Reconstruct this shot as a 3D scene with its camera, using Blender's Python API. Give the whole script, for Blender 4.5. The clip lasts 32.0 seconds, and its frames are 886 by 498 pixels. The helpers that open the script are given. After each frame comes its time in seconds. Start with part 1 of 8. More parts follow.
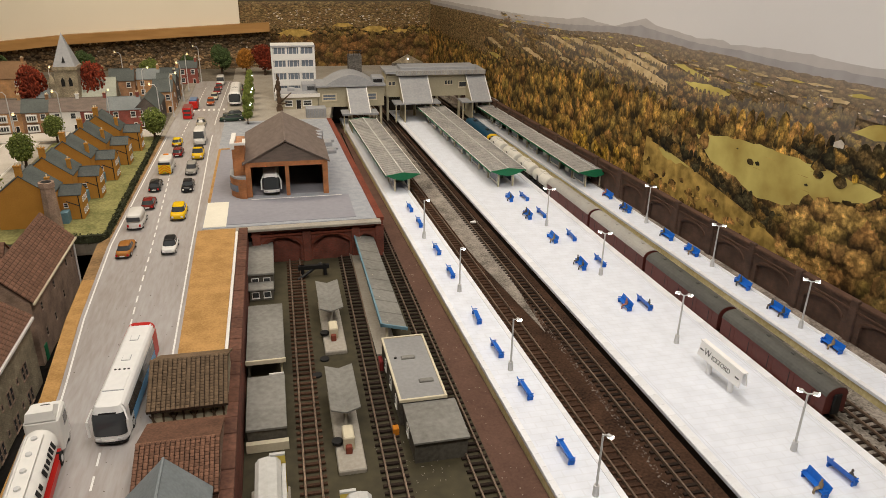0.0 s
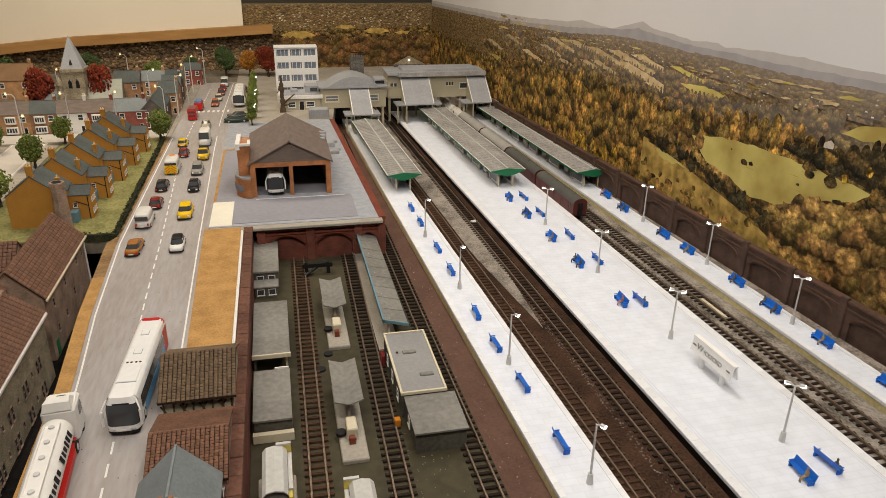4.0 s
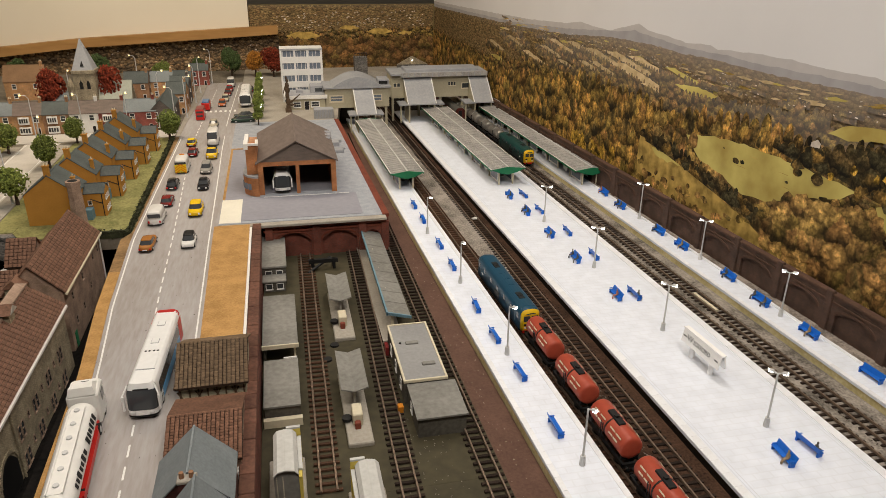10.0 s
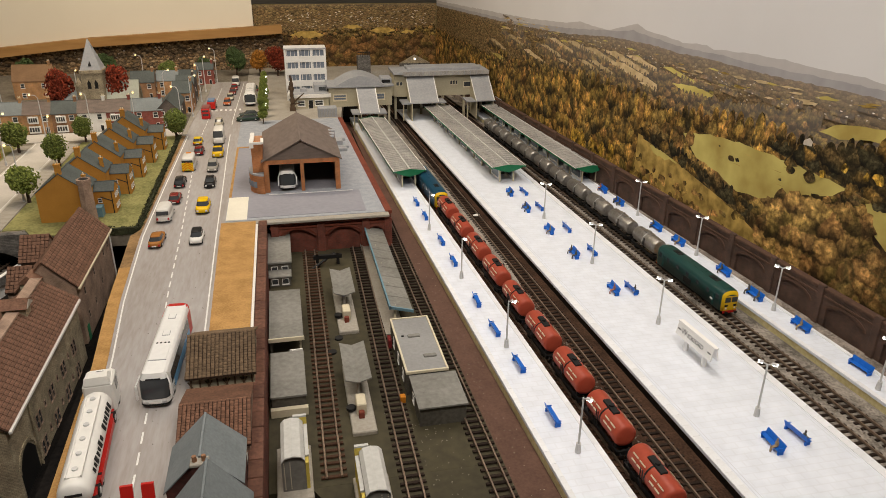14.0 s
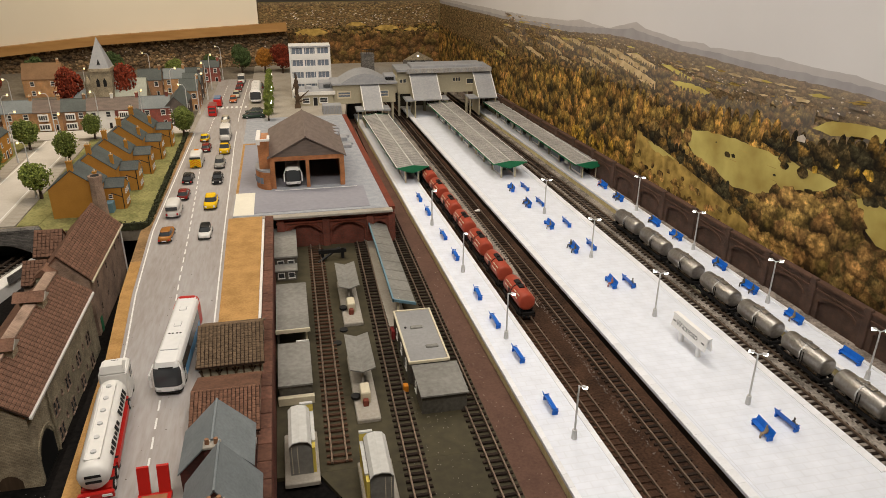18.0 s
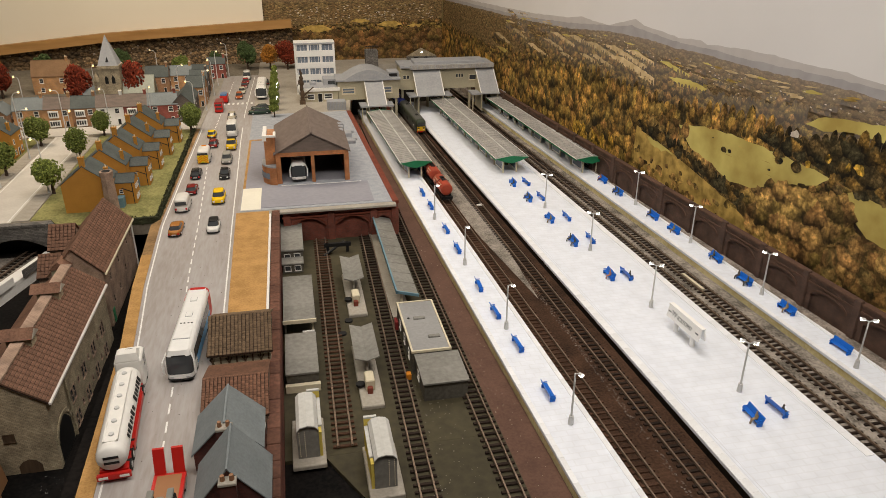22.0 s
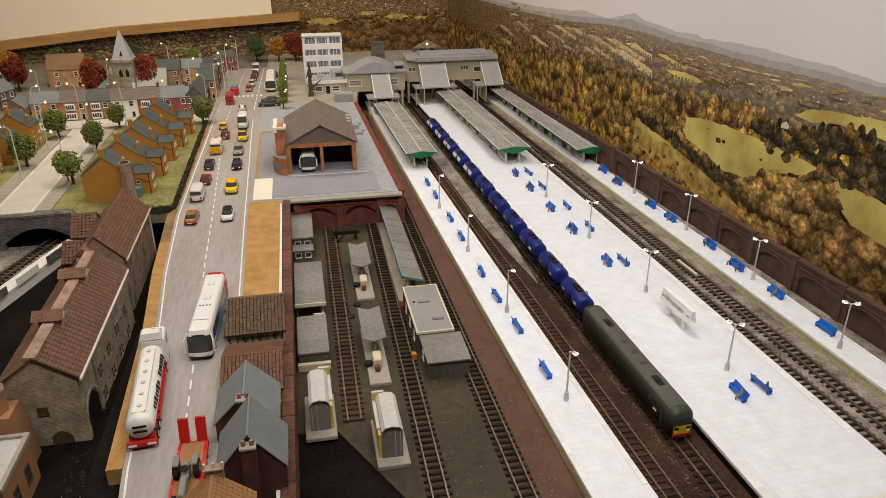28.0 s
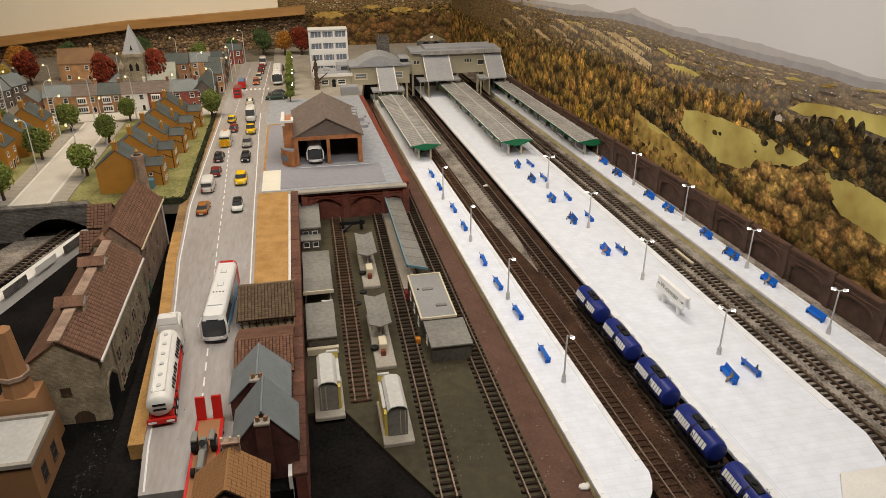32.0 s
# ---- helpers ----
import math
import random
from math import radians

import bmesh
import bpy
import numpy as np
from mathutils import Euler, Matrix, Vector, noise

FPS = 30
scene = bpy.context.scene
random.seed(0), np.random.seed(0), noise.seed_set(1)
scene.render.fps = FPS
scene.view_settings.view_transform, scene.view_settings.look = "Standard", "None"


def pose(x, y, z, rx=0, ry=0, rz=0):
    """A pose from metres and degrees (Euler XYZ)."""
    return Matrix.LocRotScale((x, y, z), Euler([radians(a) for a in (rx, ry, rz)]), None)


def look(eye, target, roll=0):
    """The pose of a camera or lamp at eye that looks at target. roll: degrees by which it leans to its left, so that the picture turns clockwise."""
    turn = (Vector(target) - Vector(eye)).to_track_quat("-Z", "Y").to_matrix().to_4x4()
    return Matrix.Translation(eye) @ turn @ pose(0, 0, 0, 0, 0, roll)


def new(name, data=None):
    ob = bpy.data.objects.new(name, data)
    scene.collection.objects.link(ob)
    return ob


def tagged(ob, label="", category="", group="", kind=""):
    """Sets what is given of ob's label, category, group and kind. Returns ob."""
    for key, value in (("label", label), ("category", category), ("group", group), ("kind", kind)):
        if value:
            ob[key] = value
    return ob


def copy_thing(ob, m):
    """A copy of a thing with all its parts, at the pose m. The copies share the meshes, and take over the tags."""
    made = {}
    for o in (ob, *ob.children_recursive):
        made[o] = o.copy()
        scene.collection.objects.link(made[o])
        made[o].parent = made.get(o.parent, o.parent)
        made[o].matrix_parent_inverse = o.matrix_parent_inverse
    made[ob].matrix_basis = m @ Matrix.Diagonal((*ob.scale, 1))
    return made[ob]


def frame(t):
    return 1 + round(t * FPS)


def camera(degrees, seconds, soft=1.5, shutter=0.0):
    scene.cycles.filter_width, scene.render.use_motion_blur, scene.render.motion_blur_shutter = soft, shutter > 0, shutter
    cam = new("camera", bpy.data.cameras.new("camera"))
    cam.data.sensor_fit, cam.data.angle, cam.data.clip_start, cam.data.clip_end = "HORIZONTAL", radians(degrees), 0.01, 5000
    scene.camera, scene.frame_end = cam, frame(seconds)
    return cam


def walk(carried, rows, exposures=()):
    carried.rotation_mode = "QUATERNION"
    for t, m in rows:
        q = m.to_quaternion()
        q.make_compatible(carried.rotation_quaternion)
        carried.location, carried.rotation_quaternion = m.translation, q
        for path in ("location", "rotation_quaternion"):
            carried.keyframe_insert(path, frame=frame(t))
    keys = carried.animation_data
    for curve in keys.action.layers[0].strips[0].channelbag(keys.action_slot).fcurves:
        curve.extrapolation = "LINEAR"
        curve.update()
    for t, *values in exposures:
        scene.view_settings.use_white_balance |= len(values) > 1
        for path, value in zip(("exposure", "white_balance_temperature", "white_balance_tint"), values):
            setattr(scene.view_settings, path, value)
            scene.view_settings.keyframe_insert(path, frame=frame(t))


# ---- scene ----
# ---- camera ----
U = 0.0009  # one unit of the plan in metres: a millimetre of the drawing at nine tenths
cam = camera(63.38, 32.0, soft=0.6)
walk(cam, [
    (0, pose(-0.2879, -0.5211, 0.5166, 66.700, -0.947, -12.945)),
    (3, pose(-0.2910, -0.5412, 0.5229, 66.716, -0.882, -12.860)),
    (6, pose(-0.2940, -0.5630, 0.5298, 66.698, -0.830, -12.729)),
    (9, pose(-0.2973, -0.5836, 0.5368, 66.609, -0.749, -12.629)),
    (12, pose(-0.3002, -0.6042, 0.5436, 66.476, -0.648, -12.484)),
    (14.5, pose(-0.3020, -0.6226, 0.5499, 66.333, -0.555, -12.339)),
    (17, pose(-0.3036, -0.6412, 0.5562, 66.125, -0.435, -12.155)),
    (20, pose(-0.3055, -0.6637, 0.5639, 65.849, -0.293, -11.938)),
    (23, pose(-0.3078, -0.6875, 0.5721, 65.514, -0.154, -11.713)),
    (25.5, pose(-0.3101, -0.7092, 0.5797, 65.203, -0.038, -11.518)),
    (28, pose(-0.3128, -0.7322, 0.5876, 64.847, 0.077, -11.322)),
    (30, pose(-0.3153, -0.7518, 0.5944, 64.533, 0.176, -11.145)),
    (32, pose(-0.3178, -0.7720, 0.6015, 64.202, 0.270, -10.983)),
])

# ---- light: a room with ceiling lamps ----
world = bpy.data.worlds.new("room_air")
scene.world = world
world.use_nodes = True
world.node_tree.nodes["Background"].inputs[0].default_value = (1.0, 0.93, 0.84, 1)
world.node_tree.nodes["Background"].inputs[1].default_value = 0.25
scene.view_settings.exposure = 0.0


def area(name, x, y, z, sx, sy, watts, color, target):
    d = bpy.data.lights.new(name, "AREA")
    d.shape, d.size, d.size_y, d.energy, d.color = "RECTANGLE", sx, sy, watts, color
    ob = new(name, d)
    ob.matrix_world = look((x, y, z), target)
    return ob


WARM = (1.0, 0.908, 0.80)
area("ceiling_lamp_light", -0.34, -0.50, 1.44, 1.5, 0.35, 25, WARM, (-0.1, 0.5, 0))
area("ceiling_lamp_light", 0.1, 0.6, 1.44, 1.0, 0.35, 11, WARM, (-0.1, 0.6, 0))
area("ceiling_lamp_light", -0.75, 1.3, 1.44, 1.0, 0.35, 24, (1.0, 0.83, 0.62), (-0.8, 2.0, 0.1))


# ---- materials ----
def mat(name, a, b=None, rough=0.6, metal=0.0, scale=300.0, detail=6.0, bump=0.0, bump_scale=None, spread=0.0, emit=0.0, contrast=0.5, stretch=(1, 1, 1), spec=0.25):
    """A grainy two-tone surface; spread varies the tone from object to object."""
    m = bpy.data.materials.new(name)
    m.use_nodes = True
    nt = m.node_tree
    n, l = nt.nodes, nt.links
    p = n["Principled BSDF"]
    b = b or tuple(c * 0.78 for c in a)
    tc, mp = n.new("ShaderNodeTexCoord"), n.new("ShaderNodeMapping")
    mp.inputs["Scale"].default_value = stretch
    l.new(tc.outputs["Object"], mp.inputs["Vector"])
    t1, t2 = n.new("ShaderNodeTexNoise"), n.new("ShaderNodeTexNoise")
    t1.inputs["Scale"].default_value, t1.inputs["Detail"].default_value = scale, detail
    t2.inputs["Scale"].default_value, t2.inputs["Detail"].default_value = scale * 0.09, 3
    l.new(mp.outputs[0], t1.inputs["Vector"])
    l.new(mp.outputs[0], t2.inputs["Vector"])
    add = n.new("ShaderNodeMath")
    add.operation = "ADD"
    l.new(t1.outputs[0], add.inputs[0])
    l.new(t2.outputs[0], add.inputs[1])
    r = n.new("ShaderNodeValToRGB")
    r.color_ramp.elements[0].position, r.color_ramp.elements[1].position = 0.5 - 0.35 * contrast, 0.5 + 0.35 * contrast
    half = n.new("ShaderNodeMath")
    half.operation, half.inputs[1].default_value = "MULTIPLY", 0.5
    l.new(add.outputs[0], half.inputs[0])
    r.color_ramp.elements[0].color, r.color_ramp.elements[1].color = (*b, 1), (*a, 1)
    l.new(half.outputs[0], r.inputs[0])
    col = r.outputs[0]
    if spread:
        oi, hsv, mr = n.new("ShaderNodeObjectInfo"), n.new("ShaderNodeHueSaturation"), n.new("ShaderNodeMapRange")
        mr.inputs[3].default_value, mr.inputs[4].default_value = 1 - spread, 1 + spread
        l.new(oi.outputs["Random"], mr.inputs[0])
        l.new(mr.outputs[0], hsv.inputs["Value"])
        l.new(col, hsv.inputs["Color"])
        col = hsv.outputs[0]
    l.new(col, p.inputs["Base Color"])
    p.inputs["Roughness"].default_value, p.inputs["Metallic"].default_value = rough, metal
    p.inputs["Specular IOR Level"].default_value = spec
    if bump:
        bp = n.new("ShaderNodeBump")
        bp.inputs["Strength"].default_value, bp.inputs["Distance"].default_value = bump, 0.0006
        src = t1
        if bump_scale:
            src = n.new("ShaderNodeTexNoise")
            src.inputs["Scale"].default_value = bump_scale
            l.new(tc.outputs["Object"], src.inputs["Vector"])
        l.new(src.outputs[0], bp.inputs["Height"])
        l.new(bp.outputs[0], p.inputs["Normal"])
    if emit:
        p.inputs["Emission Color"].default_value, p.inputs["Emission Strength"].default_value = (*a, 1), emit
    return m


def brick_mat(name, c1, c2, mortar, w, h, rough=0.85, flat=False, bump=0.5, blotch=(0.6, 1.2)):
    """Brick courses too fine to be pieces, in the wall's own plane."""
    m = bpy.data.materials.new(name)
    m.use_nodes = True
    n, l = m.node_tree.nodes, m.node_tree.links
    p = n["Principled BSDF"]
    tc, sep, add, com = n.new("ShaderNodeTexCoord"), n.new("ShaderNodeSeparateXYZ"), n.new("ShaderNodeMath"), n.new("ShaderNodeCombineXYZ")
    l.new(tc.outputs["Object"], sep.inputs[0])
    l.new(sep.outputs[0], add.inputs[0])
    l.new(sep.outputs[1], add.inputs[1])
    if flat:
        l.new(sep.outputs[0], com.inputs[0])
        l.new(sep.outputs[1], com.inputs[1])
    else:
        l.new(add.outputs[0], com.inputs[0])
        l.new(sep.outputs[2], com.inputs[1])
    bt = n.new("ShaderNodeTexBrick")
    bt.inputs["Scale"].default_value = 1.0
    bt.inputs["Brick Width"].default_value, bt.inputs["Row Height"].default_value = w, h
    bt.inputs["Mortar Size"].default_value = h * 0.09
    bt.inputs["Color1"].default_value, bt.inputs["Color2"].default_value, bt.inputs["Mortar"].default_value = (*c1, 1), (*c2, 1), (*mortar, 1)
    l.new(com.outputs[0], bt.inputs["Vector"])
    ns = n.new("ShaderNodeTexNoise")
    ns.inputs["Scale"].default_value = 45
    ns.inputs["Detail"].default_value = 5
    l.new(tc.outputs["Object"], ns.inputs["Vector"])
    mx, mr = n.new("ShaderNodeMix"), n.new("ShaderNodeMapRange")
    mx.data_type, mx.blend_type = "RGBA", "MULTIPLY"
    mx.inputs[0].default_value = 1
    mr.inputs[1].default_value, mr.inputs[2].default_value, mr.inputs[3].default_value, mr.inputs[4].default_value = 0.3, 0.7, *blotch
    l.new(ns.outputs[0], mr.inputs[0])
    l.new(bt.outputs[0], mx.inputs[6])
    l.new(mr.outputs[0], mx.inputs[7])
    l.new(mx.outputs[2], p.inputs["Base Color"])
    bp = n.new("ShaderNodeBump")
    bp.inputs["Strength"].default_value, bp.inputs["Distance"].default_value, bp.invert = bump, 0.0005, True
    l.new(bt.outputs[1], bp.inputs["Height"])
    l.new(bp.outputs[0], p.inputs["Normal"])
    p.inputs["Roughness"].default_value = rough
    return m


def glass_mat(name, tint, rough=0.05):
    m = bpy.data.materials.new(name)
    m.use_nodes = True
    p = m.node_tree.nodes["Principled BSDF"]
    p.inputs["Base Color"].default_value, p.inputs["Roughness"].default_value = (*tint, 1), rough
    return m


M = {}
M["platform"] = brick_mat("painted_platform", (0.775, 0.82, 0.915), (0.76, 0.805, 0.90), (0.735, 0.775, 0.86), 0.021, 0.0105, 0.55, True, 0.12, (0.93, 1.04))
M["coping"] = mat("platform_coping", (0.82, 0.84, 0.89), (0.72, 0.735, 0.77), 0.5, scale=300, spread=0.06)
M["plat_face"] = mat("cream_platform_face", (0.76, 0.68, 0.40), (0.52, 0.44, 0.22), 0.8, scale=200, bump=0.3, contrast=0.35)
M["ballast"] = mat("grey_ballast", (0.36, 0.32, 0.28), (0.085, 0.075, 0.063), 0.95, scale=330, bump=1.0, contrast=0.34)
M["ballast_brown"] = mat("rusty_ballast", (0.085, 0.046, 0.029), (0.018, 0.011, 0.008), 0.95, scale=300, bump=1.0, contrast=0.42, spec=0.1)
M["earth"] = mat("brown_earth", (0.135, 0.075, 0.055), (0.09, 0.05, 0.037), 0.95, scale=300, bump=0.5, contrast=0.4)
M["yard"] = mat("oily_yard_ground", (0.070, 0.060, 0.033), (0.030, 0.026, 0.015), 0.7, scale=70, bump=0.25, spec=0.25, contrast=0.5)
M["dark"] = mat("dark_baseboard", (0.014, 0.012, 0.011), (0.004, 0.004, 0.004), 0.85, scale=200, bump=0.4, spec=0.05, contrast=0.35)
M["sleeper"] = mat("brown_sleeper", (0.045, 0.031, 0.024), (0.013, 0.009, 0.007), 0.85, scale=600, spread=0.3, spec=0.1, contrast=0.4)
# dark slope under the tiles, painted to give shadow lines between courses
M["felt"] = mat("tile_gap_shade", (0.045, 0.03, 0.022), (0.03, 0.02, 0.015), 0.9, spec=0.1, contrast=0.5)
M["tile_warm"] = mat("orange_brown_roof_tile", (0.235, 0.12, 0.075), (0.10, 0.05, 0.032), 0.8, scale=420, bump=0.3, spread=0.25, contrast=0.4)
M["room_dim"] = mat("dim_room_wall", (0.24, 0.22, 0.19), None, 0.9, scale=4)
M["town_ground"] = mat("grey_brown_town_ground", (0.24, 0.21, 0.165), (0.13, 0.115, 0.09), 0.95, scale=120, bump=0.4, contrast=0.35)
M["sleeper_b"] = mat("rust_brown_sleeper", (0.10, 0.054, 0.034), (0.035, 0.02, 0.014), 0.85, scale=600, spread=0.3, spec=0.1, contrast=0.4)
M["rail"] = mat("steel_rail", (0.27, 0.20, 0.15), (0.14, 0.10, 0.075), 0.4, 0.5, scale=200, contrast=0.5)
M["road"] = mat("grey_road", (0.43, 0.42, 0.425), (0.27, 0.235, 0.21), 0.7, scale=240, bump=0.2, contrast=0.75, stretch=(1, 0.14, 1))
M["street"] = mat("pale_grey_street", (0.60, 0.57, 0.52), (0.48, 0.45, 0.41), 0.8, scale=260, bump=0.2, contrast=0.5)
# near black: the shadow below the platform's overhang, put into the colour
M["face_dark"] = mat("shaded_platform_face", (0.022, 0.016, 0.012), (0.009, 0.007, 0.005), 0.9, scale=200, bump=0.4, contrast=0.4, spec=0.1)
M["white_line"] = mat("white_road_paint", (0.82, 0.82, 0.80), (0.66, 0.66, 0.64), 0.6, scale=500)
M["dirt"] = mat("dirty_board_edge", (0.34, 0.21, 0.095), (0.17, 0.105, 0.05), 0.9, scale=260, bump=0.4, contrast=0.35)
M["cork"] = mat("bare_fibreboard", (0.50, 0.29, 0.105), (0.33, 0.185, 0.062), 0.85, scale=420, bump=0.3, contrast=0.35)
M["redbrick"] = brick_mat("red_brick", (0.235, 0.06, 0.037), (0.17, 0.046, 0.029), (0.13, 0.075, 0.057), 0.0035, 0.0013)
M["redcap"] = mat("red_brick_coping", (0.22, 0.06, 0.035), (0.13, 0.035, 0.022), 0.85, scale=250, bump=0.4, contrast=0.4)
M["wall_cap"] = mat("worn_brown_coping", (0.16, 0.075, 0.05), (0.075, 0.035, 0.025), 0.8, scale=180, bump=0.5, spread=0.2, contrast=0.35)
M["brownbrick"] = brick_mat("dark_brown_brick", (0.105, 0.055, 0.036), (0.075, 0.042, 0.03), (0.06, 0.04, 0.03), 0.0035, 0.0013)
M["browncap"] = mat("dark_brown_coping", (0.12, 0.066, 0.045), (0.07, 0.04, 0.028), 0.85, scale=250, bump=0.4, contrast=0.4)
# grey for the shading lines of the wide platform's stepped lip
M["lip_shade"] = mat("platform_lip_shade", (0.70, 0.73, 0.80), (0.62, 0.645, 0.70), 0.7, scale=300)
M["hut_roof"] = mat("grey_hut_roof", (0.30, 0.30, 0.30), (0.24, 0.24, 0.24), 0.75, scale=200, contrast=0.4)
M["rubble"] = mat("grey_rubble", (0.34, 0.29, 0.25), (0.12, 0.10, 0.085), 0.95, scale=350, bump=1.0, contrast=0.25)
M["paper"] = mat("printed_slab_sheet", (0.37, 0.39, 0.43), (0.28, 0.30, 0.335), 0.75, scale=800, contrast=0.3)
M["paper_light"] = mat("pale_card", (0.80, 0.77, 0.66), (0.70, 0.67, 0.57), 0.7)
M["tarmac"] = mat("grey_card_apron", (0.30, 0.30, 0.34), (0.25, 0.25, 0.285), 0.75, scale=120, contrast=0.45)
M["orange_brick"] = brick_mat("orange_brick", (0.50, 0.20, 0.075), (0.42, 0.165, 0.06), (0.40, 0.2, 0.1), 0.0035, 0.0013)
M["roof_brown"] = mat("grey_brown_slates", (0.19, 0.15, 0.13), (0.13, 0.105, 0.092), 0.8, scale=500, bump=0.3, stretch=(1, 1, 4), contrast=0.35)
M["slate"] = mat("blue_grey_slate", (0.20, 0.225, 0.235), (0.14, 0.16, 0.17), 0.6, scale=350, bump=0.2, spread=0.12, contrast=0.45)
M["slate_dark"] = mat("dark_slate", (0.095, 0.11, 0.108), (0.06, 0.07, 0.07), 0.65, scale=350, bump=0.2, spread=0.1, contrast=0.4)
M["tile"] = mat("brown_roof_tile", (0.225, 0.122, 0.08), (0.105, 0.056, 0.038), 0.8, scale=420, bump=0.3, spread=0.16, contrast=0.4)
M["tile_grey"] = mat("grey_brown_roof_tile", (0.185, 0.125, 0.075), (0.075, 0.05, 0.03), 0.8, scale=420, bump=0.3, spread=0.22, contrast=0.4)
M["stone"] = brick_mat("grey_brown_stone", (0.46, 0.39, 0.27), (0.33, 0.275, 0.185), (0.20, 0.16, 0.11), 0.0042, 0.0019)
M["stone_pink"] = brick_mat("pinkish_stone", (0.40, 0.28, 0.21), (0.33, 0.225, 0.165), (0.25, 0.17, 0.125), 0.0035, 0.0016)
M["stone_dark"] = brick_mat("dark_grey_stone", (0.19, 0.178, 0.165), (0.115, 0.108, 0.10), (0.05, 0.047, 0.044), 0.007, 0.003)
M["ochre"] = mat("ochre_card_brick", (0.48, 0.235, 0.045), (0.38, 0.18, 0.032), 0.85, scale=500, contrast=0.5)
M["grass"] = mat("flock_grass", (0.29, 0.275, 0.11), (0.14, 0.14, 0.05), 0.95, scale=260, bump=0.9, contrast=0.3)
M["hedge"] = mat("dark_hedge", (0.055, 0.06, 0.03), (0.025, 0.028, 0.015), 0.95, scale=500, bump=1.0, contrast=0.3)
M["cream_wall"] = mat("cream_station_wall", (0.46, 0.42, 0.31), (0.38, 0.345, 0.25), 0.75, scale=200)
M["grey_roof"] = mat("grey_painted_roof", (0.36, 0.37, 0.39), (0.28, 0.29, 0.31), 0.65, scale=160, bump=0.1, contrast=0.4)
M["canopy"] = mat("ribbed_grey_canopy", (0.44, 0.425, 0.40), (0.22, 0.215, 0.21), 0.6, scale=420, bump=0.3, contrast=0.4, stretch=(1, 0.25, 1))
M["green"] = mat("green_canopy_paint", (0.02, 0.19, 0.085), (0.014, 0.14, 0.06), 0.45)
M["sign_white"] = mat("glossy_white_sign", (0.90, 0.90, 0.90), (0.84, 0.84, 0.84), 0.45, scale=200)
M["white"] = mat("white_paint", (0.80, 0.79, 0.77), (0.70, 0.69, 0.66), 0.5, scale=300)
M["office_white"] = mat("off_white_concrete", (0.74, 0.74, 0.73), (0.64, 0.64, 0.63), 0.6, scale=200)
M["glass"] = glass_mat("dark_window_glass", (0.05, 0.055, 0.06))
M["glass_blue"] = glass_mat("grey_blue_window_glass", (0.16, 0.19, 0.24), 0.12)
M["grey_metal"] = mat("grey_lamp_metal", (0.60, 0.60, 0.60), (0.5, 0.5, 0.5), 0.45, 0.0)
M["lamp_glow"] = mat("lit_lamp_white", (1.0, 0.98, 0.92), (1.0, 0.98, 0.92), 0.4, emit=9)
M["lamp_warm"] = mat("lit_lamp_yellow", (1.0, 0.72, 0.30), (1.0, 0.72, 0.30), 0.4, emit=2.2)
M["blue"] = mat("blue_bench_plastic", (0.014, 0.15, 0.62), (0.010, 0.11, 0.50), 0.4)
M["black"] = mat("black_plastic", (0.016, 0.016, 0.017), (0.010, 0.010, 0.010), 0.5)
M["tyre"] = mat("black_tyre", (0.02, 0.02, 0.02), (0.012, 0.012, 0.012), 0.8)
M["cream_card"] = mat("cream_card", (0.66, 0.60, 0.45), (0.56, 0.5, 0.37), 0.7)
M["yellow_edge"] = mat("yellow_paint", (0.70, 0.56, 0.12), (0.58, 0.45, 0.09), 0.6)
M["shed_grey"] = mat("grey_felt_roof", (0.25, 0.245, 0.225), (0.155, 0.15, 0.135), 0.8, scale=160, contrast=0.4)
M["shed_wall"] = mat("grey_shed_wall", (0.13, 0.12, 0.10), (0.065, 0.06, 0.05), 0.8, scale=200, contrast=0.4)
M["pale_roof"] = mat("pale_grey_roof", (0.56, 0.56, 0.54), (0.45, 0.45, 0.43), 0.7, scale=200, contrast=0.4)
M["teal"] = mat("blue_grey_bargeboard", (0.16, 0.29, 0.36), (0.12, 0.22, 0.28), 0.6)
M["timber"] = mat("dark_timber", (0.10, 0.065, 0.04), (0.055, 0.036, 0.022), 0.8, scale=300, stretch=(1, 1, 0.1), contrast=0.4)
M["concrete"] = mat("pale_concrete", (0.40, 0.37, 0.32), (0.30, 0.275, 0.235), 0.85, scale=250, bump=0.2, contrast=0.4)
M["wood"] = mat("pine_batten", (0.42, 0.235, 0.085), (0.27, 0.14, 0.045), 0.6, scale=60, stretch=(0.15, 1, 1), contrast=0.4)
M["room_wall"] = mat("cream_room_wall", (0.78, 0.72, 0.60), (0.73, 0.67, 0.55), 0.8, scale=4)
M["room_floor"] = mat("grey_room_floor", (0.20, 0.18, 0.16), None, 0.7, scale=20)
M["figure"] = mat("painted_figure_grey", (0.13, 0.12, 0.11), (0.07, 0.065, 0.06), 0.7)
M["figure_red"] = mat("painted_figure_red", (0.42, 0.075, 0.05), (0.35, 0.25, 0.2), 0.7)
M["figure_tan"] = mat("painted_figure_tan", (0.36, 0.27, 0.17), (0.2, 0.15, 0.1), 0.7)


def paint(name, c, rough=0.3, metal=0.0):
    if name not in M:
        M[name] = mat(name, c, tuple(v * 0.88 for v in c), rough, metal, scale=120)
    return M[name]


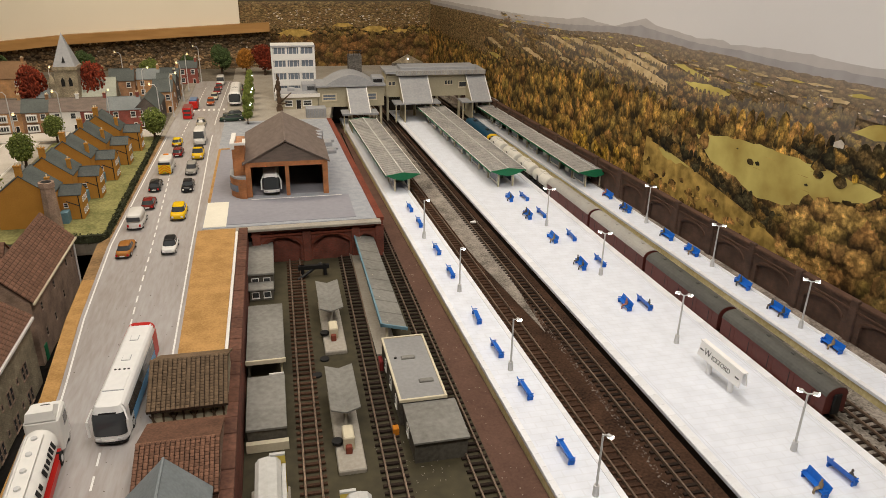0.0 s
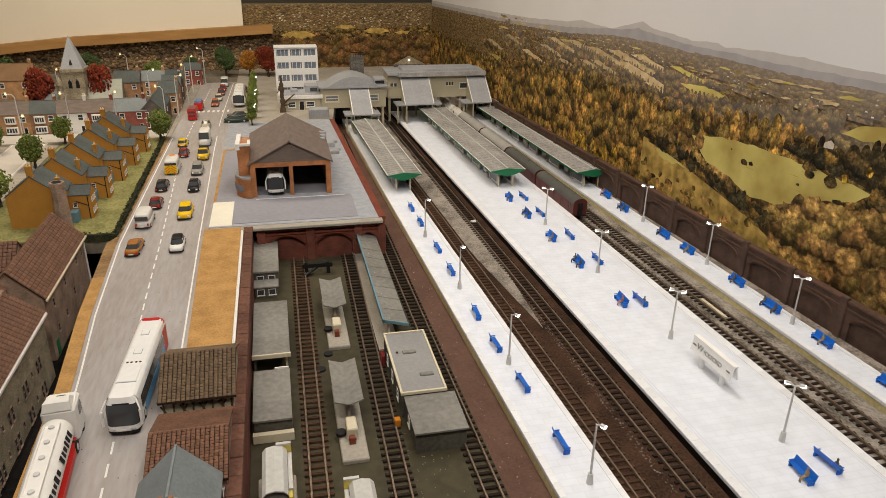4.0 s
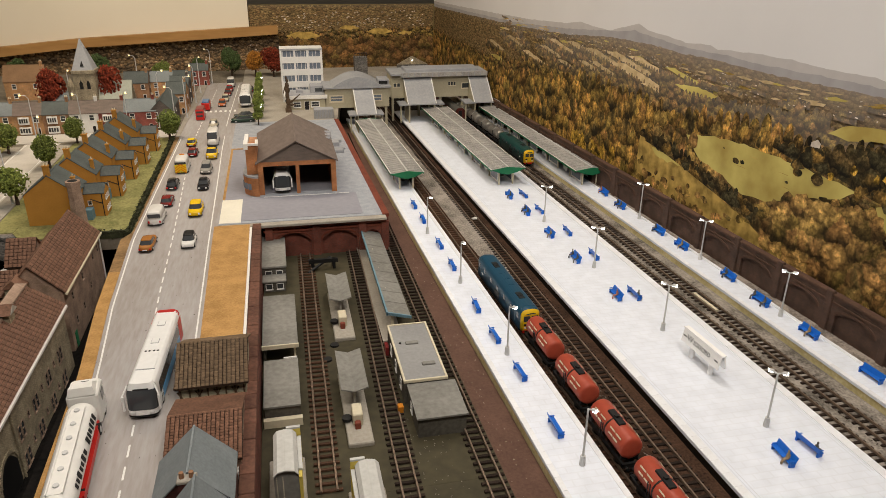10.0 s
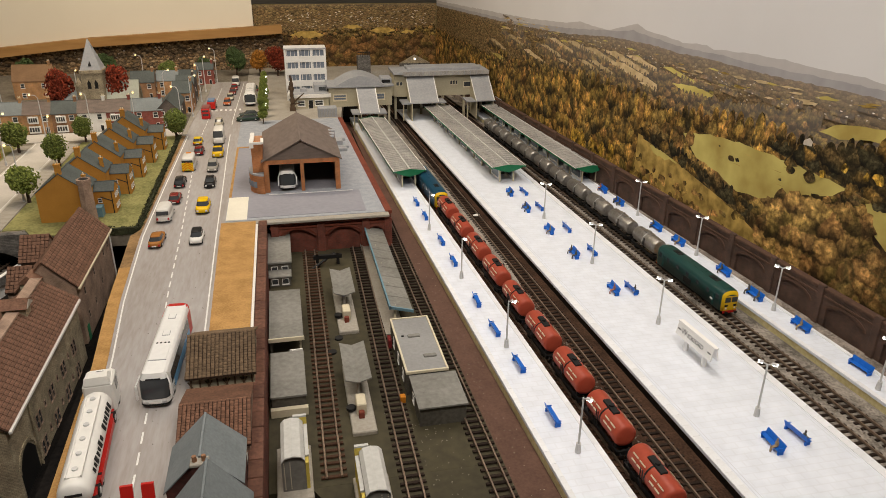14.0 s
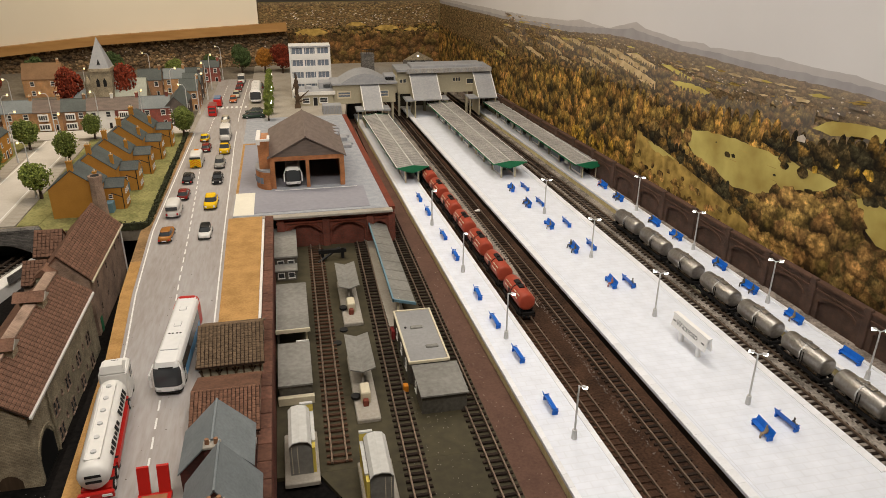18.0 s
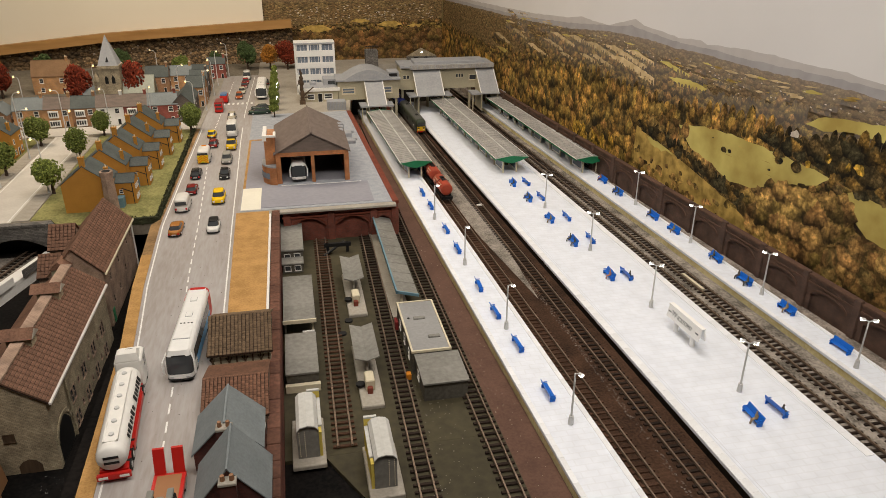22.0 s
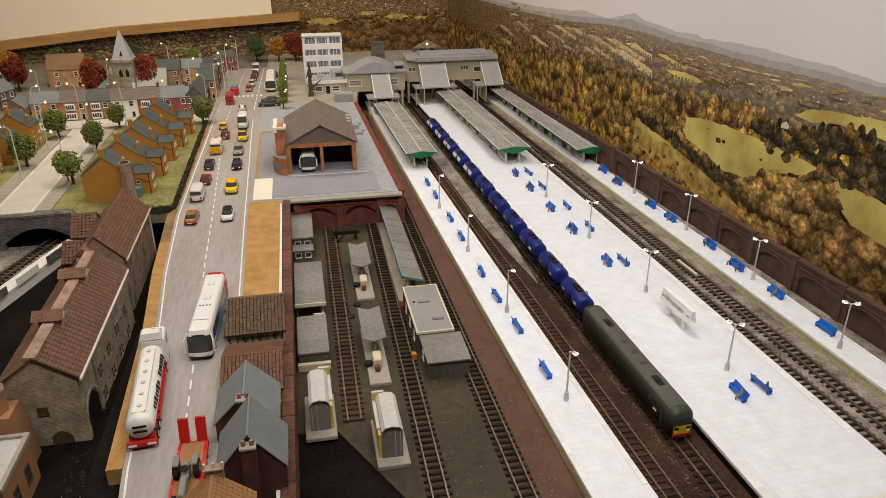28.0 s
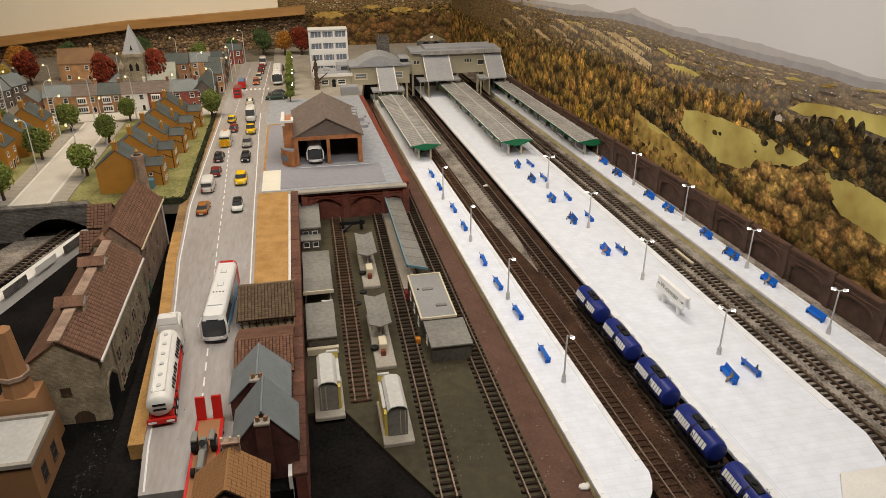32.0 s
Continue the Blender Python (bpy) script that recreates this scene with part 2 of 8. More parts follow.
# ---- mesh helpers, in plan units ----
class Form:
    """Collects faces for one mesh, in plan units."""

    def __init__(self):
        self.v, self.f = [], []

    def add(self, verts, faces, m=None):
        k = len(self.v)
        self.v += [tuple(m @ Vector(p)) for p in verts] if m else [tuple(p) for p in verts]
        self.f += [tuple(i + k for i in f) for f in faces]
        return self

    def box(self, x0, x1, y0, y1, z0, z1, m=None, taper=0.0):
        t = taper
        vs = [(x0, y0, z0), (x1, y0, z0), (x1, y1, z0), (x0, y1, z0), (x0 + t, y0 + t, z1), (x1 - t, y0 + t, z1), (x1 - t, y1 - t, z1), (x0 + t, y1 - t, z1)]
        return self.add(vs, [(3, 2, 1, 0), (4, 5, 6, 7), (0, 1, 5, 4), (1, 2, 6, 5), (2, 3, 7, 6), (3, 0, 4, 7)], m)

    def rbox(self, x0, x1, y0, y1, z0, z1, r, m=None):
        """A box with its upright and upper edges cut off by r."""
        def ring(i, z):
            return [(x0 + i + r, y0 + i, z), (x1 - i - r, y0 + i, z), (x1 - i, y0 + i + r, z), (x1 - i, y1 - i - r, z), (x1 - i - r, y1 - i, z), (x0 + i + r, y1 - i, z), (x0 + i, y1 - i - r, z), (x0 + i, y0 + i + r, z)]
        vs = ring(0, z0) + ring(0, z1 - r) + ring(r * 0.8, z1)
        fs = [tuple(range(7, -1, -1)), tuple(range(16, 24))]
        for k in (0, 8):
            fs += [(k + i, k + (i + 1) % 8, k + 8 + (i + 1) % 8, k + 8 + i) for i in range(8)]
        return self.add(vs, fs, m)

    def prism(self, poly, z0, z1, m=None):
        """A flat outline (counter-clockwise x, y) raised from z0 to z1."""
        n = len(poly)
        vs = [(x, y, z0) for x, y in poly] + [(x, y, z1) for x, y in poly]
        fs = [tuple(range(n - 1, -1, -1)), tuple(range(n, 2 * n))] + [(i, (i + 1) % n, n + (i + 1) % n, n + i) for i in range(n)]
        return self.add(vs, fs, m)

    def along(self, prof, y0, y1, m=None):
        """A profile (x, z) drawn along y."""
        n = len(prof)
        vs = [(x, y0, z) for x, z in prof] + [(x, y1, z) for x, z in prof]
        fs = [tuple(range(n)), tuple(range(2 * n - 1, n - 1, -1))] + [(i, n + i, n + (i + 1) % n, (i + 1) % n) for i in range(n)]
        return self.add(vs, fs, m)

    def tube(self, a, b, r0, r1=None, n=10):
        """A round bar from a to b."""
        r1 = r0 if r1 is None else r1
        a, b = Vector(a), Vector(b)
        q = (b - a).to_track_quat("Z", "Y")
        vs = []
        for p, r in ((a, r0), (b, r1)):
            vs += [tuple(p + q @ Vector((r * math.cos(2 * math.pi * i / n), r * math.sin(2 * math.pi * i / n), 0))) for i in range(n)]
        return self.add(vs, [tuple(range(n - 1, -1, -1)), tuple(range(n, 2 * n))] + [(i, (i + 1) % n, n + (i + 1) % n, n + i) for i in range(n)])

    def ball(self, x, y, z, rx, ry, rz, n=8, k=5):
        vs = [(x, y, z - rz)]
        for j in range(1, k):
            a = math.pi * j / k - math.pi / 2
            vs += [(x + rx * math.cos(a) * math.cos(2 * math.pi * i / n), y + ry * math.cos(a) * math.sin(2 * math.pi * i / n), z + rz * math.sin(a)) for i in range(n)]
        vs.append((x, y, z + rz))
        fs = [(0, 1 + (i + 1) % n, 1 + i) for i in range(n)]
        for j in range(k - 2):
            o = 1 + j * n
            fs += [(o + i, o + (i + 1) % n, o + n + (i + 1) % n, o + n + i) for i in range(n)]
        o = 1 + (k - 2) * n
        fs += [(o + i, o + (i + 1) % n, len(vs) - 1) for i in range(n)]
        return self.add(vs, fs)

    def data(self, name, material, smooth=False):
        d = bpy.data.meshes.new(name)
        d.from_pydata([(x * U, y * U, z * U) for x, y, z in self.v], [], self.f)
        if material:
            d.materials.append(material)
        if smooth:
            d.polygons.foreach_set("use_smooth", [True] * len(d.polygons))
        d.update()
        return d


def part(name, form, material, parent=None, label="", smooth=False, kind=""):
    ob = new(name, form.data(name, material, smooth))
    if parent:
        ob.parent = parent
    return tagged(ob, label, kind=kind)


def piece(name, data, parent, x=0, y=0, z=0, rz=0.0, rx=0.0, ry=0.0):
    """One more object on a shared mesh."""
    ob = new(name, data)
    ob.parent = parent
    ob.matrix_basis = pose(x * U, y * U, z * U, rx, ry, rz)
    return ob


def thing(name, x=0, y=0, z=0, rz=0.0, label="", category="", group="", kind=""):
    ob = new(name)
    ob.empty_display_size = 0.01
    ob.matrix_basis = pose(x * U, y * U, z * U, 0, 0, rz)
    return tagged(ob, label, category, group, kind)


def solid(name, form, material, label="", category="", kind="", smooth=False, group=""):
    ob = new(name, form.data(name, material, smooth))
    return tagged(ob, label, category, group, kind)


def at(x, y, z=0, rz=0.0):
    return pose(x * U, y * U, z * U, 0, 0, rz)


def arch_wall(form, x0, x1, z0, z1, y0, y1, openings, m=None, n=8):
    """A wall in x-z, y0 front to y1 back, with openings (xa, xb, sill, spring, rise) cut through."""
    cuts = sorted(openings)
    x = x0
    for xa, xb, sill, spring, rise in cuts:
        if xa > x:
            form.box(x, xa, y0, y1, z0, z1, m)
        if sill > z0:
            form.box(xa, xb, y0, y1, z0, sill, m)
        top = [(xa, spring)]
        if rise > 0:
            top = [(xa + (xb - xa) * i / n, spring + rise * math.sin(math.pi * i / n)) for i in range(n + 1)]
        else:
            top = [(xa, spring), (xb, spring)]
        for (ax, az), (bx, bz) in zip(top, top[1:]):
            form.add([(ax, y0, az), (bx, y0, bz), (bx, y0, z1), (ax, y0, z1), (ax, y1, az), (bx, y1, bz), (bx, y1, z1), (ax, y1, z1)],
                     [(0, 1, 2, 3), (7, 6, 5, 4), (4, 5, 1, 0), (3, 2, 6, 7)], m)
        x = xb
    if x < x1:
        form.box(x, x1, y0, y1, z0, z1, m)
    return form


# ---- lines of the plan ----
ROAD, YARD, BED = 62, -16, -15


def p1l(y): return -44 - 0.034 * y
def p1r(y): return 34 - 0.042 * y
def p2l(y): return 159 - 0.040 * y
def p2r(y): return 362 - 0.044 * y
def p3l(y): return 473 - 0.060 * y
def p3r(y): return min(556 - 0.085 * y, 531 - 0.060 * y)
def wall_x(y): return 553 - 0.078 * y
def board_x(y): return 592 - 0.085 * y
def yard_x(y): return -93 - 0.013 * y


def bent(*nodes):
    """A line of the plan through (y, x) nodes."""
    def line(y):
        for (ya, xa), (yb, xb) in zip(nodes, nodes[1:]):
            if y <= yb:
                return xa + (xb - xa) * (y - ya) / (yb - ya)
        return nodes[-1][1]
    return line


road_l = bent((-200, -573), (-100, -583), (231, -596), (425, -613), (709, -626), (1000, -624), (1647, -617), (2084, -600), (2400, -600))
road_c = bent((-200, -522), (0, -527.5), (95, -531), (300, -541), (458, -548), (700, -555), (950, -565), (1230, -577), (1466, -581), (2400, -560))
road_r = bent((-200, -473), (301, -478), (663, -486), (1019, -492), (1325, -498), (1665, -500), (2400, -484))



# ---- ground and tracks ----
solid("ground", Form().box(-1900, 700, -2700, 4800, -60, -22), M["dark"], "black painted layout baseboard between the scenic parts", "baseboard", "structure")


def strip(name, left, right, y0, y1, z0, z1, material, label, category, steps=1):
    """A bed between two lines of the plan."""
    ys = [y0 + (y1 - y0) * i / steps for i in range(steps + 1)]
    return solid(name, Form().prism([(right(y), y) for y in ys] + [(left(y), y) for y in reversed(ys)], z0, z1), material, label, category, "structure")


strip("ground_yard", lambda y: -390.5, yard_x, 20, 752, -22, YARD, M["yard"], "dark oily ground of the loco yard", "ground")
solid("ground_yard_front", Form().prism([(-338, 19.8), (-263, -126), (-215, -215), (yard_x(-215), -215), (yard_x(20), 19.8)], -22, YARD), M["yard"], "dark oily ground at the open end of the yard", "ground", "structure")
strip("ground_verge", lambda y: yard_x(y) if y < 752 else -140, p1l, -260, 1900, -22, YARD - 0.5, M["earth"], "brown earth strip beside the platform", "ground", 60)
strip("trackbed_main", p1r, p2l, -2600, 4700, -22, BED, M["ballast_brown"], "rust-brown ballast between the platforms", "trackbed")
strip("trackbed_centre", lambda y: (p1r(y) + p2l(y) + 6) / 2 - (p2l(y) - p1r(y) - 80) / 2 * min(1, (y - 380) / 320), lambda y: (p1r(y) + p2l(y) + 6) / 2 + (p2l(y) - p1r(y) - 80) / 2 * min(1, (y - 380) / 320), 385, 2350, BED, BED + 0.8, M["ballast"], "pale grey ballast between the two main tracks", "trackbed", 40)
strip("trackbed_goods", p2r, p3l, -2600, 4700, -22, BED, M["ballast"], "grey ballast between the far platforms", "trackbed")
strip("trackbed_far", lambda y: wall_x(y) - 60, lambda y: wall_x(y), 1850, 2600, -22, BED, M["ballast"], "grey ballast beyond the platform end", "trackbed")


def railway_track(line, y0, y1, sleeper_mat, label, near=900, z=BED):
    top = thing("railway_track", 0, 0, 0, label=label, category="track", kind="structure")
    n = max(1, int((y1 - y0) / 100))
    for side in (-1, 1):
        f = Form()
        for i in range(n):
            a, b = y0 + (y1 - y0) * i / n, y0 + (y1 - y0) * (i + 1) / n
            xa, xb = line(a) + side * 9.6, line(b) + side * 9.6
            f.add([(xa - 1.5, a, z + 2), (xa + 1.5, a, z + 2), (xb + 1.5, b, z + 2), (xb - 1.5, b, z + 2), (xa - 1.1, a, z + 5), (xa + 1.1, a, z + 5), (xb + 1.1, b, z + 5), (xb - 1.1, b, z + 5)],
                  [(4, 5, 6, 7), (0, 4, 7, 3), (1, 2, 6, 5), (0, 1, 5, 4), (3, 7, 6, 2)])
        part("rail", f, M["rail"], top)
    data = Form().box(-16.5, 16.5, -2.3, 2.3, 0, 2.2, taper=0.3).data("sleeper", sleeper_mat)
    y, far = y0 + 4, Form()
    while y < y1:
        j = random.uniform(-0.4, 0.4)
        if y < near:
            piece("sleeper", data, top, line(y), y + j, z, random.uniform(-0.8, 0.8))
        else:
            far.box(line(y) - 16.5, line(y) + 16.5, y - 2.3, y + 2.3, z, z + 2.2)
        y += 12.6
    if y1 > 2600:
        f = Form()
        for side in (-9.4, 9.4):
            f.add([(line(-2600) + side - 0.8, -2600, z + 5), (line(-2600) + side + 0.8, -2600, z + 5), (line(y0) + side + 0.8, y0, z + 5), (line(y0) + side - 0.8, y0, z + 5)], [(0, 1, 2, 3)])
        part("rail_beyond", f, M["rail"], top)
    if far.v:
        tagged(part("far_sleepers", far, sleeper_mat, top), kind="stuff")
    return top


def line_a(y): return 60 - 0.043 * y
def line_b(y): return 125 - 0.035 * y
def line_c(y): return 382 - 0.047 * y
def line_d(y): return 429 - 0.053 * y


railway_track(line_a, -300, 4700, M["sleeper_b"], "railway track with steel rails on brown sleepers beside the first platform")
railway_track(line_b, -300, 4700, M["sleeper"], "railway track with steel rails on dark sleepers beside the wide platform")
railway_track(line_c, -300, 4700, M["sleeper"], "railway track on grey ballast behind the wide platform")
railway_track(line_d, -300, 4700, M["sleeper"], "railway track on grey ballast beside the far platform")
railway_track(lambda y: -310 + 0.005 * y, 30, 748, M["sleeper_b"], "rusty siding ending at the viaduct in the loco yard")
railway_track(lambda y: -215 + 0.014 * y, -190, 748, M["sleeper"], "yard siding beside the fuelling point")
railway_track(lambda y: -111 - 0.012 * y, -300, 1750, M["sleeper"], "track leaving the yard past the viaduct")


# ---- platforms ----
def platform(name, left, right, y0, y1, label, round_l=0, round_r=0, face="plat_face"):
    def edge(off0, off1):
        ys = [y0 + (y1 - y0) * i / 12 for i in range(13)]
        r = [(right(y) - off1, y) for y in ys]
        l = [(left(y) + off0, y) for y in reversed(ys)]
        if round_r:
            r = [(right(y0) - off1 - round_r * (1 - math.sin(a)), y0 + round_r * 1.6 * (1 - math.cos(a))) for a in [0.001 + i * math.pi / 12 for i in range(6)]] + [p for p in r if p[1] > y0 + round_r * 1.6]
        return r + l
    top = thing(name, 0, 0, 0, label=label, category="platform", kind="structure")
    # the wide platform's dark face colour carries the shade under its overhang
    part("platform_face", Form().prism(edge(1.5, 1.5), -22, -4), M[face], top, "cream brick platform face" if face == "plat_face" else "brick platform face coloured near black as shade")
    part("platform_surface", Form().prism(edge(0, 0), -4, 0), M["platform"], top)
    # pale coping slabs along both edges
    for side, line in ((1, left), (-1, right)):
        y = y0 + (6 if side > 0 or not round_r else round_r * 1.6 + 4)
        cw = 6.5 if name == "platform_wide" else 4
        slab = Form().rbox(-cw, cw, -11.92, 11.92, 0, 1.0, 0.2).data("coping_slab", M["coping"])
        far = Form()
        while y < y1 - 12:
            if y < 1000:
                piece("coping_slab", slab, top, line(y + 12) + side * (cw + 0.2), y + 12, 0, math.degrees(math.atan2(line(y) - line(y + 24), 24)))
            else:
                far.box(-cw, cw, -11.7, 11.7, 0, 1.1, Matrix.Translation((line(y + 12) + side * (cw + 0.2), y + 12, 0)) @ Matrix.Rotation(math.atan2(line(y) - line(y + 24), 24), 4, "Z"))
            y += 24
        # two thin grey strips paint the shading along the lip of the edge
        for off in ((15.5, 20) if name == "platform_wide" else ()):
            lip_line, ya = Form(), y0 + (8 if side > 0 or not round_r else round_r * 1.6 + 60)
            for i in range(40):
                a, b = ya + (y1 - ya) * i / 40, ya + (y1 - ya) * (i + 1) / 40
                xa, xb = line(a) + side * off, line(b) + side * off
                lip_line.add([(xa - 0.5, a, 0.3), (xa + 0.5, a, 0.3), (xb + 0.5, b, 0.3), (xb - 0.5, b, 0.3)], [(0, 1, 2, 3)])
            part("lip_shade_line", lip_line, M["lip_shade"], top)
        if far.v:
            tagged(part("far_coping", far, M["coping"], top), kind="stuff")
    return top


platform("platform_first", p1l, p1r, -262, 1900, "narrow white platform with a cream edge beside the yard", round_r=46)
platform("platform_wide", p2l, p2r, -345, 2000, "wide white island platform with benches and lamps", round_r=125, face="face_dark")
platform("platform_far", p3l, p3r, -300, 2000, "far white platform against the brown arched wall")
solid("white_board_end", Form().prism([(225, -344), (520, -344), (520, -262), (280, -262)], 1.2, 5), M["white"], "white board at the end of the wide platform", "board", "structure")
strip("rubble_strip", lambda y: p3r(y) - 1, wall_x, -300, 2300, -22, 1.5, M["rubble"], "grey rubble along the foot of the wall", "rubble", 24)


# ---- brown arched wall along the far side ----
def brown_wall():
    top = thing("wall_east", 0, 0, 0, label="long dark brown brick retaining wall with blind arches", category="wall", kind="structure")
    rot = math.degrees(math.atan(0.078))
    bay = 118
    body = Form()
    m0 = Matrix.Translation((wall_x(0), 0, 0)) @ Matrix.Rotation(math.radians(90 + rot), 4, "Z")
    # local x runs along the wall away from the viewer, local y to the viewer's side
    n0, n1 = -4, 20
    body.box(n0 * bay, n1 * bay, -10, -5, -22, 69, m0)
    part("wall_back", body, M["brownbrick"], top)
    for k in range(n0, n1):
        f = Form()
        arch_wall(f, k * bay, (k + 1) * bay, -22, 65, -5, 0, [(k * bay + 24, (k + 1) * bay - 14, -22, 33, 14)], m0)
        part("arch_bay", f, M["brownbrick"], top)
        ring = Form()
        xa, xb = k * bay + 24, (k + 1) * bay - 14
        for i in range(10):
            a0, a1 = math.pi * i / 10, math.pi * (i + 1) / 10
            c, h = (xa + xb) / 2, (xb - xa) / 2
            p = [(c - (h + e) * math.cos(a), 33 + (14 + e) * math.sin(a)) for a, e in ((a0, 0), (a1, 0), (a1, 4), (a0, 4))]
            ring.add([(x, 0, z) for x, z in p] + [(x, 1.2, z) for x, z in p], [(0, 1, 2, 3), (7, 6, 5, 4), (0, 4, 5, 1), (1, 5, 6, 2), (2, 6, 7, 3), (3, 7, 4, 0)], m0)
        part("arch_ring", ring, M["browncap"], top)
        pil = Form().rbox(k * bay - 3, k * bay + 11, -5, 3.5, -22, 73, 1.2, m0)
        part("pilaster", pil, M["brownbrick"], top)
        part("coping", Form().rbox(k * bay + 11.3, (k + 1) * bay - 3.3, -11, 2.4, 65, 69.5, 1.0, m0), M["browncap"], top)
        part("band", Form().box(k * bay + 11.3, (k + 1) * bay - 3.3, 0, 1.4, 53, 56, m0), M["browncap"], top)


brown_wall()

# ---- road, kerbs and the retaining wall of the yard ----
strip("road", lambda y: road_l(y) - 6, lambda y: max(road_r(y) + 6, -474), -190, 2330, 40, ROAD, M["road"], "grey main road on a raised deck with white markings", "road", 60)
solid("road_deck", Form().box(-636, -408, -190, 2330, -22, 40), M["dark"], "dark support under the raised road", "deck", "structure")
strip("verge_board_left", lambda y: road_l(y) - 25, lambda y: road_l(y) - 6.2, -100, 560, 40, ROAD + 0.6, M["cork"], "bare orange fibreboard edge of the road", "board", 20)
strip("verge_board_left_far", lambda y: -636 if y > 741 else min(-636, road_l(y) - 25), lambda y: road_l(y) - 6.2, 561, 1490, 40, ROAD - 0.4, M["dirt"], "dirty brown board between road and hedge", "board", 30)
strip("verge_board_right", lambda y: road_r(y) + 6.2, lambda y: -412, 190, 748, 40, ROAD + 0.5, M["cork"], "bare orange fibreboard strip beside the road", "board", 20)
strip("pavement_main", lambda y: -636, lambda y: road_l(y) - 6.2, 1490.5, 2330, 30, ROAD + 1.5, M["concrete"], "pale pavement along the main road", "pavement", 24)


def markings():
    top = thing("road_markings", 0, 0, ROAD, label="white painted edge lines and centre dashes on the road", category="marking", kind="structure")

    def painted(line, y0, y1):
        f = Form()
        n = max(1, int((y1 - y0) / 40))
        for i in range(n):
            a, b = y0 + (y1 - y0) * i / n, y0 + (y1 - y0) * (i + 1) / n
            f.add([(line(a) - 1.2, a, 0.35), (line(a) + 1.2, a, 0.35), (line(b) + 1.2, b, 0.35), (line(b) - 1.2, b, 0.35)], [(0, 1, 2, 3)])
        part("edge_line", f, M["white_line"], top)
    painted(road_l, -185, 1480)
    painted(road_r, -185, 1480)
    painted(road_r, 1600, 2300)
    d = Form().box(-1.1, 1.1, -11, 11, 0, 0.35).data("centre_dash", M["white_line"])
    y = -170
    while y < 2200:
        if not 1800 < y < 1850:
            piece("centre_dash", d, top, road_c(y), y, 0, math.degrees(math.atan2(road_c(y - 10) - road_c(y + 10), 20)))
        y += 38
    z = Form().box(-3.5, 3.5, -14, 14, 0, 0.35).data("crossing_bar", M["white_line"])
    for i in range(9):
        piece("crossing_bar", z, top, -606 + i * 15.3, 1815, 0)


markings()

wall = thing("wall_yard", 0, 0, 0, label="red brick retaining wall with a worn coping above the loco yard", category="wall", kind="structure")
part("brickwork", Form().box(-404, -391, -190, 752, -22, 58), M["redbrick"], wall)
for i in range(31):
    part("coping_stone", Form().rbox(-406.5, -389.5, -190 + i * 30.3, -190 + i * 30.3 + 29.8, 58, 62.5 + random.uniform(-0.4, 0.4), 0.9), M["wall_cap"], wall)
solid("white_strip", Form().box(-412, -407.5, -190, 752, 20, 60), M["white"], "white card edge between road and wall", "trim", "structure")

# ---- viaduct that carries the bus depot ----
vd = thing("viaduct", 0, 0, 0, label="red brick viaduct with blind arches under the bus depot", category="viaduct", kind="structure")
f = Form()
arch_wall(f, -384, -136, -22, 52, 752, 760, [(-364, -292, -22, 18, 18), (-268, -196, -22, 18, 18), (-180, -146, -22, 20, 12)])
part("front_wall", f, M["redbrick"], vd)
part("arch_infill", Form().box(-383, -137, 760.2, 770, -22, 52), M["redbrick"], vd)
for xa, xb in ((-364, -292), (-268, -196)):
    f = Form()
    for i in range(12):
        a0, a1 = math.pi * i / 12, math.pi * (i + 1) / 12
        c, h = (xa + xb) / 2, (xb - xa) / 2
        p = [(c - (h + e) * math.cos(a), 18 + (18 + e) * math.sin(a)) for a, e in ((a0, 0), (a1, 0), (a1, 3.5), (a0, 3.5))]
        f.add([(x, 752, z) for x, z in p] + [(x, 750.6, z) for x, z in p], [(3, 2, 1, 0), (4, 5, 6, 7), (1, 5, 4, 0), (2, 6, 5, 1), (3, 7, 6, 2), (0, 4, 7, 3)])
    part("arch_ring", f, M["redcap"], vd)
for x in (-384, -288, -192, -144):
    part("pilaster", Form().rbox(x, x + 16, 747, 752, -22, 50, 1), M["redbrick"], vd)
part("band", Form().box(-386, -134, 748.6, 752, 40, 44), M["redcap"], vd)
part("parapet", Form().rbox(-407, -133, 745, 757, 52, 60, 1), M["redbrick"], vd)
part("side_wall", Form().prism([(-136, 757), (-128, 757), (-158, 1640), (-166, 1640)], -22, 56), M["redbrick"], vd)
part("side_coping", Form().prism([(-140, 757), (-126, 757), (-156, 1640), (-170, 1640)], 56, 63), M["redcap"], vd)
part("deck", Form().prism([(-474, 757), (-140, 757), (-168, 1640), (-474, 1640)], 50, ROAD - 0.3), M["paper"], vd, "blue-grey printed slab sheet")
part("front_ledge", Form().rbox(-486, -134, 738, 757, 56, 61, 1), M["concrete"], vd, "grey stone-textured ledge")
part("apron", Form().box(-430, -180, 770, 910, ROAD - 0.3, ROAD + 0.5), M["tarmac"], vd)
part("pale_card", Form().box(-473, -430.3, 762, 905, ROAD - 0.3, ROAD + 0.5), M["paper_light"], vd)
part("side_apron", Form().box(-473, -410, 905.4, 1330, ROAD - 0.3, ROAD + 0.3), M["tarmac"], vd)
part("card_edge", Form().box(-473.6, -468, 906, 1330, ROAD + 0.3, ROAD + 1.0).box(-468, -412, 1322, 1332, ROAD + 0.3, ROAD + 1.0), M["cork"], vd, "brown card edge")
part("apron_line", Form().box(-385, -195, 908, 911, ROAD + 0.5, ROAD + 0.9), M["white_line"], vd)

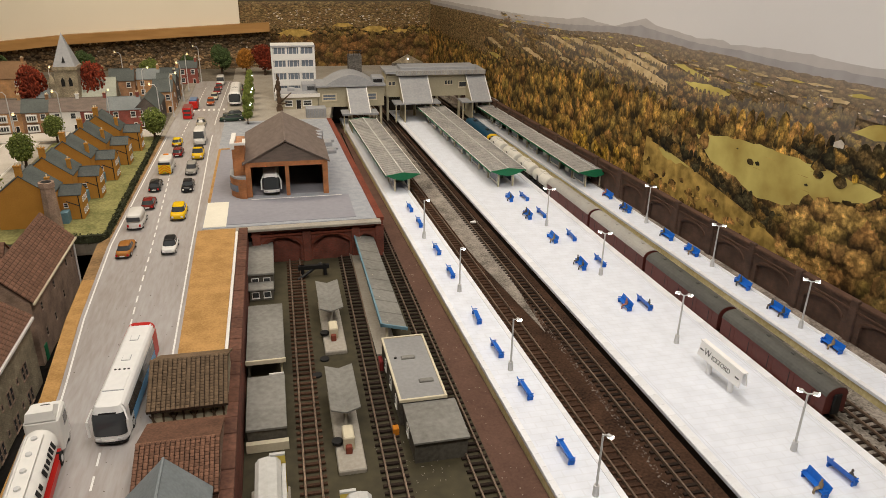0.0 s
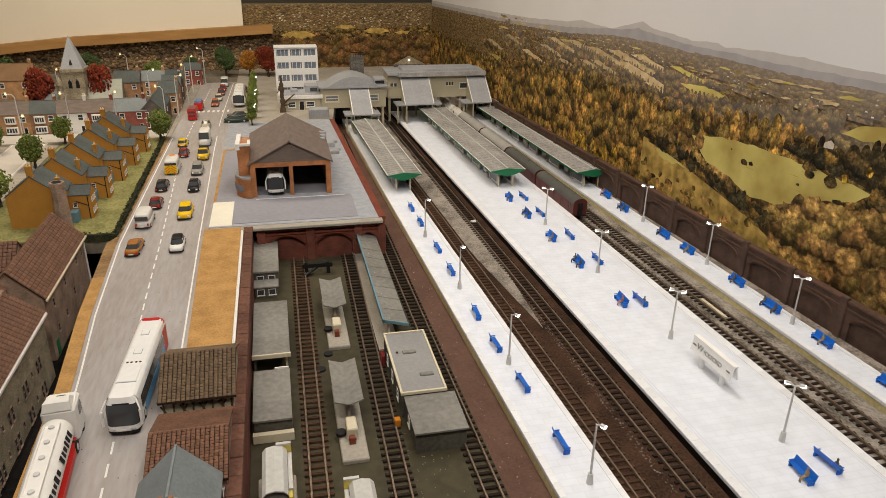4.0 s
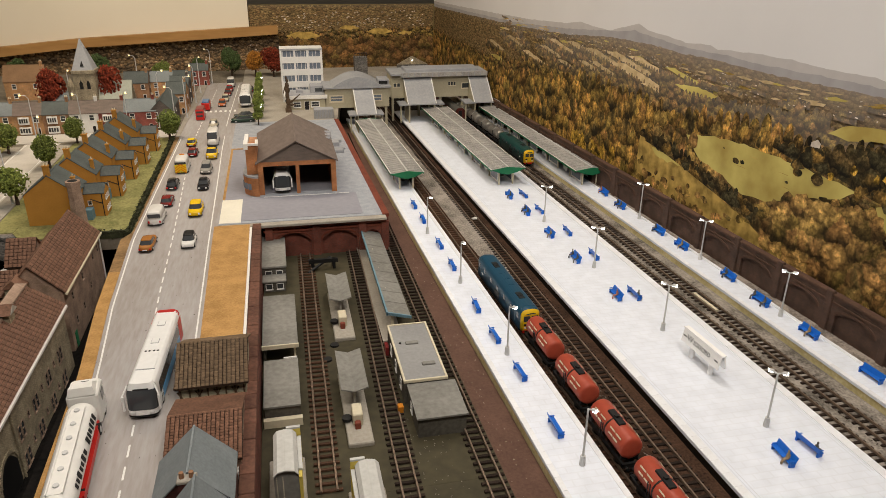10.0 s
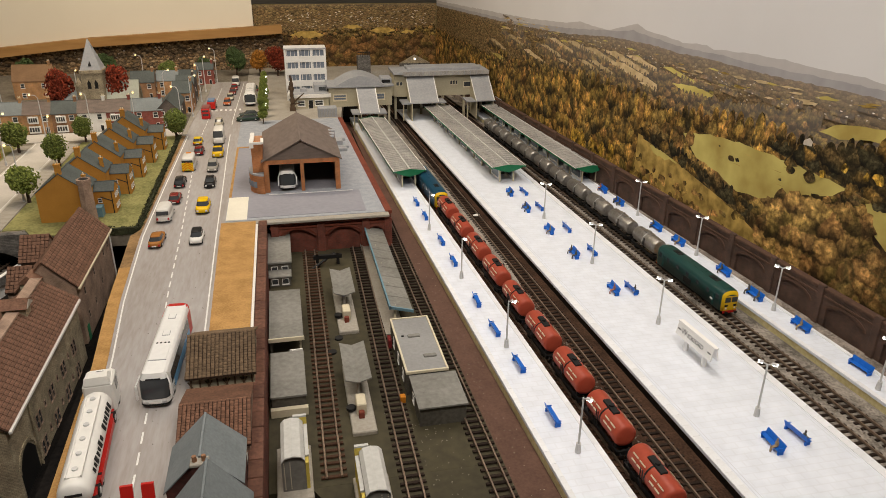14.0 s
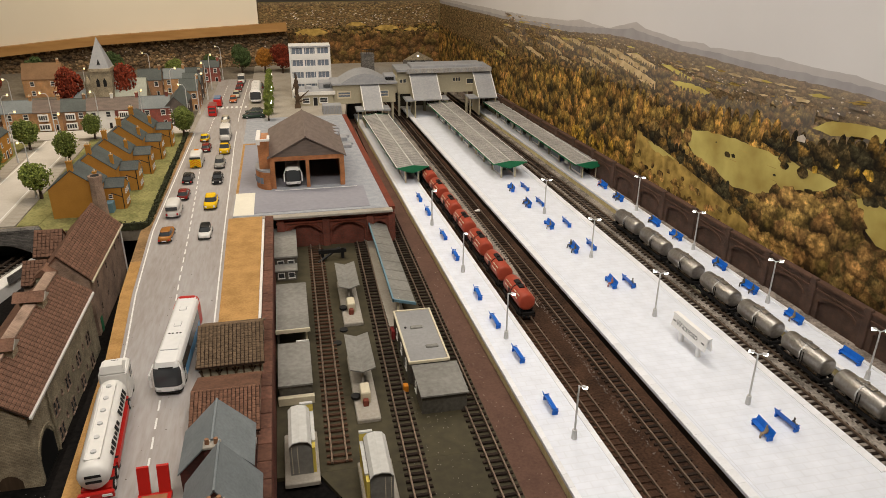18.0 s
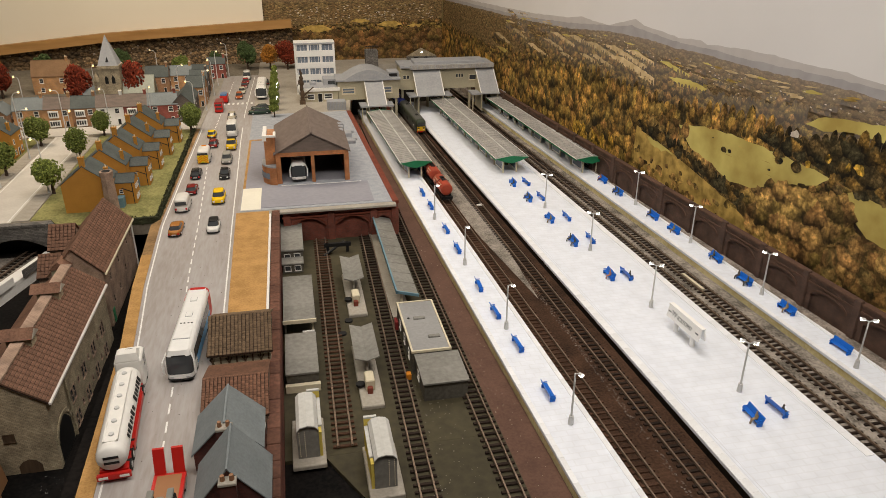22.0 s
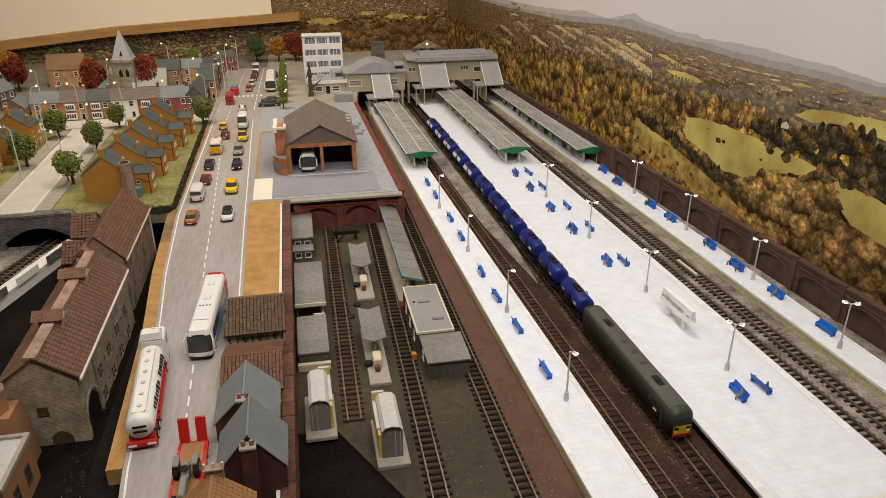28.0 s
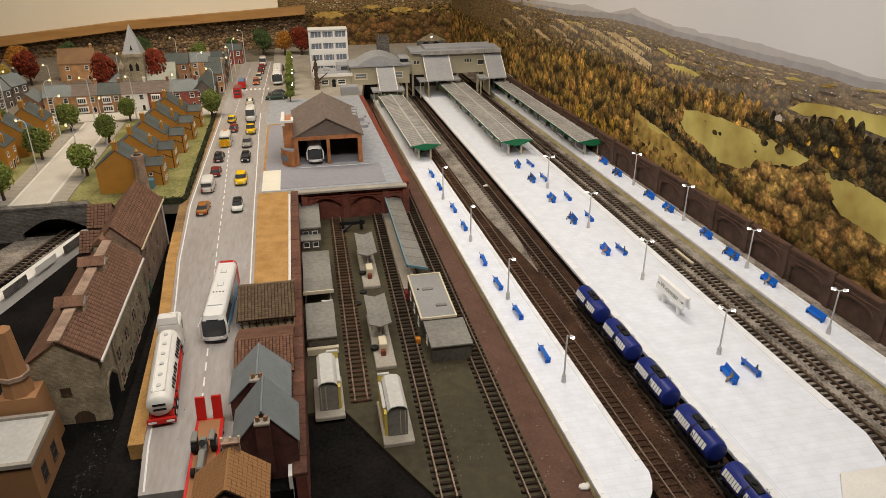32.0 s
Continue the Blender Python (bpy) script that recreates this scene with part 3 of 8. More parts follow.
# ---- town ground ----
solid("ground_town", Form().prism([(-1850, 784.5), (-838, 784.5), (-838, 745), (-636.5, 745), (-636.5, 2330.5), (-475, 2330.5), (-475, 2630), (-1850, 2630)], 30, ROAD - 2), M["town_ground"], "grey-brown ground of the town above the railway", "ground", "structure")
solid("ground_town_base", Form().box(-1850, -637, 860, 2630, -22, 30), M["dark"], "dark support under the town", "ground", "structure")
solid("ground_green", Form().prism([(-837, 746), (-637, 746), (-637, 1490), (-790, 1490), (-860, 785)], ROAD - 2, ROAD), M["grass"], "green flock grass between the ochre houses and the road", "grass", "structure")
hedge_r, hf = random.Random(12), Form().box(-644, -637.5, 754, 1480, ROAD, ROAD + 6).box(-720, -637.5, 743, 750, ROAD - 8, ROAD + 6)
for k in range(2600):
    if k % 7:
        p = Vector((hedge_r.uniform(-646, -635.5), hedge_r.uniform(745, 1482), ROAD + hedge_r.uniform(1, 8.5)))
    else:
        p = Vector((hedge_r.uniform(-720, -636), hedge_r.uniform(741, 752), ROAD + hedge_r.uniform(-7, 8.5)))
    d = [Vector((hedge_r.uniform(-1, 1), hedge_r.uniform(-1, 1), hedge_r.uniform(-1, 1))) * 2.6 for _ in range(4)]
    hf.add([tuple(p + q) for q in d], [(0, 1, 2), (0, 3, 1), (0, 2, 3), (1, 3, 2)])
solid("hedge", hf, M["hedge"], "low dark ragged hedge along the road verge", "hedge", "structure")
solid("far_ground", Form().prism([(-408, 1640), (-160, 1640), (-60, 2500), (330, 2500), (330, 2700), (-474, 2700), (-474, 1640)], 20, ROAD - 1), M["concrete"], "grey ground behind the depot and station", "ground", "structure")

# ---- room and printed backdrops ----


def board(name, p0, p1, z0, z1, material, label, thick=6):
    """An upright board from p0 to p1 (x, y), its face to the viewer's side."""
    a, b = Vector((*p0, 0)), Vector((*p1, 0))
    m = Matrix.Translation(a) @ Matrix.Rotation(math.atan2(b.y - a.y, b.x - a.x), 4, "Z")
    ob = new(name, Form().box(0, (b - a).length, 0, thick, z0, z1).data(name, material))
    ob.matrix_basis = Matrix.LocRotScale(a * U, m.to_quaternion(), None)
    return tagged(ob, label, "backdrop", kind="structure")


M["print"] = mat("printed_landscape", (0.22, 0.17, 0.07), (0.09, 0.075, 0.03), 0.8, scale=60)
east = board("backdrop_east", (board_x(2640), 2640), (board_x(-700), -700), -60, 640, M["print"], "printed autumn landscape with fields, woods and distant hills")
north = board("backdrop_north", (-1900, 2640), (board_x(2640), 2640), 45, 330, M["print"], "printed wooded hillside behind the station")
solid("wall_room_north", Form().box(-3200, 3200, 5200, 5250, -1100, 1650), M["room_dim"], "plain dim room wall", "wall", "structure")
solid("wall_room_south", Form().box(-3200, 3200, -3350, -3300, -1100, 1650), M["room_dim"], "plain dim room wall", "wall", "structure")
solid("wall_room_east", Form().box(3200, 3250, -3350, 5250, -1100, 1650), M["room_dim"], "plain dim room wall", "wall", "structure")
solid("wall_room_west", Form().box(-3250, -3200, -3350, 5250, -1100, 1650), M["room_dim"], "plain dim room wall", "wall", "structure")
solid("ceiling", Form().box(-3250, 3250, -3350, 5250, 1650, 1700), M["room_dim"], "plain pale room ceiling", "ceiling", "structure")
solid("floor", Form().box(-3250, 3250, -3350, 5250, -1150, -1100), M["room_floor"], "plain grey room floor", "floor", "structure")


# ---- the printed pictures on the backdrops ----
def print_tone(name, a, b, scale=220.0, island=0.35):
    """Printed ink: two tones in grain, and a tone of its own for each island."""
    m = bpy.data.materials.new(name)
    m.use_nodes = True
    n, l = m.node_tree.nodes, m.node_tree.links
    p = n["Principled BSDF"]
    tc, t1, r = n.new("ShaderNodeTexCoord"), n.new("ShaderNodeTexNoise"), n.new("ShaderNodeValToRGB")
    t1.inputs["Scale"].default_value, t1.inputs["Detail"].default_value = scale, 8
    l.new(tc.outputs["Object"], t1.inputs["Vector"])
    r.color_ramp.elements[0].position, r.color_ramp.elements[1].position = 0.36, 0.64
    r.color_ramp.elements[0].color, r.color_ramp.elements[1].color = (*b, 1), (*a, 1)
    l.new(t1.outputs[0], r.inputs[0])
    g, mr, hsv = n.new("ShaderNodeNewGeometry"), n.new("ShaderNodeMapRange"), n.new("ShaderNodeHueSaturation")
    mr.inputs[3].default_value, mr.inputs[4].default_value = 1 - island, 1 + island
    l.new(g.outputs["Random Per Island"], mr.inputs[0])
    l.new(mr.outputs[0], hsv.inputs["Value"])
    l.new(r.outputs[0], hsv.inputs["Color"])
    l.new(hsv.outputs[0], p.inputs["Base Color"])
    p.inputs["Roughness"].default_value = 0.75
    p.inputs["Specular IOR Level"].default_value = 0.2
    return m


def wood_print(name, cell, tones, tall=1.0, haze=None, clump=3.6, mild=1.0):
    """Printed woods: crowns of many tones with leaf clumps and dark gaps at three sizes; haze pales them between two heights."""
    m = bpy.data.materials.new(name)
    m.use_nodes = True
    n, l = m.node_tree.nodes, m.node_tree.links
    p = n["Principled BSDF"]
    tc, mp, warp, wm = n.new("ShaderNodeTexCoord"), n.new("ShaderNodeMapping"), n.new("ShaderNodeTexNoise"), n.new("ShaderNodeVectorMath")
    k = 1 / (cell * U)
    mp.inputs["Scale"].default_value = (k, 0, k / tall)
    l.new(tc.outputs["Object"], mp.inputs["Vector"])
    warp.inputs["Scale"].default_value, warp.inputs["Detail"].default_value, warp.inputs["Roughness"].default_value = 1.7, 8, 0.65
    l.new(mp.outputs[0], warp.inputs["Vector"])
    wm.operation = "MULTIPLY_ADD"
    wm.inputs[1].default_value = (1.0, 0, 1.0)
    l.new(warp.outputs["Color"], wm.inputs[0])
    l.new(mp.outputs[0], wm.inputs[2])
    v1, v2, fine, drift = n.new("ShaderNodeTexVoronoi"), n.new("ShaderNodeTexVoronoi"), n.new("ShaderNodeTexNoise"), n.new("ShaderNodeTexNoise")
    v1.feature, v1.inputs["Scale"].default_value, v2.inputs["Scale"].default_value = "SMOOTH_F1", 1.0, clump
    v1.inputs["Smoothness"].default_value = 0.25
    fine.inputs["Scale"].default_value, fine.inputs["Detail"].default_value, fine.inputs["Roughness"].default_value = 6.0, 9, 0.7
    drift.inputs["Scale"].default_value, drift.inputs["Detail"].default_value = 0.22, 4
    for v in (v1, v2):
        l.new(wm.outputs[0], v.inputs["Vector"])
    for v in (fine, drift):
        l.new(mp.outputs[0], v.inputs["Vector"])
    sep, ramp, tone, half = n.new("ShaderNodeSeparateColor"), n.new("ShaderNodeValToRGB"), n.new("ShaderNodeMapRange"), n.new("ShaderNodeMath")
    l.new(v1.outputs["Color"], sep.inputs[0])
    tone.inputs[1].default_value, tone.inputs[2].default_value, tone.inputs[3].default_value, tone.inputs[4].default_value = 0.3, 0.7, -0.3, 0.3
    l.new(drift.outputs[0], tone.inputs[0])
    half.operation, half.use_clamp = "ADD", True
    l.new(sep.outputs[0], half.inputs[0])
    l.new(tone.outputs[0], half.inputs[1])
    e = ramp.color_ramp.elements
    e[0].position, e[0].color = 0.0, (*tones[0], 1)
    e[1].position, e[1].color = 1.0, (*tones[-1], 1)
    for i, c in enumerate(tones[1:-1]):
        q = e.new((i + 1) / (len(tones) - 1))
        q.color = (*c, 1)
    l.new(half.outputs[0], ramp.inputs[0])
    # lit heads, dark gaps between crowns, clumps and leaves inside
    dv, ds = n.new("ShaderNodeVectorMath"), n.new("ShaderNodeSeparateXYZ")
    dv.operation = "SUBTRACT"
    l.new(wm.outputs[0], dv.inputs[0])
    l.new(v1.outputs["Position"], dv.inputs[1])
    l.new(dv.outputs[0], ds.inputs[0])
    tone_steps = []
    for src, lo, hi, a, b in ((ds.outputs[2], -0.5, 0.5, 0.22, 1.45), (v2.outputs["Distance"], 0.1, 0.8, 1.35, 0.35), (fine.outputs[0], 0.3, 0.7, 0.3, 1.75), (v1.outputs["Distance"], 0.3, 0.75, 1.1, 0.4)):
        nd = n.new("ShaderNodeMapRange")
        for i, value in ((1, lo), (2, hi), (3, 1 + (a - 1) * mild), (4, 1 + (b - 1) * mild)):
            nd.inputs[i].default_value = value
        l.new(src, nd.inputs[0])
        tone_steps.append(nd.outputs[0])
    out = tone_steps[0]
    for q in tone_steps[1:]:
        mul = n.new("ShaderNodeMath")
        mul.operation = "MULTIPLY"
        l.new(out, mul.inputs[0])
        l.new(q, mul.inputs[1])
        out = mul.outputs[0]
    mx = n.new("ShaderNodeMix")
    mx.data_type, mx.blend_type = "RGBA", "MULTIPLY"
    mx.inputs[0].default_value = 1
    l.new(ramp.outputs[0], mx.inputs[6])
    l.new(out, mx.inputs[7])
    out = mx.outputs[2]
    if haze:
        z0, z1, most, veil = haze
        sx, mr, hz = n.new("ShaderNodeSeparateXYZ"), n.new("ShaderNodeMapRange"), n.new("ShaderNodeMix")
        l.new(tc.outputs["Object"], sx.inputs[0])
        l.new(sx.outputs[2], mr.inputs[0])
        mr.inputs[1].default_value, mr.inputs[2].default_value, mr.inputs[3].default_value, mr.inputs[4].default_value = z0 * U, z1 * U, 0.0, most
        hz.data_type = "RGBA"
        l.new(mr.outputs[0], hz.inputs[0])
        l.new(out, hz.inputs[6])
        hz.inputs[7].default_value = (*veil, 1)
        out = hz.outputs[2]
    l.new(out, p.inputs["Base Color"])
    p.inputs["Roughness"].default_value = 0.75
    p.inputs["Specular IOR Level"].default_value = 0.2
    return m


GOLD, BROWN, OLIVE, DARK = (0.66, 0.38, 0.085), (0.50, 0.265, 0.085), (0.38, 0.265, 0.065), (0.13, 0.095, 0.035)
HAZE = (0.40, 0.35, 0.31)
INK = {
    "plain": wood_print("ink_far_plain", 11, [(0.19, 0.125, 0.06), (0.30, 0.19, 0.085), (0.16, 0.11, 0.05), (0.38, 0.27, 0.12), (0.12, 0.085, 0.04)], 0.6, (310, 392, 0.5, HAZE), 2.2, 0.55),
    "mid": wood_print("ink_middle_woods", 17, [DARK, BROWN, OLIVE, (0.15, 0.11, 0.045), (0.30, 0.17, 0.06), OLIVE, DARK], 0.9, (230, 340, 0.35, HAZE), 2.6),
    "gold": wood_print("ink_gold_woods", 26, [OLIVE, GOLD, BROWN, (0.42, 0.24, 0.05), DARK, GOLD, OLIVE, (0.34, 0.22, 0.06), (0.12, 0.09, 0.035)], 1.35),
    "near": wood_print("ink_near_trees", 36, [BROWN, (0.60, 0.36, 0.11), OLIVE, (0.68, 0.43, 0.13), (0.50, 0.27, 0.09), (0.25, 0.18, 0.06), BROWN], 1.0, None, 3.0),
    "dark": wood_print("ink_dark_woods", 24, [(0.09, 0.075, 0.035), (0.06, 0.05, 0.022), (0.20, 0.13, 0.045), (0.08, 0.065, 0.028), (0.38, 0.22, 0.05), (0.06, 0.05, 0.022)], 1.0),
    "rust": wood_print("ink_rust_woods", 30, [(0.24, 0.12, 0.045), (0.20, 0.14, 0.04), (0.30, 0.15, 0.05), (0.14, 0.085, 0.035), (0.27, 0.165, 0.05)], 1.0, None, 3.0, 0.75),
    "town": wood_print("ink_dark_town", 16, [(0.17, 0.125, 0.08), (0.26, 0.18, 0.10), (0.38, 0.24, 0.12), (0.14, 0.10, 0.065), (0.46, 0.33, 0.19)], 0.7, None, 2.6, 0.8),
    "yellow": wood_print("ink_yellow_trees", 14, [(0.75, 0.46, 0.06), (0.60, 0.36, 0.05), (0.8, 0.52, 0.09)], 2.0),
    "field": print_tone("ink_green_field", (0.66, 0.57, 0.18), (0.40, 0.30, 0.08), 11, 0.12),
    "straw": print_tone("ink_straw_field", (0.62, 0.49, 0.29), (0.46, 0.34, 0.18), 60, 0.2),
    "slope": print_tone("ink_rough_grass", (0.56, 0.38, 0.105), (0.25, 0.17, 0.045), 45, 0.15),
    "roof": print_tone("ink_pale_houses", (0.75, 0.68, 0.6), (0.55, 0.48, 0.4), 60, 0.3),
    "sky": print_tone("ink_pale_sky", (0.70, 0.69, 0.69), (0.66, 0.65, 0.65), 3, 0.0),
    "hill": print_tone("ink_blue_hills", (0.38, 0.365, 0.37), (0.33, 0.315, 0.32), 30, 0.06),
    "hill_far": print_tone("ink_pale_hills", (0.50, 0.475, 0.465), (0.46, 0.44, 0.43), 30, 0.04),
}


class Ink:
    """Flat printed shapes on a board, in its length and height, each a hair in front of the last."""

    def __init__(self, seed):
        self.forms = {k: Form() for k in INK}
        self.depth = -0.05
        self.r = random.Random(seed)
        self.lift = lambda x, z: 0.0

    def shape(self, ink, pts):
        self.depth -= 0.008
        pts = [(x, z + self.lift(x, z)) for x, z in pts]
        self.forms[ink].add([(x, self.depth, z) for x, z in pts], [tuple(range(len(pts)))])

    def rough(self, ink, pts, step=14, jag=3.0):
        """A closed outline whose edges wander."""
        r, out = self.r, []
        for (ax, az), (bx, bz) in zip(pts, pts[1:] + pts[:1]):
            n = max(1, int(math.hypot(bx - ax, bz - az) / step))
            out += [(ax + (bx - ax) * i / n + r.uniform(-jag, jag), az + (bz - az) * i / n + r.uniform(-jag, jag)) for i in range(n)]
        self.shape(ink, out)

    def crest(self, ink, top, w, h, bottom=None, base=-55):
        """Woods whose upper edge is a row of crowns w wide and h high along the line top."""
        r, out = self.r, []
        for (ax, az), (bx, bz) in zip(top, top[1:]):
            n = max(1, int(math.hypot(bx - ax, bz - az) / w))
            for i in range(n):
                x, z = ax + (bx - ax) * i / n, az + (bz - az) * i / n
                ww, hh = (bx - ax) / n, h * r.uniform(0.35, 1.2)
                out += [(x, z), (x + ww * 0.05, z + hh * 0.45), (x + ww * 0.2, z + hh * 0.8), (x + ww * r.uniform(0.4, 0.55), z + hh), (x + ww * 0.75, z + hh * 0.85), (x + ww * 0.93, z + hh * 0.45)]
        out.append(top[-1])
        self.shape(ink, out + (bottom or [(top[-1][0], base), (top[0][0], base)]))

    def clump(self, ink, x, z, w, h, n=11):
        k = self.r.uniform(0, 6.28)
        self.shape(ink, [(x + w * 0.5 * math.cos(a) * self.r.uniform(0.7, 1.15), z + h * 0.5 * math.sin(a) * self.r.uniform(0.7, 1.15)) for a in [k + 2 * math.pi * i / n for i in range(n)]])

    def put(self, parent):
        word = {"sky": "sky", "hill": "hills", "hill_far": "far_hills", "field": "fields", "straw": "stubble", "slope": "grass", "roof": "houses", "plain": "plain", "town": "town"}
        for k, f in self.forms.items():
            if f.v:
                ob = part("printed_" + word.get(k, k + "_woods"), f, INK[k], parent)
                tagged(ob, kind="stuff")


def east_picture():
    k = Ink(5)
    r = k.r
    k.lift = lambda x, z: 26 * max(0.0, (x - 2090) / 365) ** 1.4 * min(1.0, max(0.0, (z - 200) / 140)) if x < 2900 else 26 * (810 / 365) ** 1.4 * min(1.0, max(0.0, (z - 200) / 140))

    def S(y): return (2640 - y) * 1.0036

    def L(*pts): return [(S(y), z) for y, z in pts]
    k.shape("sky", L((2640, 300), (-700, 300), (-700, 638), (2640, 638)))
    far = L((2640, 340), (1900, 358), (1611, 366), (1344, 381), (1261, 393), (1191, 389), (1099, 389), (1026, 406), (985, 415), (970, 420), (955, 416), (926, 409), (861, 405), (780, 400), (698, 405), (673, 400), (562, 408), (470, 406), (387, 398), (292, 392), (197, 377), (-700, 330))
    k.rough("hill_far", far + L((-700, 280), (2640, 280)), 16, 1.2)
    k.rough("hill", L((2640, 330), (1700, 346), (1338, 368), (1150, 384), (1040, 394), (985, 402), (930, 398), (800, 390), (640, 392), (500, 390), (350, 384), (197, 370), (-700, 318), (-700, 270), (2640, 270)), 16, 1.4)
    k.rough("plain", L((2640, 318), (1700, 336), (1338, 351), (1087, 374), (897, 379), (786, 376), (646, 379), (534, 377), (411, 372), (313, 368), (190, 354), (-700, 305), (-700, -50), (2640, -50)), 12, 1.5)
    # strips of field and far houses on the plain
    for i in range(170):
        y = r.uniform(-300, 1850)
        z = r.uniform(285, 362)
        c = r.uniform(14, 60) * (1.5 - (z - 285) / 110)
        t = c * r.uniform(0.04, 0.09)
        k.rough(r.choice(("straw", "straw", "slope", "field")), [(S(y), z), (S(y) + c * 0.5, z + t), (S(y) + c, z + t * 0.4), (S(y) + c * 0.9, z - t * 0.4), (S(y) + c * 0.4, z - t * 0.7)], 9, 0.8)
    for i in range(150):
        y, z = r.uniform(-500, 1850), r.uniform(288, 356)
        c = (385 - z) * r.uniform(0.5, 1.2)
        k.crest("mid", [(S(y), z), (S(y) + c, z - c * r.uniform(-0.02, 0.1))], c * 0.12 + 2, c * 0.08 + 1.5, [(S(y) + c, z - c * 0.16), (S(y), z - c * 0.1)])
    for i in range(170):
        y, z = r.uniform(-200, 1900), r.uniform(318, 358)
        k.shape("roof", [(S(y), z), (S(y) + r.uniform(2, 6), z), (S(y) + r.uniform(2, 6), z + 1.4), (S(y), z + 2.0)])
    # stubble slopes between hedges, left of the gold woods
    for y, z, c in sorted(((1950, 262, 170), (1925, 215, 260), (1780, 296, 150), (1640, 268, 180), (1500, 300, 150), (1380, 276, 150), (1249, 292, 150), (1190, 300, 150), (1090, 315, 290), (930, 288, 110), (1450, 326, 170), (1330, 334, 190), (1225, 331, 220), (1120, 338, 230), (1000, 341, 180), (840, 338, 131)), key=lambda f: -f[1]):
        k.rough("field" if c in (131, 260) else "straw", L((y, z), (y - c * 0.3, z + 5), (y - c, z - c * 0.09), (y - c * 0.97, z - c * 0.14), (y - c * 0.4, z - c * 0.06)), 10, 1.6)
        k.crest("mid", L((y + 20, z - 9), (y - c * 0.4, z - c * 0.06 - 7), (y - c - 14, z - c * 0.14 - 6)), 11, 13, L((y - c - 14, z - c * 0.14 - 26), (y + 20, z - 30)))
    k.rough("field", L((793, 310), (719, 318), (641, 312), (655, 304), (738, 297)), 10, 1.5)
    k.crest("mid", L((850, 300), (742, 290), (649, 298), (544, 306), (424, 318), (353, 322)), 13, 14, L((353, 290), (850, 270)))
    # woods in rows
    k.crest("mid", L((2640, 215), (2200, 205), (1900, 190), (1700, 215), (1500, 235), (1317, 262), (1192, 268), (1059, 268), (941, 268), (848, 262), (742, 272), (649, 287), (544, 297), (469, 303), (424, 300), (340, 288), (100, 280), (-700, 250)), 18, 20)
    k.rough("field", L((353, 300), (314, 318), (245, 320), (100, 322), (-100, 300), (-100, 270), (167, 297), (213, 300), (266, 302), (312, 293)), 14, 1.4)
    k.crest("gold", L((2640, 175), (2200, 165), (1900, 152), (1700, 172), (1500, 196), (1317, 232), (1192, 240), (1059, 240), (941, 238), (848, 234), (742, 244), (640, 258), (540, 268), (450, 272), (400, 262)), 24, 34, L((400, 180), (480, 140), (640, 60), (700, -50), (2640, -50)))
    k.crest("gold", L((2640, 95), (2100, 100), (1700, 118), (1400, 150), (1150, 165), (950, 170), (870, 168)), 27, 40, L((840, 40), (840, -50), (2640, -50)))
    # meadow, rough slope, lower fields
    k.rough("near", L((760, 205), (700, 190), (300, 190), (100, 240), (-700, 220), (-700, -50), (760, -50)), 16, 5)
    k.rough("field", L((726, 212), (633, 231), (527, 239), (412, 235), (313, 231), (270, 226), (300, 208), (353, 192), (396, 175), (461, 150), (529, 142), (590, 160), (670, 173)), 16, 1.8)
    for i in range(5):
        y, z = r.uniform(380, 600), r.uniform(172, 226)
        k.rough("slope", L((y, z), (y - 12, z + 1), (y - 26, z + 0.6), (y - 25, z - 0.3), (y - 12, z + 0.2)), 14, 0.3)
    for y, z, c in ((560, 200, 22), (541, 203, 14), (600, 216, 6), (420, 200, 8)):
        k.clump("dark", S(y), z, c, c * 0.6)
    k.rough("slope", L((900, 165), (822, 166), (721, 152), (627, 131), (561, 108), (436, 78), (360, 30), (500, 10), (700, 30), (901, 80)), 18, 4)
    k.rough("field", L((850, 156), (790, 157), (720, 143), (780, 134), (830, 140)), 16, 4)
    for i in range(60):
        y = r.uniform(520, 900)
        k.clump("near", S(y), r.uniform(20, 95) + (y - 520) * 0.06, r.uniform(12, 34), r.uniform(10, 22))
    k.rough("field", L((228, 215), (201, 231), (60, 226), (-60, 190), (-60, 130), (171, 160), (209, 180)), 14, 2)
    # dark woods right of the meadow, hedge down the slope
    k.crest("dark", L((470, 252), (416, 262), (360, 270), (310, 278), (258, 290), (211, 286), (165, 282), (40, 262), (-300, 240)), 17, 22, L((-300, 180), (60, 214), (137, 217), (171, 218), (239, 224), (317, 238), (388, 236)))
    k.crest("dark", L((880, 182), (800, 178), (725, 162), (640, 148), (594, 138), (520, 126), (455, 116)), 14, 17, L((455, 92), (594, 116), (725, 140), (800, 152), (880, 160)))
    for i in range(46):
        y, z = r.uniform(-250, 420), r.uniform(216, 262)
        k.clump("dark", S(y), z, r.uniform(20, 38), r.uniform(16, 26))
    for i in range(30):
        q = r.random()
        k.clump("dark", S(890 - 430 * q), 176 - 62 * q + r.uniform(-9, 9), r.uniform(18, 34), r.uniform(12, 22))
    for y, z, c in ((700, 206, 40), (745, 208, 46), (790, 200, 48), (830, 196, 40)):
        k.clump("near", S(y), z, c, c * 0.9)
    for i in range(24):
        k.clump("yellow", S(r.uniform(985, 1250)), r.uniform(60, 92), r.uniform(12, 24), r.uniform(26, 44))
    k.rough("roof", L((382, 272), (362, 273), (362, 281), (370, 286), (382, 280)), 9, 0.5)
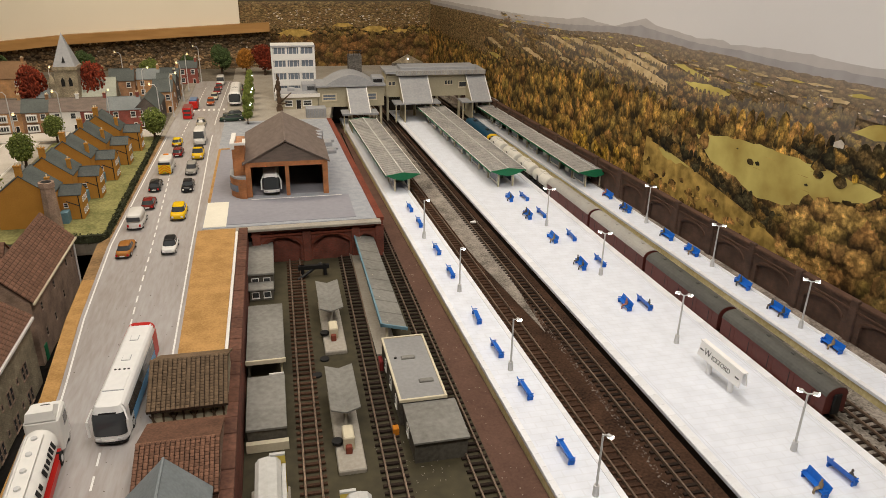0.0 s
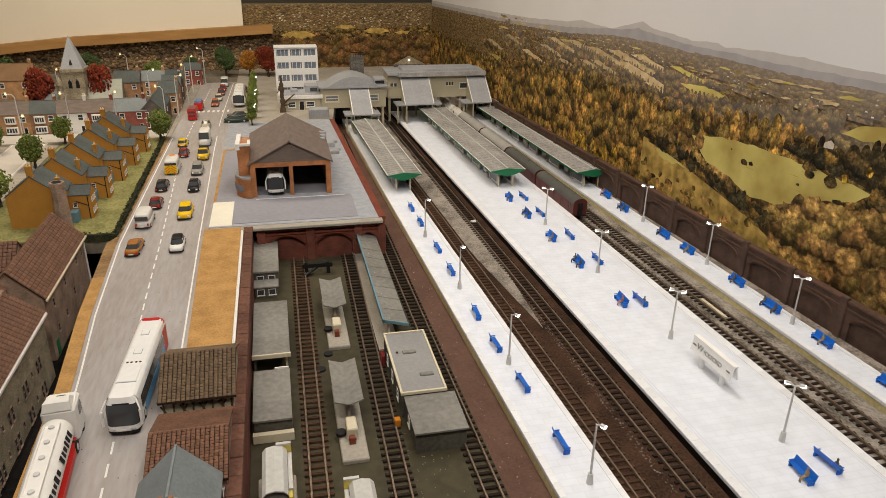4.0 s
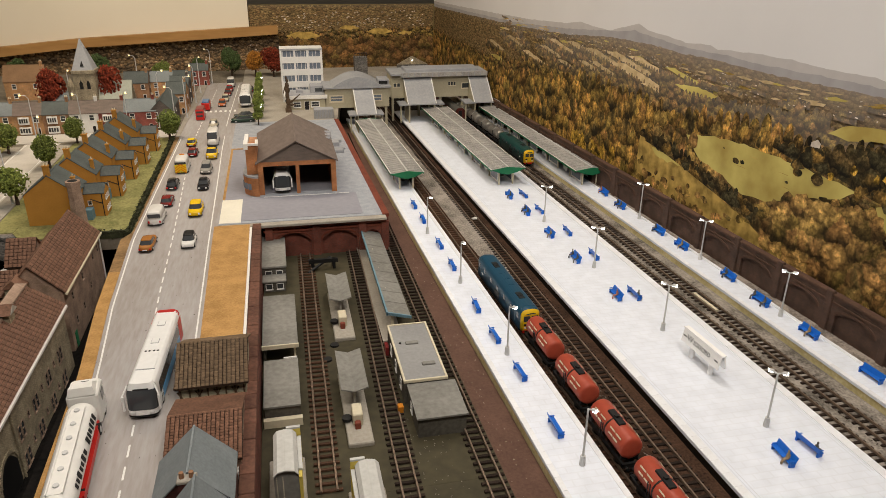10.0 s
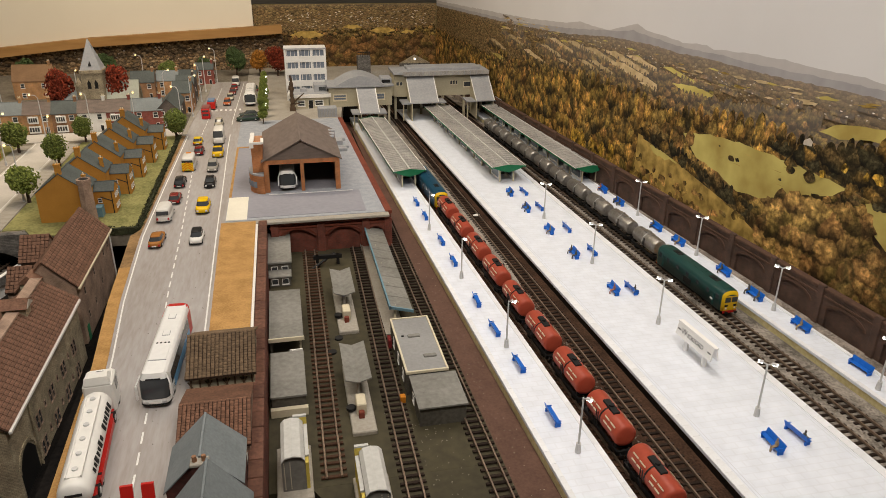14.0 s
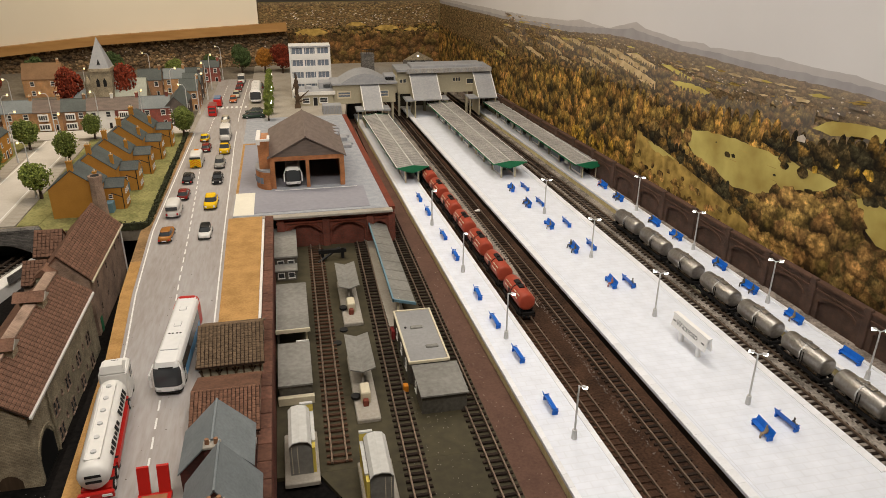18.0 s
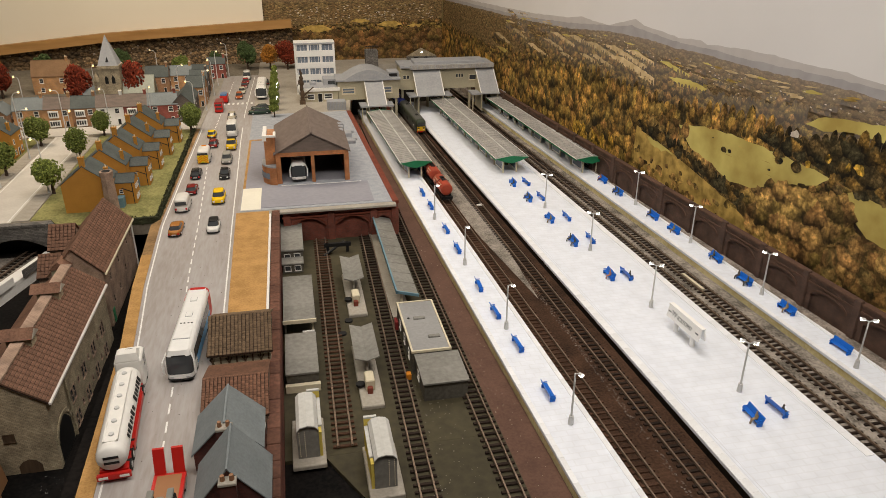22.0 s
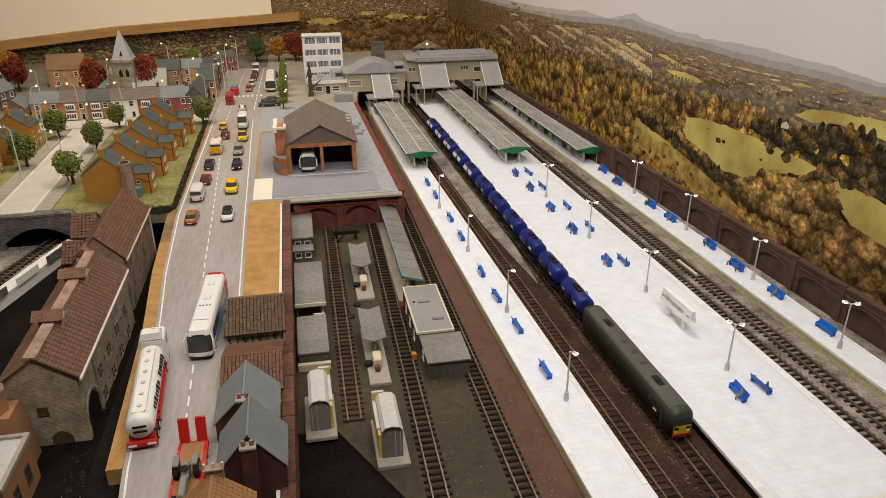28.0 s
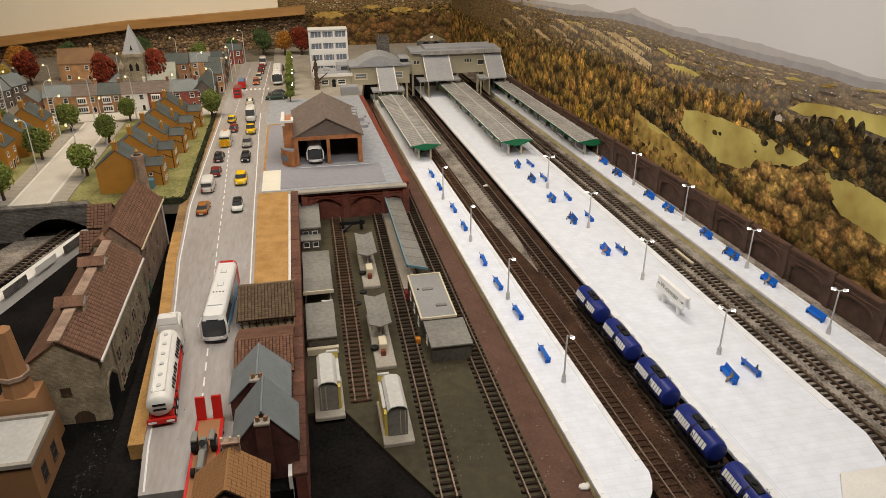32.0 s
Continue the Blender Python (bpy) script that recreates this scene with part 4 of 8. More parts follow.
    for i in range(26):
        y = r.uniform(190, 450)
        k.clump("near", S(y), r.uniform(80, 150) + (470 - y) * 0.15, r.uniform(40, 66), r.uniform(46, 70), 14)
    for i in range(5):
        k.clump("yellow", S(r.uniform(200, 330)), r.uniform(235, 262), r.uniform(12, 20), r.uniform(12, 18))
    k.put(east)


def north_picture():
    k = Ink(9)
    r = k.r
    far_end = board_x(2640) + 1896
    k.rough("plain", [(0, 46), (far_end, 46), (far_end, 328), (0, 328)], 40, 0)
    for i in range(120):
        x, z = r.uniform(-330, 330), r.uniform(232, 300)
        k.shape("roof", [(1900 + x, z), (1900 + x + r.uniform(3, 9), z), (1900 + x + r.uniform(3, 9), z + 1.8), (1900 + x, z + 2.6)])
    k.crest("mid", [(1500, 205), (1900, 215), (far_end, 222)], 16, 16, [(far_end, 46), (1500, 46)])
    for x, z, w in ((-290, 200, 150), (-60, 232, 90), (60, 214, 120), (200, 205, 80)):
        k.rough("slope", [(1900 + x, z), (1900 + x + w * 0.3, z + w * 0.11), (1900 + x + w * 0.75, z + w * 0.1), (1900 + x + w, z - 2), (1900 + x + w * 0.6, z - w * 0.1), (1900 + x + w * 0.2, z - w * 0.06)], 9, 1.2)
    k.crest("rust", [(1440, 160), (1700, 168), (1900, 175), (2100, 180), (far_end, 172)], 24, 30, [(far_end, 46), (1440, 46)])
    # dark town beyond the church
    k.crest("town", [(0, 192), (800, 192), (1580, 196)], 18, 8, [(1580, 46), (0, 46)])
    for i in range(260):
        x, z = r.uniform(-1500, -340), r.uniform(95, 172)
        c = r.uniform(3, 8)
        k.shape(r.choice(("roof", "straw", "rust", "town", "town")), [(1900 + x, z), (1900 + x + c, z), (1900 + x + c, z + c * 0.5), (1900 + x + c * 0.5, z + c * 0.9), (1900 + x, z + c * 0.5)])
    k.put(north)


east_picture()
north_picture()
# the part-unrolled end: a dark pine batten along the town's print, cream wall above it
bat = solid("backdrop_batten", Form().add([(-1900, 2585, 92), (-1098, 2585, 172), (-322, 2585, 214), (-322, 2585, 250), (-1098, 2585, 208), (-1900, 2585, 132)] + [(-1900, 2618, 92), (-1098, 2618, 172), (-322, 2618, 214), (-322, 2618, 250), (-1098, 2618, 208), (-1900, 2618, 132)], [(0, 1, 4, 5), (1, 2, 3, 4), (11, 10, 7, 6), (10, 9, 8, 7), (5, 4, 10, 11), (4, 3, 9, 10), (1, 0, 6, 7), (2, 1, 7, 8), (3, 2, 8, 9), (0, 5, 11, 6)]), M["wood"], "varnished pine batten holding the rolled backdrop", "batten", "structure")
solid("pale_shelf", Form().add([(-1900, 2620, 120), (-1098, 2620, 200), (-440, 2620, 240), (-440, 2620, 560), (-1900, 2620, 560), (-1900, 2630, 120), (-1098, 2630, 200), (-440, 2630, 240), (-440, 2630, 560), (-1900, 2630, 560)], [(0, 1, 2, 3, 4), (9, 8, 7, 6, 5), (2, 7, 8, 3), (1, 0, 5, 6), (2, 1, 6, 7)]), M["room_wall"], "plain cream board above the batten", "board", "structure")


# ---- buildings: common parts ----
def gable_block(top, w, d, h, rh, wall, roof, axis="x", over=3, base=0, x=0, y=0, thick=2.0, wall_name="wall", tiles=None, label="", gap=0.45):
    """A block w by d with a pitched roof; axis: the way its ridge runs. Walls end in gables; two roof slopes."""
    m = Matrix.Translation((x, y, base))
    if axis == "y":
        m = m @ Matrix.Rotation(math.pi / 2, 4, "Z")
        w, d = d, w
    a, b = w / 2, d / 2
    f = Form().add([(-a, -b, 0), (a, -b, 0), (a, b, 0), (-a, b, 0), (-a, -b, h), (a, -b, h), (a, b, h), (-a, b, h), (-a, 0, h + rh), (a, 0, h + rh)],
                   [(0, 1, 5, 4), (2, 3, 7, 6), (1, 2, 6, 9, 5), (3, 0, 4, 8, 7), (4, 5, 9, 8), (6, 7, 8, 9), (3, 2, 1, 0)], m)
    part(wall_name, f, wall, top, label)
    k = over / b * rh
    for s in (-1, 1):
        f = Form()
        lo, hi = (s * (b + over), h - k), (0, h + rh)
        vs = [(-a - over * 0.6, lo[0], lo[1]), (a + over * 0.6, lo[0], lo[1]), (a + over * 0.6, 0, hi[1]), (-a - over * 0.6, 0, hi[1])]
        vs += [(p[0], p[1], p[2] + thick) for p in vs]
        f.add(vs, [(3, 2, 1, 0), (4, 5, 6, 7), (0, 1, 5, 4), (1, 2, 6, 5), (2, 3, 7, 6), (3, 0, 4, 7)] if s < 0 else [(0, 1, 2, 3), (7, 6, 5, 4), (4, 5, 1, 0), (5, 6, 2, 1), (6, 7, 3, 2), (7, 4, 0, 3)], m)
        tiled = tiles and (s < 0 or len(tiles) > 2)
        # tiled slopes are dark so the gaps read as course shadows
        slope = part("roof_slope", f, M["felt"] if tiled else roof, top)
        if tiled:
            rows_, cols = tiles[:2]
            ln = math.hypot(b + over, h + rh - lo[1])
            ang = math.atan2(hi[1] - lo[1], b + over)
            tw, tl = (w + 1.2 * over) / cols, ln / rows_
            data = Form().box(-tw / 2 + gap * 0.6, tw / 2 - gap * 0.6, 0, tl * 0.9, 0, 1.1 + gap).data("roof_tile", roof)
            for i in range(rows_):
                for j in range(cols):
                    q = i / rows_
                    px = -a - over * 0.6 + (j + 0.5) * tw
                    p = m @ Vector((px, lo[0] * (1 - q), lo[1] + (hi[1] - lo[1]) * q + thick))
                    ob = new("roof_tile", data)
                    ob.parent = slope
                    base_q = m.to_quaternion() @ Euler((0, 0, 0 if s < 0 else math.pi)).to_quaternion() @ Euler((ang - 0.03, random.uniform(-0.02, 0.02), 0)).to_quaternion()
                    ob.matrix_basis = Matrix.LocRotScale(p * U, base_q, None)
    part("ridge", Form().box(-a - over * 0.6, a + over * 0.6, -1.1, 1.1, h + rh + thick - 1.2, h + rh + thick + 0.5, m), roof, top)


def chimney(top, x, y, z0, z1, w=8, d=7, wall=None, pots=2):
    c = part("chimney", Form().box(x - w / 2, x + w / 2, y - d / 2, y + d / 2, z0, z1 - 2).box(x - w / 2 - 1, x + w / 2 + 1, y - d / 2 - 1, y + d / 2 + 1, z1 - 2, z1), wall, top)
    for i in range(pots):
        px = x + (i - (pots - 1) / 2) * w * 0.5
        part("chimney_pot", Form().tube((px, y, z1), (px, y, z1 + 5), 1.7, 1.4, 8), M["cream_card"], c)


def window(top, x, y, z, w, h, face="-y", frame=None, glass=None, bars=1):
    """A framed window on a wall that faces -y, +x or -x; (x, y, z) is the middle of its sill on the wall."""
    rot = {"-y": 0, "+x": math.pi / 2, "-x": -math.pi / 2, "+y": math.pi}[face]
    m = Matrix.Translation((x, y, z)) @ Matrix.Rotation(rot, 4, "Z")
    f = Form()
    t = max(0.7, w * 0.09)
    f.box(-w / 2, w / 2, -0.9, 0.3, 0, t, m).box(-w / 2, w / 2, -0.9, 0.3, h - t, h, m).box(-w / 2, -w / 2 + t, -0.9, 0.3, t, h - t, m).box(w / 2 - t, w / 2, -0.9, 0.3, t, h - t, m)
    for i in range(bars):
        f.box(-w / 2 + t, w / 2 - t, -0.8, 0.2, h * (i + 1) / (bars + 1) - t * 0.3, h * (i + 1) / (bars + 1) + t * 0.3, m)
    win = part("window", f, frame or M["white"], top)
    part("pane", Form().box(-w / 2 + t, w / 2 - t, -0.35, 0.25, t, h - t, m), glass or M["glass"], win)
    part("sill", Form().box(-w / 2 - 0.6, w / 2 + 0.6, -1.6, 0.2, -1.0, 0, m), frame or M["white"], win)


def door(top, x, y, z, w, h, material, face="-y"):
    rot = {"-y": 0, "+x": math.pi / 2, "-x": -math.pi / 2}[face]
    m = Matrix.Translation((x, y, z)) @ Matrix.Rotation(rot, 4, "Z")
    d = part("door", Form().box(-w / 2, w / 2, -0.7, 0.3, 0, h, m), material, top)
    part("door_frame", Form().box(-w / 2 - 1, -w / 2, -1, 0.3, 0, h + 1, m).box(w / 2, w / 2 + 1, -1, 0.3, 0, h + 1, m).box(-w / 2, w / 2, -1, 0.3, h, h + 1, m), M["white"], d)


# ---- the bus depot on the viaduct ----
def bus_depot():
    t = thing("bus_depot", -307, 926, ROAD, label="orange brick bus depot with grey roof and two open bays", category="depot")
    W, D, H = 84, 266, 72
    front = Form()
    arch_wall(front, -W - 2, W + 2, 0, H + 4, 0, 10, [(-W + 9, -4, 0, H - 6, 0), (4, W - 9, 0, H - 6, 0)])
    part("front_wall", front, M["orange_brick"], t)
    gab = Form().add([(-W - 2, 0.5, H + 4), (W + 2, 0.5, H + 4), (0, 0.5, H + 44), (-W - 2, 8, H + 4), (W + 2, 8, H + 4), (0, 8, H + 44)], [(0, 1, 2), (5, 4, 3), (0, 3, 4, 1), (1, 4, 5, 2), (2, 5, 3, 0)])
    part("front_gable", gab, M["roof_brown"], t, "brown boarded gable")
    part("side_wall", Form().box(-W, -W + 6, 10, D, 0, H), M["orange_brick"], t)
    part("side_wall", Form().box(W - 6, W, 10, D, 0, H), M["orange_brick"], t)
    part("back_wall", Form().box(-W, W, D, D + 6, 0, H + 4), M["orange_brick"], t)
    for s in (-1, 1):
        f = Form()
        vs = [(s * (W + 7), -5, H), (s * (W + 7), D + 8, H), (0, D + 8, H + 48), (0, -5, H + 48)]
        vs += [(a, b, c + 2.4) for a, b, c in vs]
        f.add(vs, [(0, 1, 2, 3), (7, 6, 5, 4), (4, 5, 1, 0), (5, 6, 2, 1), (6, 7, 3, 2), (7, 4, 0, 3)] if s > 0 else [(3, 2, 1, 0), (4, 5, 6, 7), (0, 1, 5, 4), (1, 2, 6, 5), (2, 3, 7, 6), (3, 0, 4, 7)])
        part("roof_slope", f, M["roof_brown"], t)
    part("ridge", Form().box(-2, 2, -6, D + 9, H + 49, H + 52), M["roof_brown"], t)
    part("floor", Form().box(-W + 6, W - 6, 10, D, -0.3, 0.4), M["tarmac"], t)
    # stair tower and curved office at the road side
    tw = part("tower", Form().box(-W - 26, -W - 2.2, 12, 42, 0, 112), M["orange_brick"], t)
    part("tower_coping", Form().box(-W - 29, -W - 20, 9, 120, 104, 112).box(-W - 20, -W + 2, 9, 14, 112, 117).box(-W - 29, -W - 20, 9, 45, 112, 117).box(-W - 4, -W + 2, 14, 45, 112, 117), M["white"], tw, "white coping")
    part("tower_wing", Form().box(-W - 26, -W - 2.2, 42.2, 120, 0, 104), M["orange_brick"], t)
    arc = [(-W - 2.2, -8)] + [(-W - 2.2 - 34 * math.sin(a), 36 - 44 * math.cos(a)) for a in [i * math.pi / 20 for i in range(1, 11)]] + [(-W - 36.2, 60), (-W - 26.2, 60), (-W - 26.2, 11.8), (-W - 2.2, 11.8)]
    arc = arc[::-1]
    part("curved_office", Form().prism(arc, 0, 42), M["orange_brick"], t)
    part("office_roof", Form().prism(arc, 42, 46), M["grey_roof"], t)
    for i in range(4):
        a = math.pi * (0.2 + 0.09 * i)
        x, y = -W - 2.2 - 34.6 * math.sin(a), 36 - 44.6 * math.cos(a)
        m = Matrix.Translation((x, y, 14)) @ Matrix.Rotation(-a * 0.9, 4, "Z")
        part("office_window", Form().box(-4, 4, -0.5, 0.5, 0, 14, m), M["glass_blue"], t)
    for k in range(3):
        part("roof_vent", Form().rbox(W - 14 + k * 2, W + 4 + k * 3, 170 + k * 30, 182 + k * 30, H - 8, H + 10, 2), M["grey_roof"], t)


bus_depot()
for k, (y, w, d, h) in enumerate(((1240, 26, 18, 9), (1275, 34, 12, 6), (1310, 20, 24, 12), (1350, 30, 14, 8))):
    ob = solid("duct_box", Form().rbox(-202, -202 + w, y, y + d, ROAD, ROAD + h, 1.5), M["grey_roof"], "low grey metal duct box on the depot deck", "duct", group="deck ducts")


# ---- office block ----
def office_block():
    t = thing("office_block", -252, 1930, ROAD - 1, label="white four-storey office block with bands of windows", category="office")
    W, D, H = 72, 60, 178
    part("core", Form().box(-W + 2, W - 2, 3, D, 0, H - 4), M["glass_blue"], t, "dark glazed core")
    for i in range(5):
        z = 8 + i * 42
        part("floor_band", Form().box(-W, W, 0, D + 2, z, z + (21 if i < 4 else 8)), M["office_white"], t)
    for x in (-W, -W + 46, W - 54, W - 7):
        part("pier", Form().box(x, x + 7, -1.2, D + 1.2, 0, H), M["office_white"], t)
    for i in range(4):
        for x in (-W + 9, -W + 22, -W + 35, -W + 58, -W + 71, -W + 84, W - 46, W - 34, W - 22):
            part("mullion", Form().box(x, x + 1.4, 0.6, 3, 29 + i * 42, 50 + i * 42), M["office_white"], t)
    part("roof_slab", Form().box(-W - 1, W + 1, -2, D + 3, H, H + 4), M["grey_roof"], t)


office_block()


def pub_building():
    t = thing("flat_roofed_building", -249, 1796, ROAD - 1, label="low white-fasciaed building with a flat grey roof", category="building")
    part("wall", Form().box(-64, 64, 0, 112, 0, 38), M["cream_wall"], t)
    part("roof", Form().box(-66, 66, 2, 114, 44, 46), M["grey_roof"], t)
    part("fascia", Form().box(-71, 71, -6, -1, 37, 48).box(-71, -66.2, -0.8, 118, 37, 48).box(66.2, 71, -0.8, 118, 37, 48), M["white"], t)
    part("upper_room", Form().box(18, 62, 50, 110, 46, 68), M["grey_roof"], t)
    part("upper_window", Form().box(34, 58, 49.4, 50, 50, 62), M["glass"], t)
    part("roof_vent", Form().rbox(-30, -8, 60, 84, 46, 56, 2), M["grey_roof"], t)
    window(t, -30, 0, 8, 26, 20)
    window(t, 30, 0, 8, 30, 20)
    door(t, 2, 0, 0, 14, 28, M["black"])
    shed = thing("corrugated_shed", -199, 1655, ROAD - 1, label="small ribbed grey metal shed behind the depot", category="shed")
    part("wall", Form().rbox(-32, 30, 0, 40, 0, 30, 2), M["grey_roof"], shed)
    for i in range(12):
        part("rib", Form().box(-30 + i * 5, -28.2 + i * 5, -1.2, 0, 1, 29), M["canopy"], shed)


pub_building()


def statue():
    f = Form().rbox(-10, 10, -10, 10, 0, 12, 1.5).rbox(-7, 7, -7, 7, 12, 22, 1)
    for z, rx, rz in ((34, 8, 16), (54, 7, 14), (72, 8.5, 12), (88, 7, 11), (103, 4.5, 7), (112, 3, 6)):
        f.ball(math.sin(z) * 1.5, 0, z, rx, rx * 0.8, rz, 9, 6)
    f.tube((4, 0, 28), (40, -4, 58), 3.2, 1.6).tube((8, 0, 22), (26, -6, 26), 3, 1.4).tube((-6, 0, 84), (-13, -2, 62), 2.4, 1.6)
    t = solid("brown_statue", f, M["timber"], "tall brown weathered statue on a square plinth", "statue")
    t.matrix_basis = at(-309, 1772, ROAD - 1)


statue()


# ---- station: hall, concourse, covered stairs, canopies ----
def station_hall():
    t = thing("station_hall", -75, 1800, 0, label="cream station hall with a curved grey roof", category="station")
    part("wall", Form().box(-108, 108, 0, 110, 62, 132), M["cream_wall"], t)
    prof = [(-86 + 172 * i / 16, 132 + 34 * math.sin(math.pi * i / 16)) for i in range(17)]
    part("curved_roof", Form().along(prof[::-1], -8, 118), M["grey_roof"], t, smooth=False)
    part("flat_roof", Form().box(-114, 114, -9, 118, 128, 133), M["grey_roof"], t)
    part("roof_house", Form().rbox(74, 112, 20, 80, 133, 152, 2), M["grey_roof"], t)
    part("louvre", Form().box(76, 106, 18.5, 20.2, 136, 146), M["black"], t)
    for x, w in ((-72, 48), (66, 36)):
        window(t, x, 0, 82, w, 24, frame=M["cream_card"], glass=M["glass_blue"], bars=1)
    for x in (-100, 30, 98):
        part("column", Form().box(x - 4, x + 4, 4, 12, -16, 62), M["cream_wall"], t)
    ch = part("brick_tower", Form().box(28, 76, 330, 380, 40, 178), M["stone_dark"], t)
    for i in range(6):
        part("railing", Form().box(28 + i * 9, 29.4 + i * 9, 330, 331.5, 178, 196), M["black"], ch)
    part("rail_bar", Form().box(27, 77, 329, 331, 194, 197), M["black"], ch)


def concourse():
    t = thing("station_concourse", 228, 1900, 0, label="cream bridge concourse with a flat grey roof over the tracks", category="station")
    part("wall", Form().box(-172, 166, 0, 100, 68, 150), M["cream_wall"], t)
    part("roof", Form().box(-176, 178, -16, 112, 150, 158), M["grey_roof"], t)
    part("fascia", Form().box(-140, 178, -18, -14.5, 144, 159), M["canopy"], t)
    part("roof_upstand", Form().rbox(-120, 150, 10, 90, 158, 168, 2), M["grey_roof"], t)
    for i in range(14):
        part("roof_rib", Form().box(-136 + i * 22, -133 + i * 22, -20, -18, 145, 158), M["grey_roof"], t)
    for x, w, n in ((-152, 26, 2), (-90, 20, 3), (50, 30, 3), (102, 34, 1)):
        for i in range(n):
            window(t, x + (i - (n - 1) / 2) * w / n, 0, 108 if n > 1 else 96, w / n - 1.5, 14 if n > 1 else 22, frame=M["cream_card"], bars=0)
    for x in (-166, -70, 10, 92, 158):
        part("column", Form().box(x - 4, x + 4, 6, 14, -16, 68), M["cream_wall"], t)
    part("link_bridge", Form().box(-200, -172, 8, 70, 72, 128), M["cream_wall"], t)


def covered_stair(x, w, y_top, y_bot, z_top, z_bot, side=26):
    t = thing("covered_stair", x, y_bot, 0, label="sloping grey roofed stair down to the platform", category="stair", group="covered stairs")
    L = y_top - y_bot
    f = Form().add([(-w, 0, z_bot), (w, 0, z_bot), (w, L, z_top), (-w, L, z_top), (-w, 0, z_bot + 4), (w, 0, z_bot + 4), (w, L, z_top + 4), (-w, L, z_top + 4)], [(3, 2, 1, 0), (4, 5, 6, 7), (0, 1, 5, 4), (1, 2, 6, 5), (2, 3, 7, 6), (3, 0, 4, 7)])
    part("sloping_roof", f, M["grey_roof"], t)
    for s in (-1, 1):
        part("stair_wall", Form().add([(s * w * 0.92, 0, 0), (s * w * 0.92, L, 0), (s * w * 0.92, L, z_top), (s * w * 0.92, 0, z_bot), (s * w * 0.86, 0, 0), (s * w * 0.86, L, 0), (s * w * 0.86, L, z_top), (s * w * 0.86, 0, z_bot)], [(0, 1, 2, 3), (7, 6, 5, 4), (0, 3, 7, 4), (1, 5, 6, 2), (2, 6, 7, 3)]), M["cream_wall"], t)
        part("flat_wing", Form().box(min(s * w, s * (w + side)), max(s * w, s * (w + side)), 4, 70, z_bot - 2, z_bot + 3), M["grey_roof"], t)
        part("verge_trim", Form().add([(s * w - 1.5, -0.5, z_bot + 4), (s * w + 1.5, -0.5, z_bot + 4), (s * w + 1.5, L, z_top + 4), (s * w - 1.5, L, z_top + 4), (s * w - 1.5, -0.5, z_bot + 6), (s * w + 1.5, -0.5, z_bot + 6), (s * w + 1.5, L, z_top + 6), (s * w - 1.5, L, z_top + 6)], [(4, 5, 6, 7), (0, 1, 5, 4), (1, 2, 6, 5), (3, 0, 4, 7)]), M["white"], t)
        part("post", Form().box(s * (w + side - 6) - 2, s * (w + side - 6) + 2, 10, 14, 0, z_bot - 2), M["cream_wall"], t)


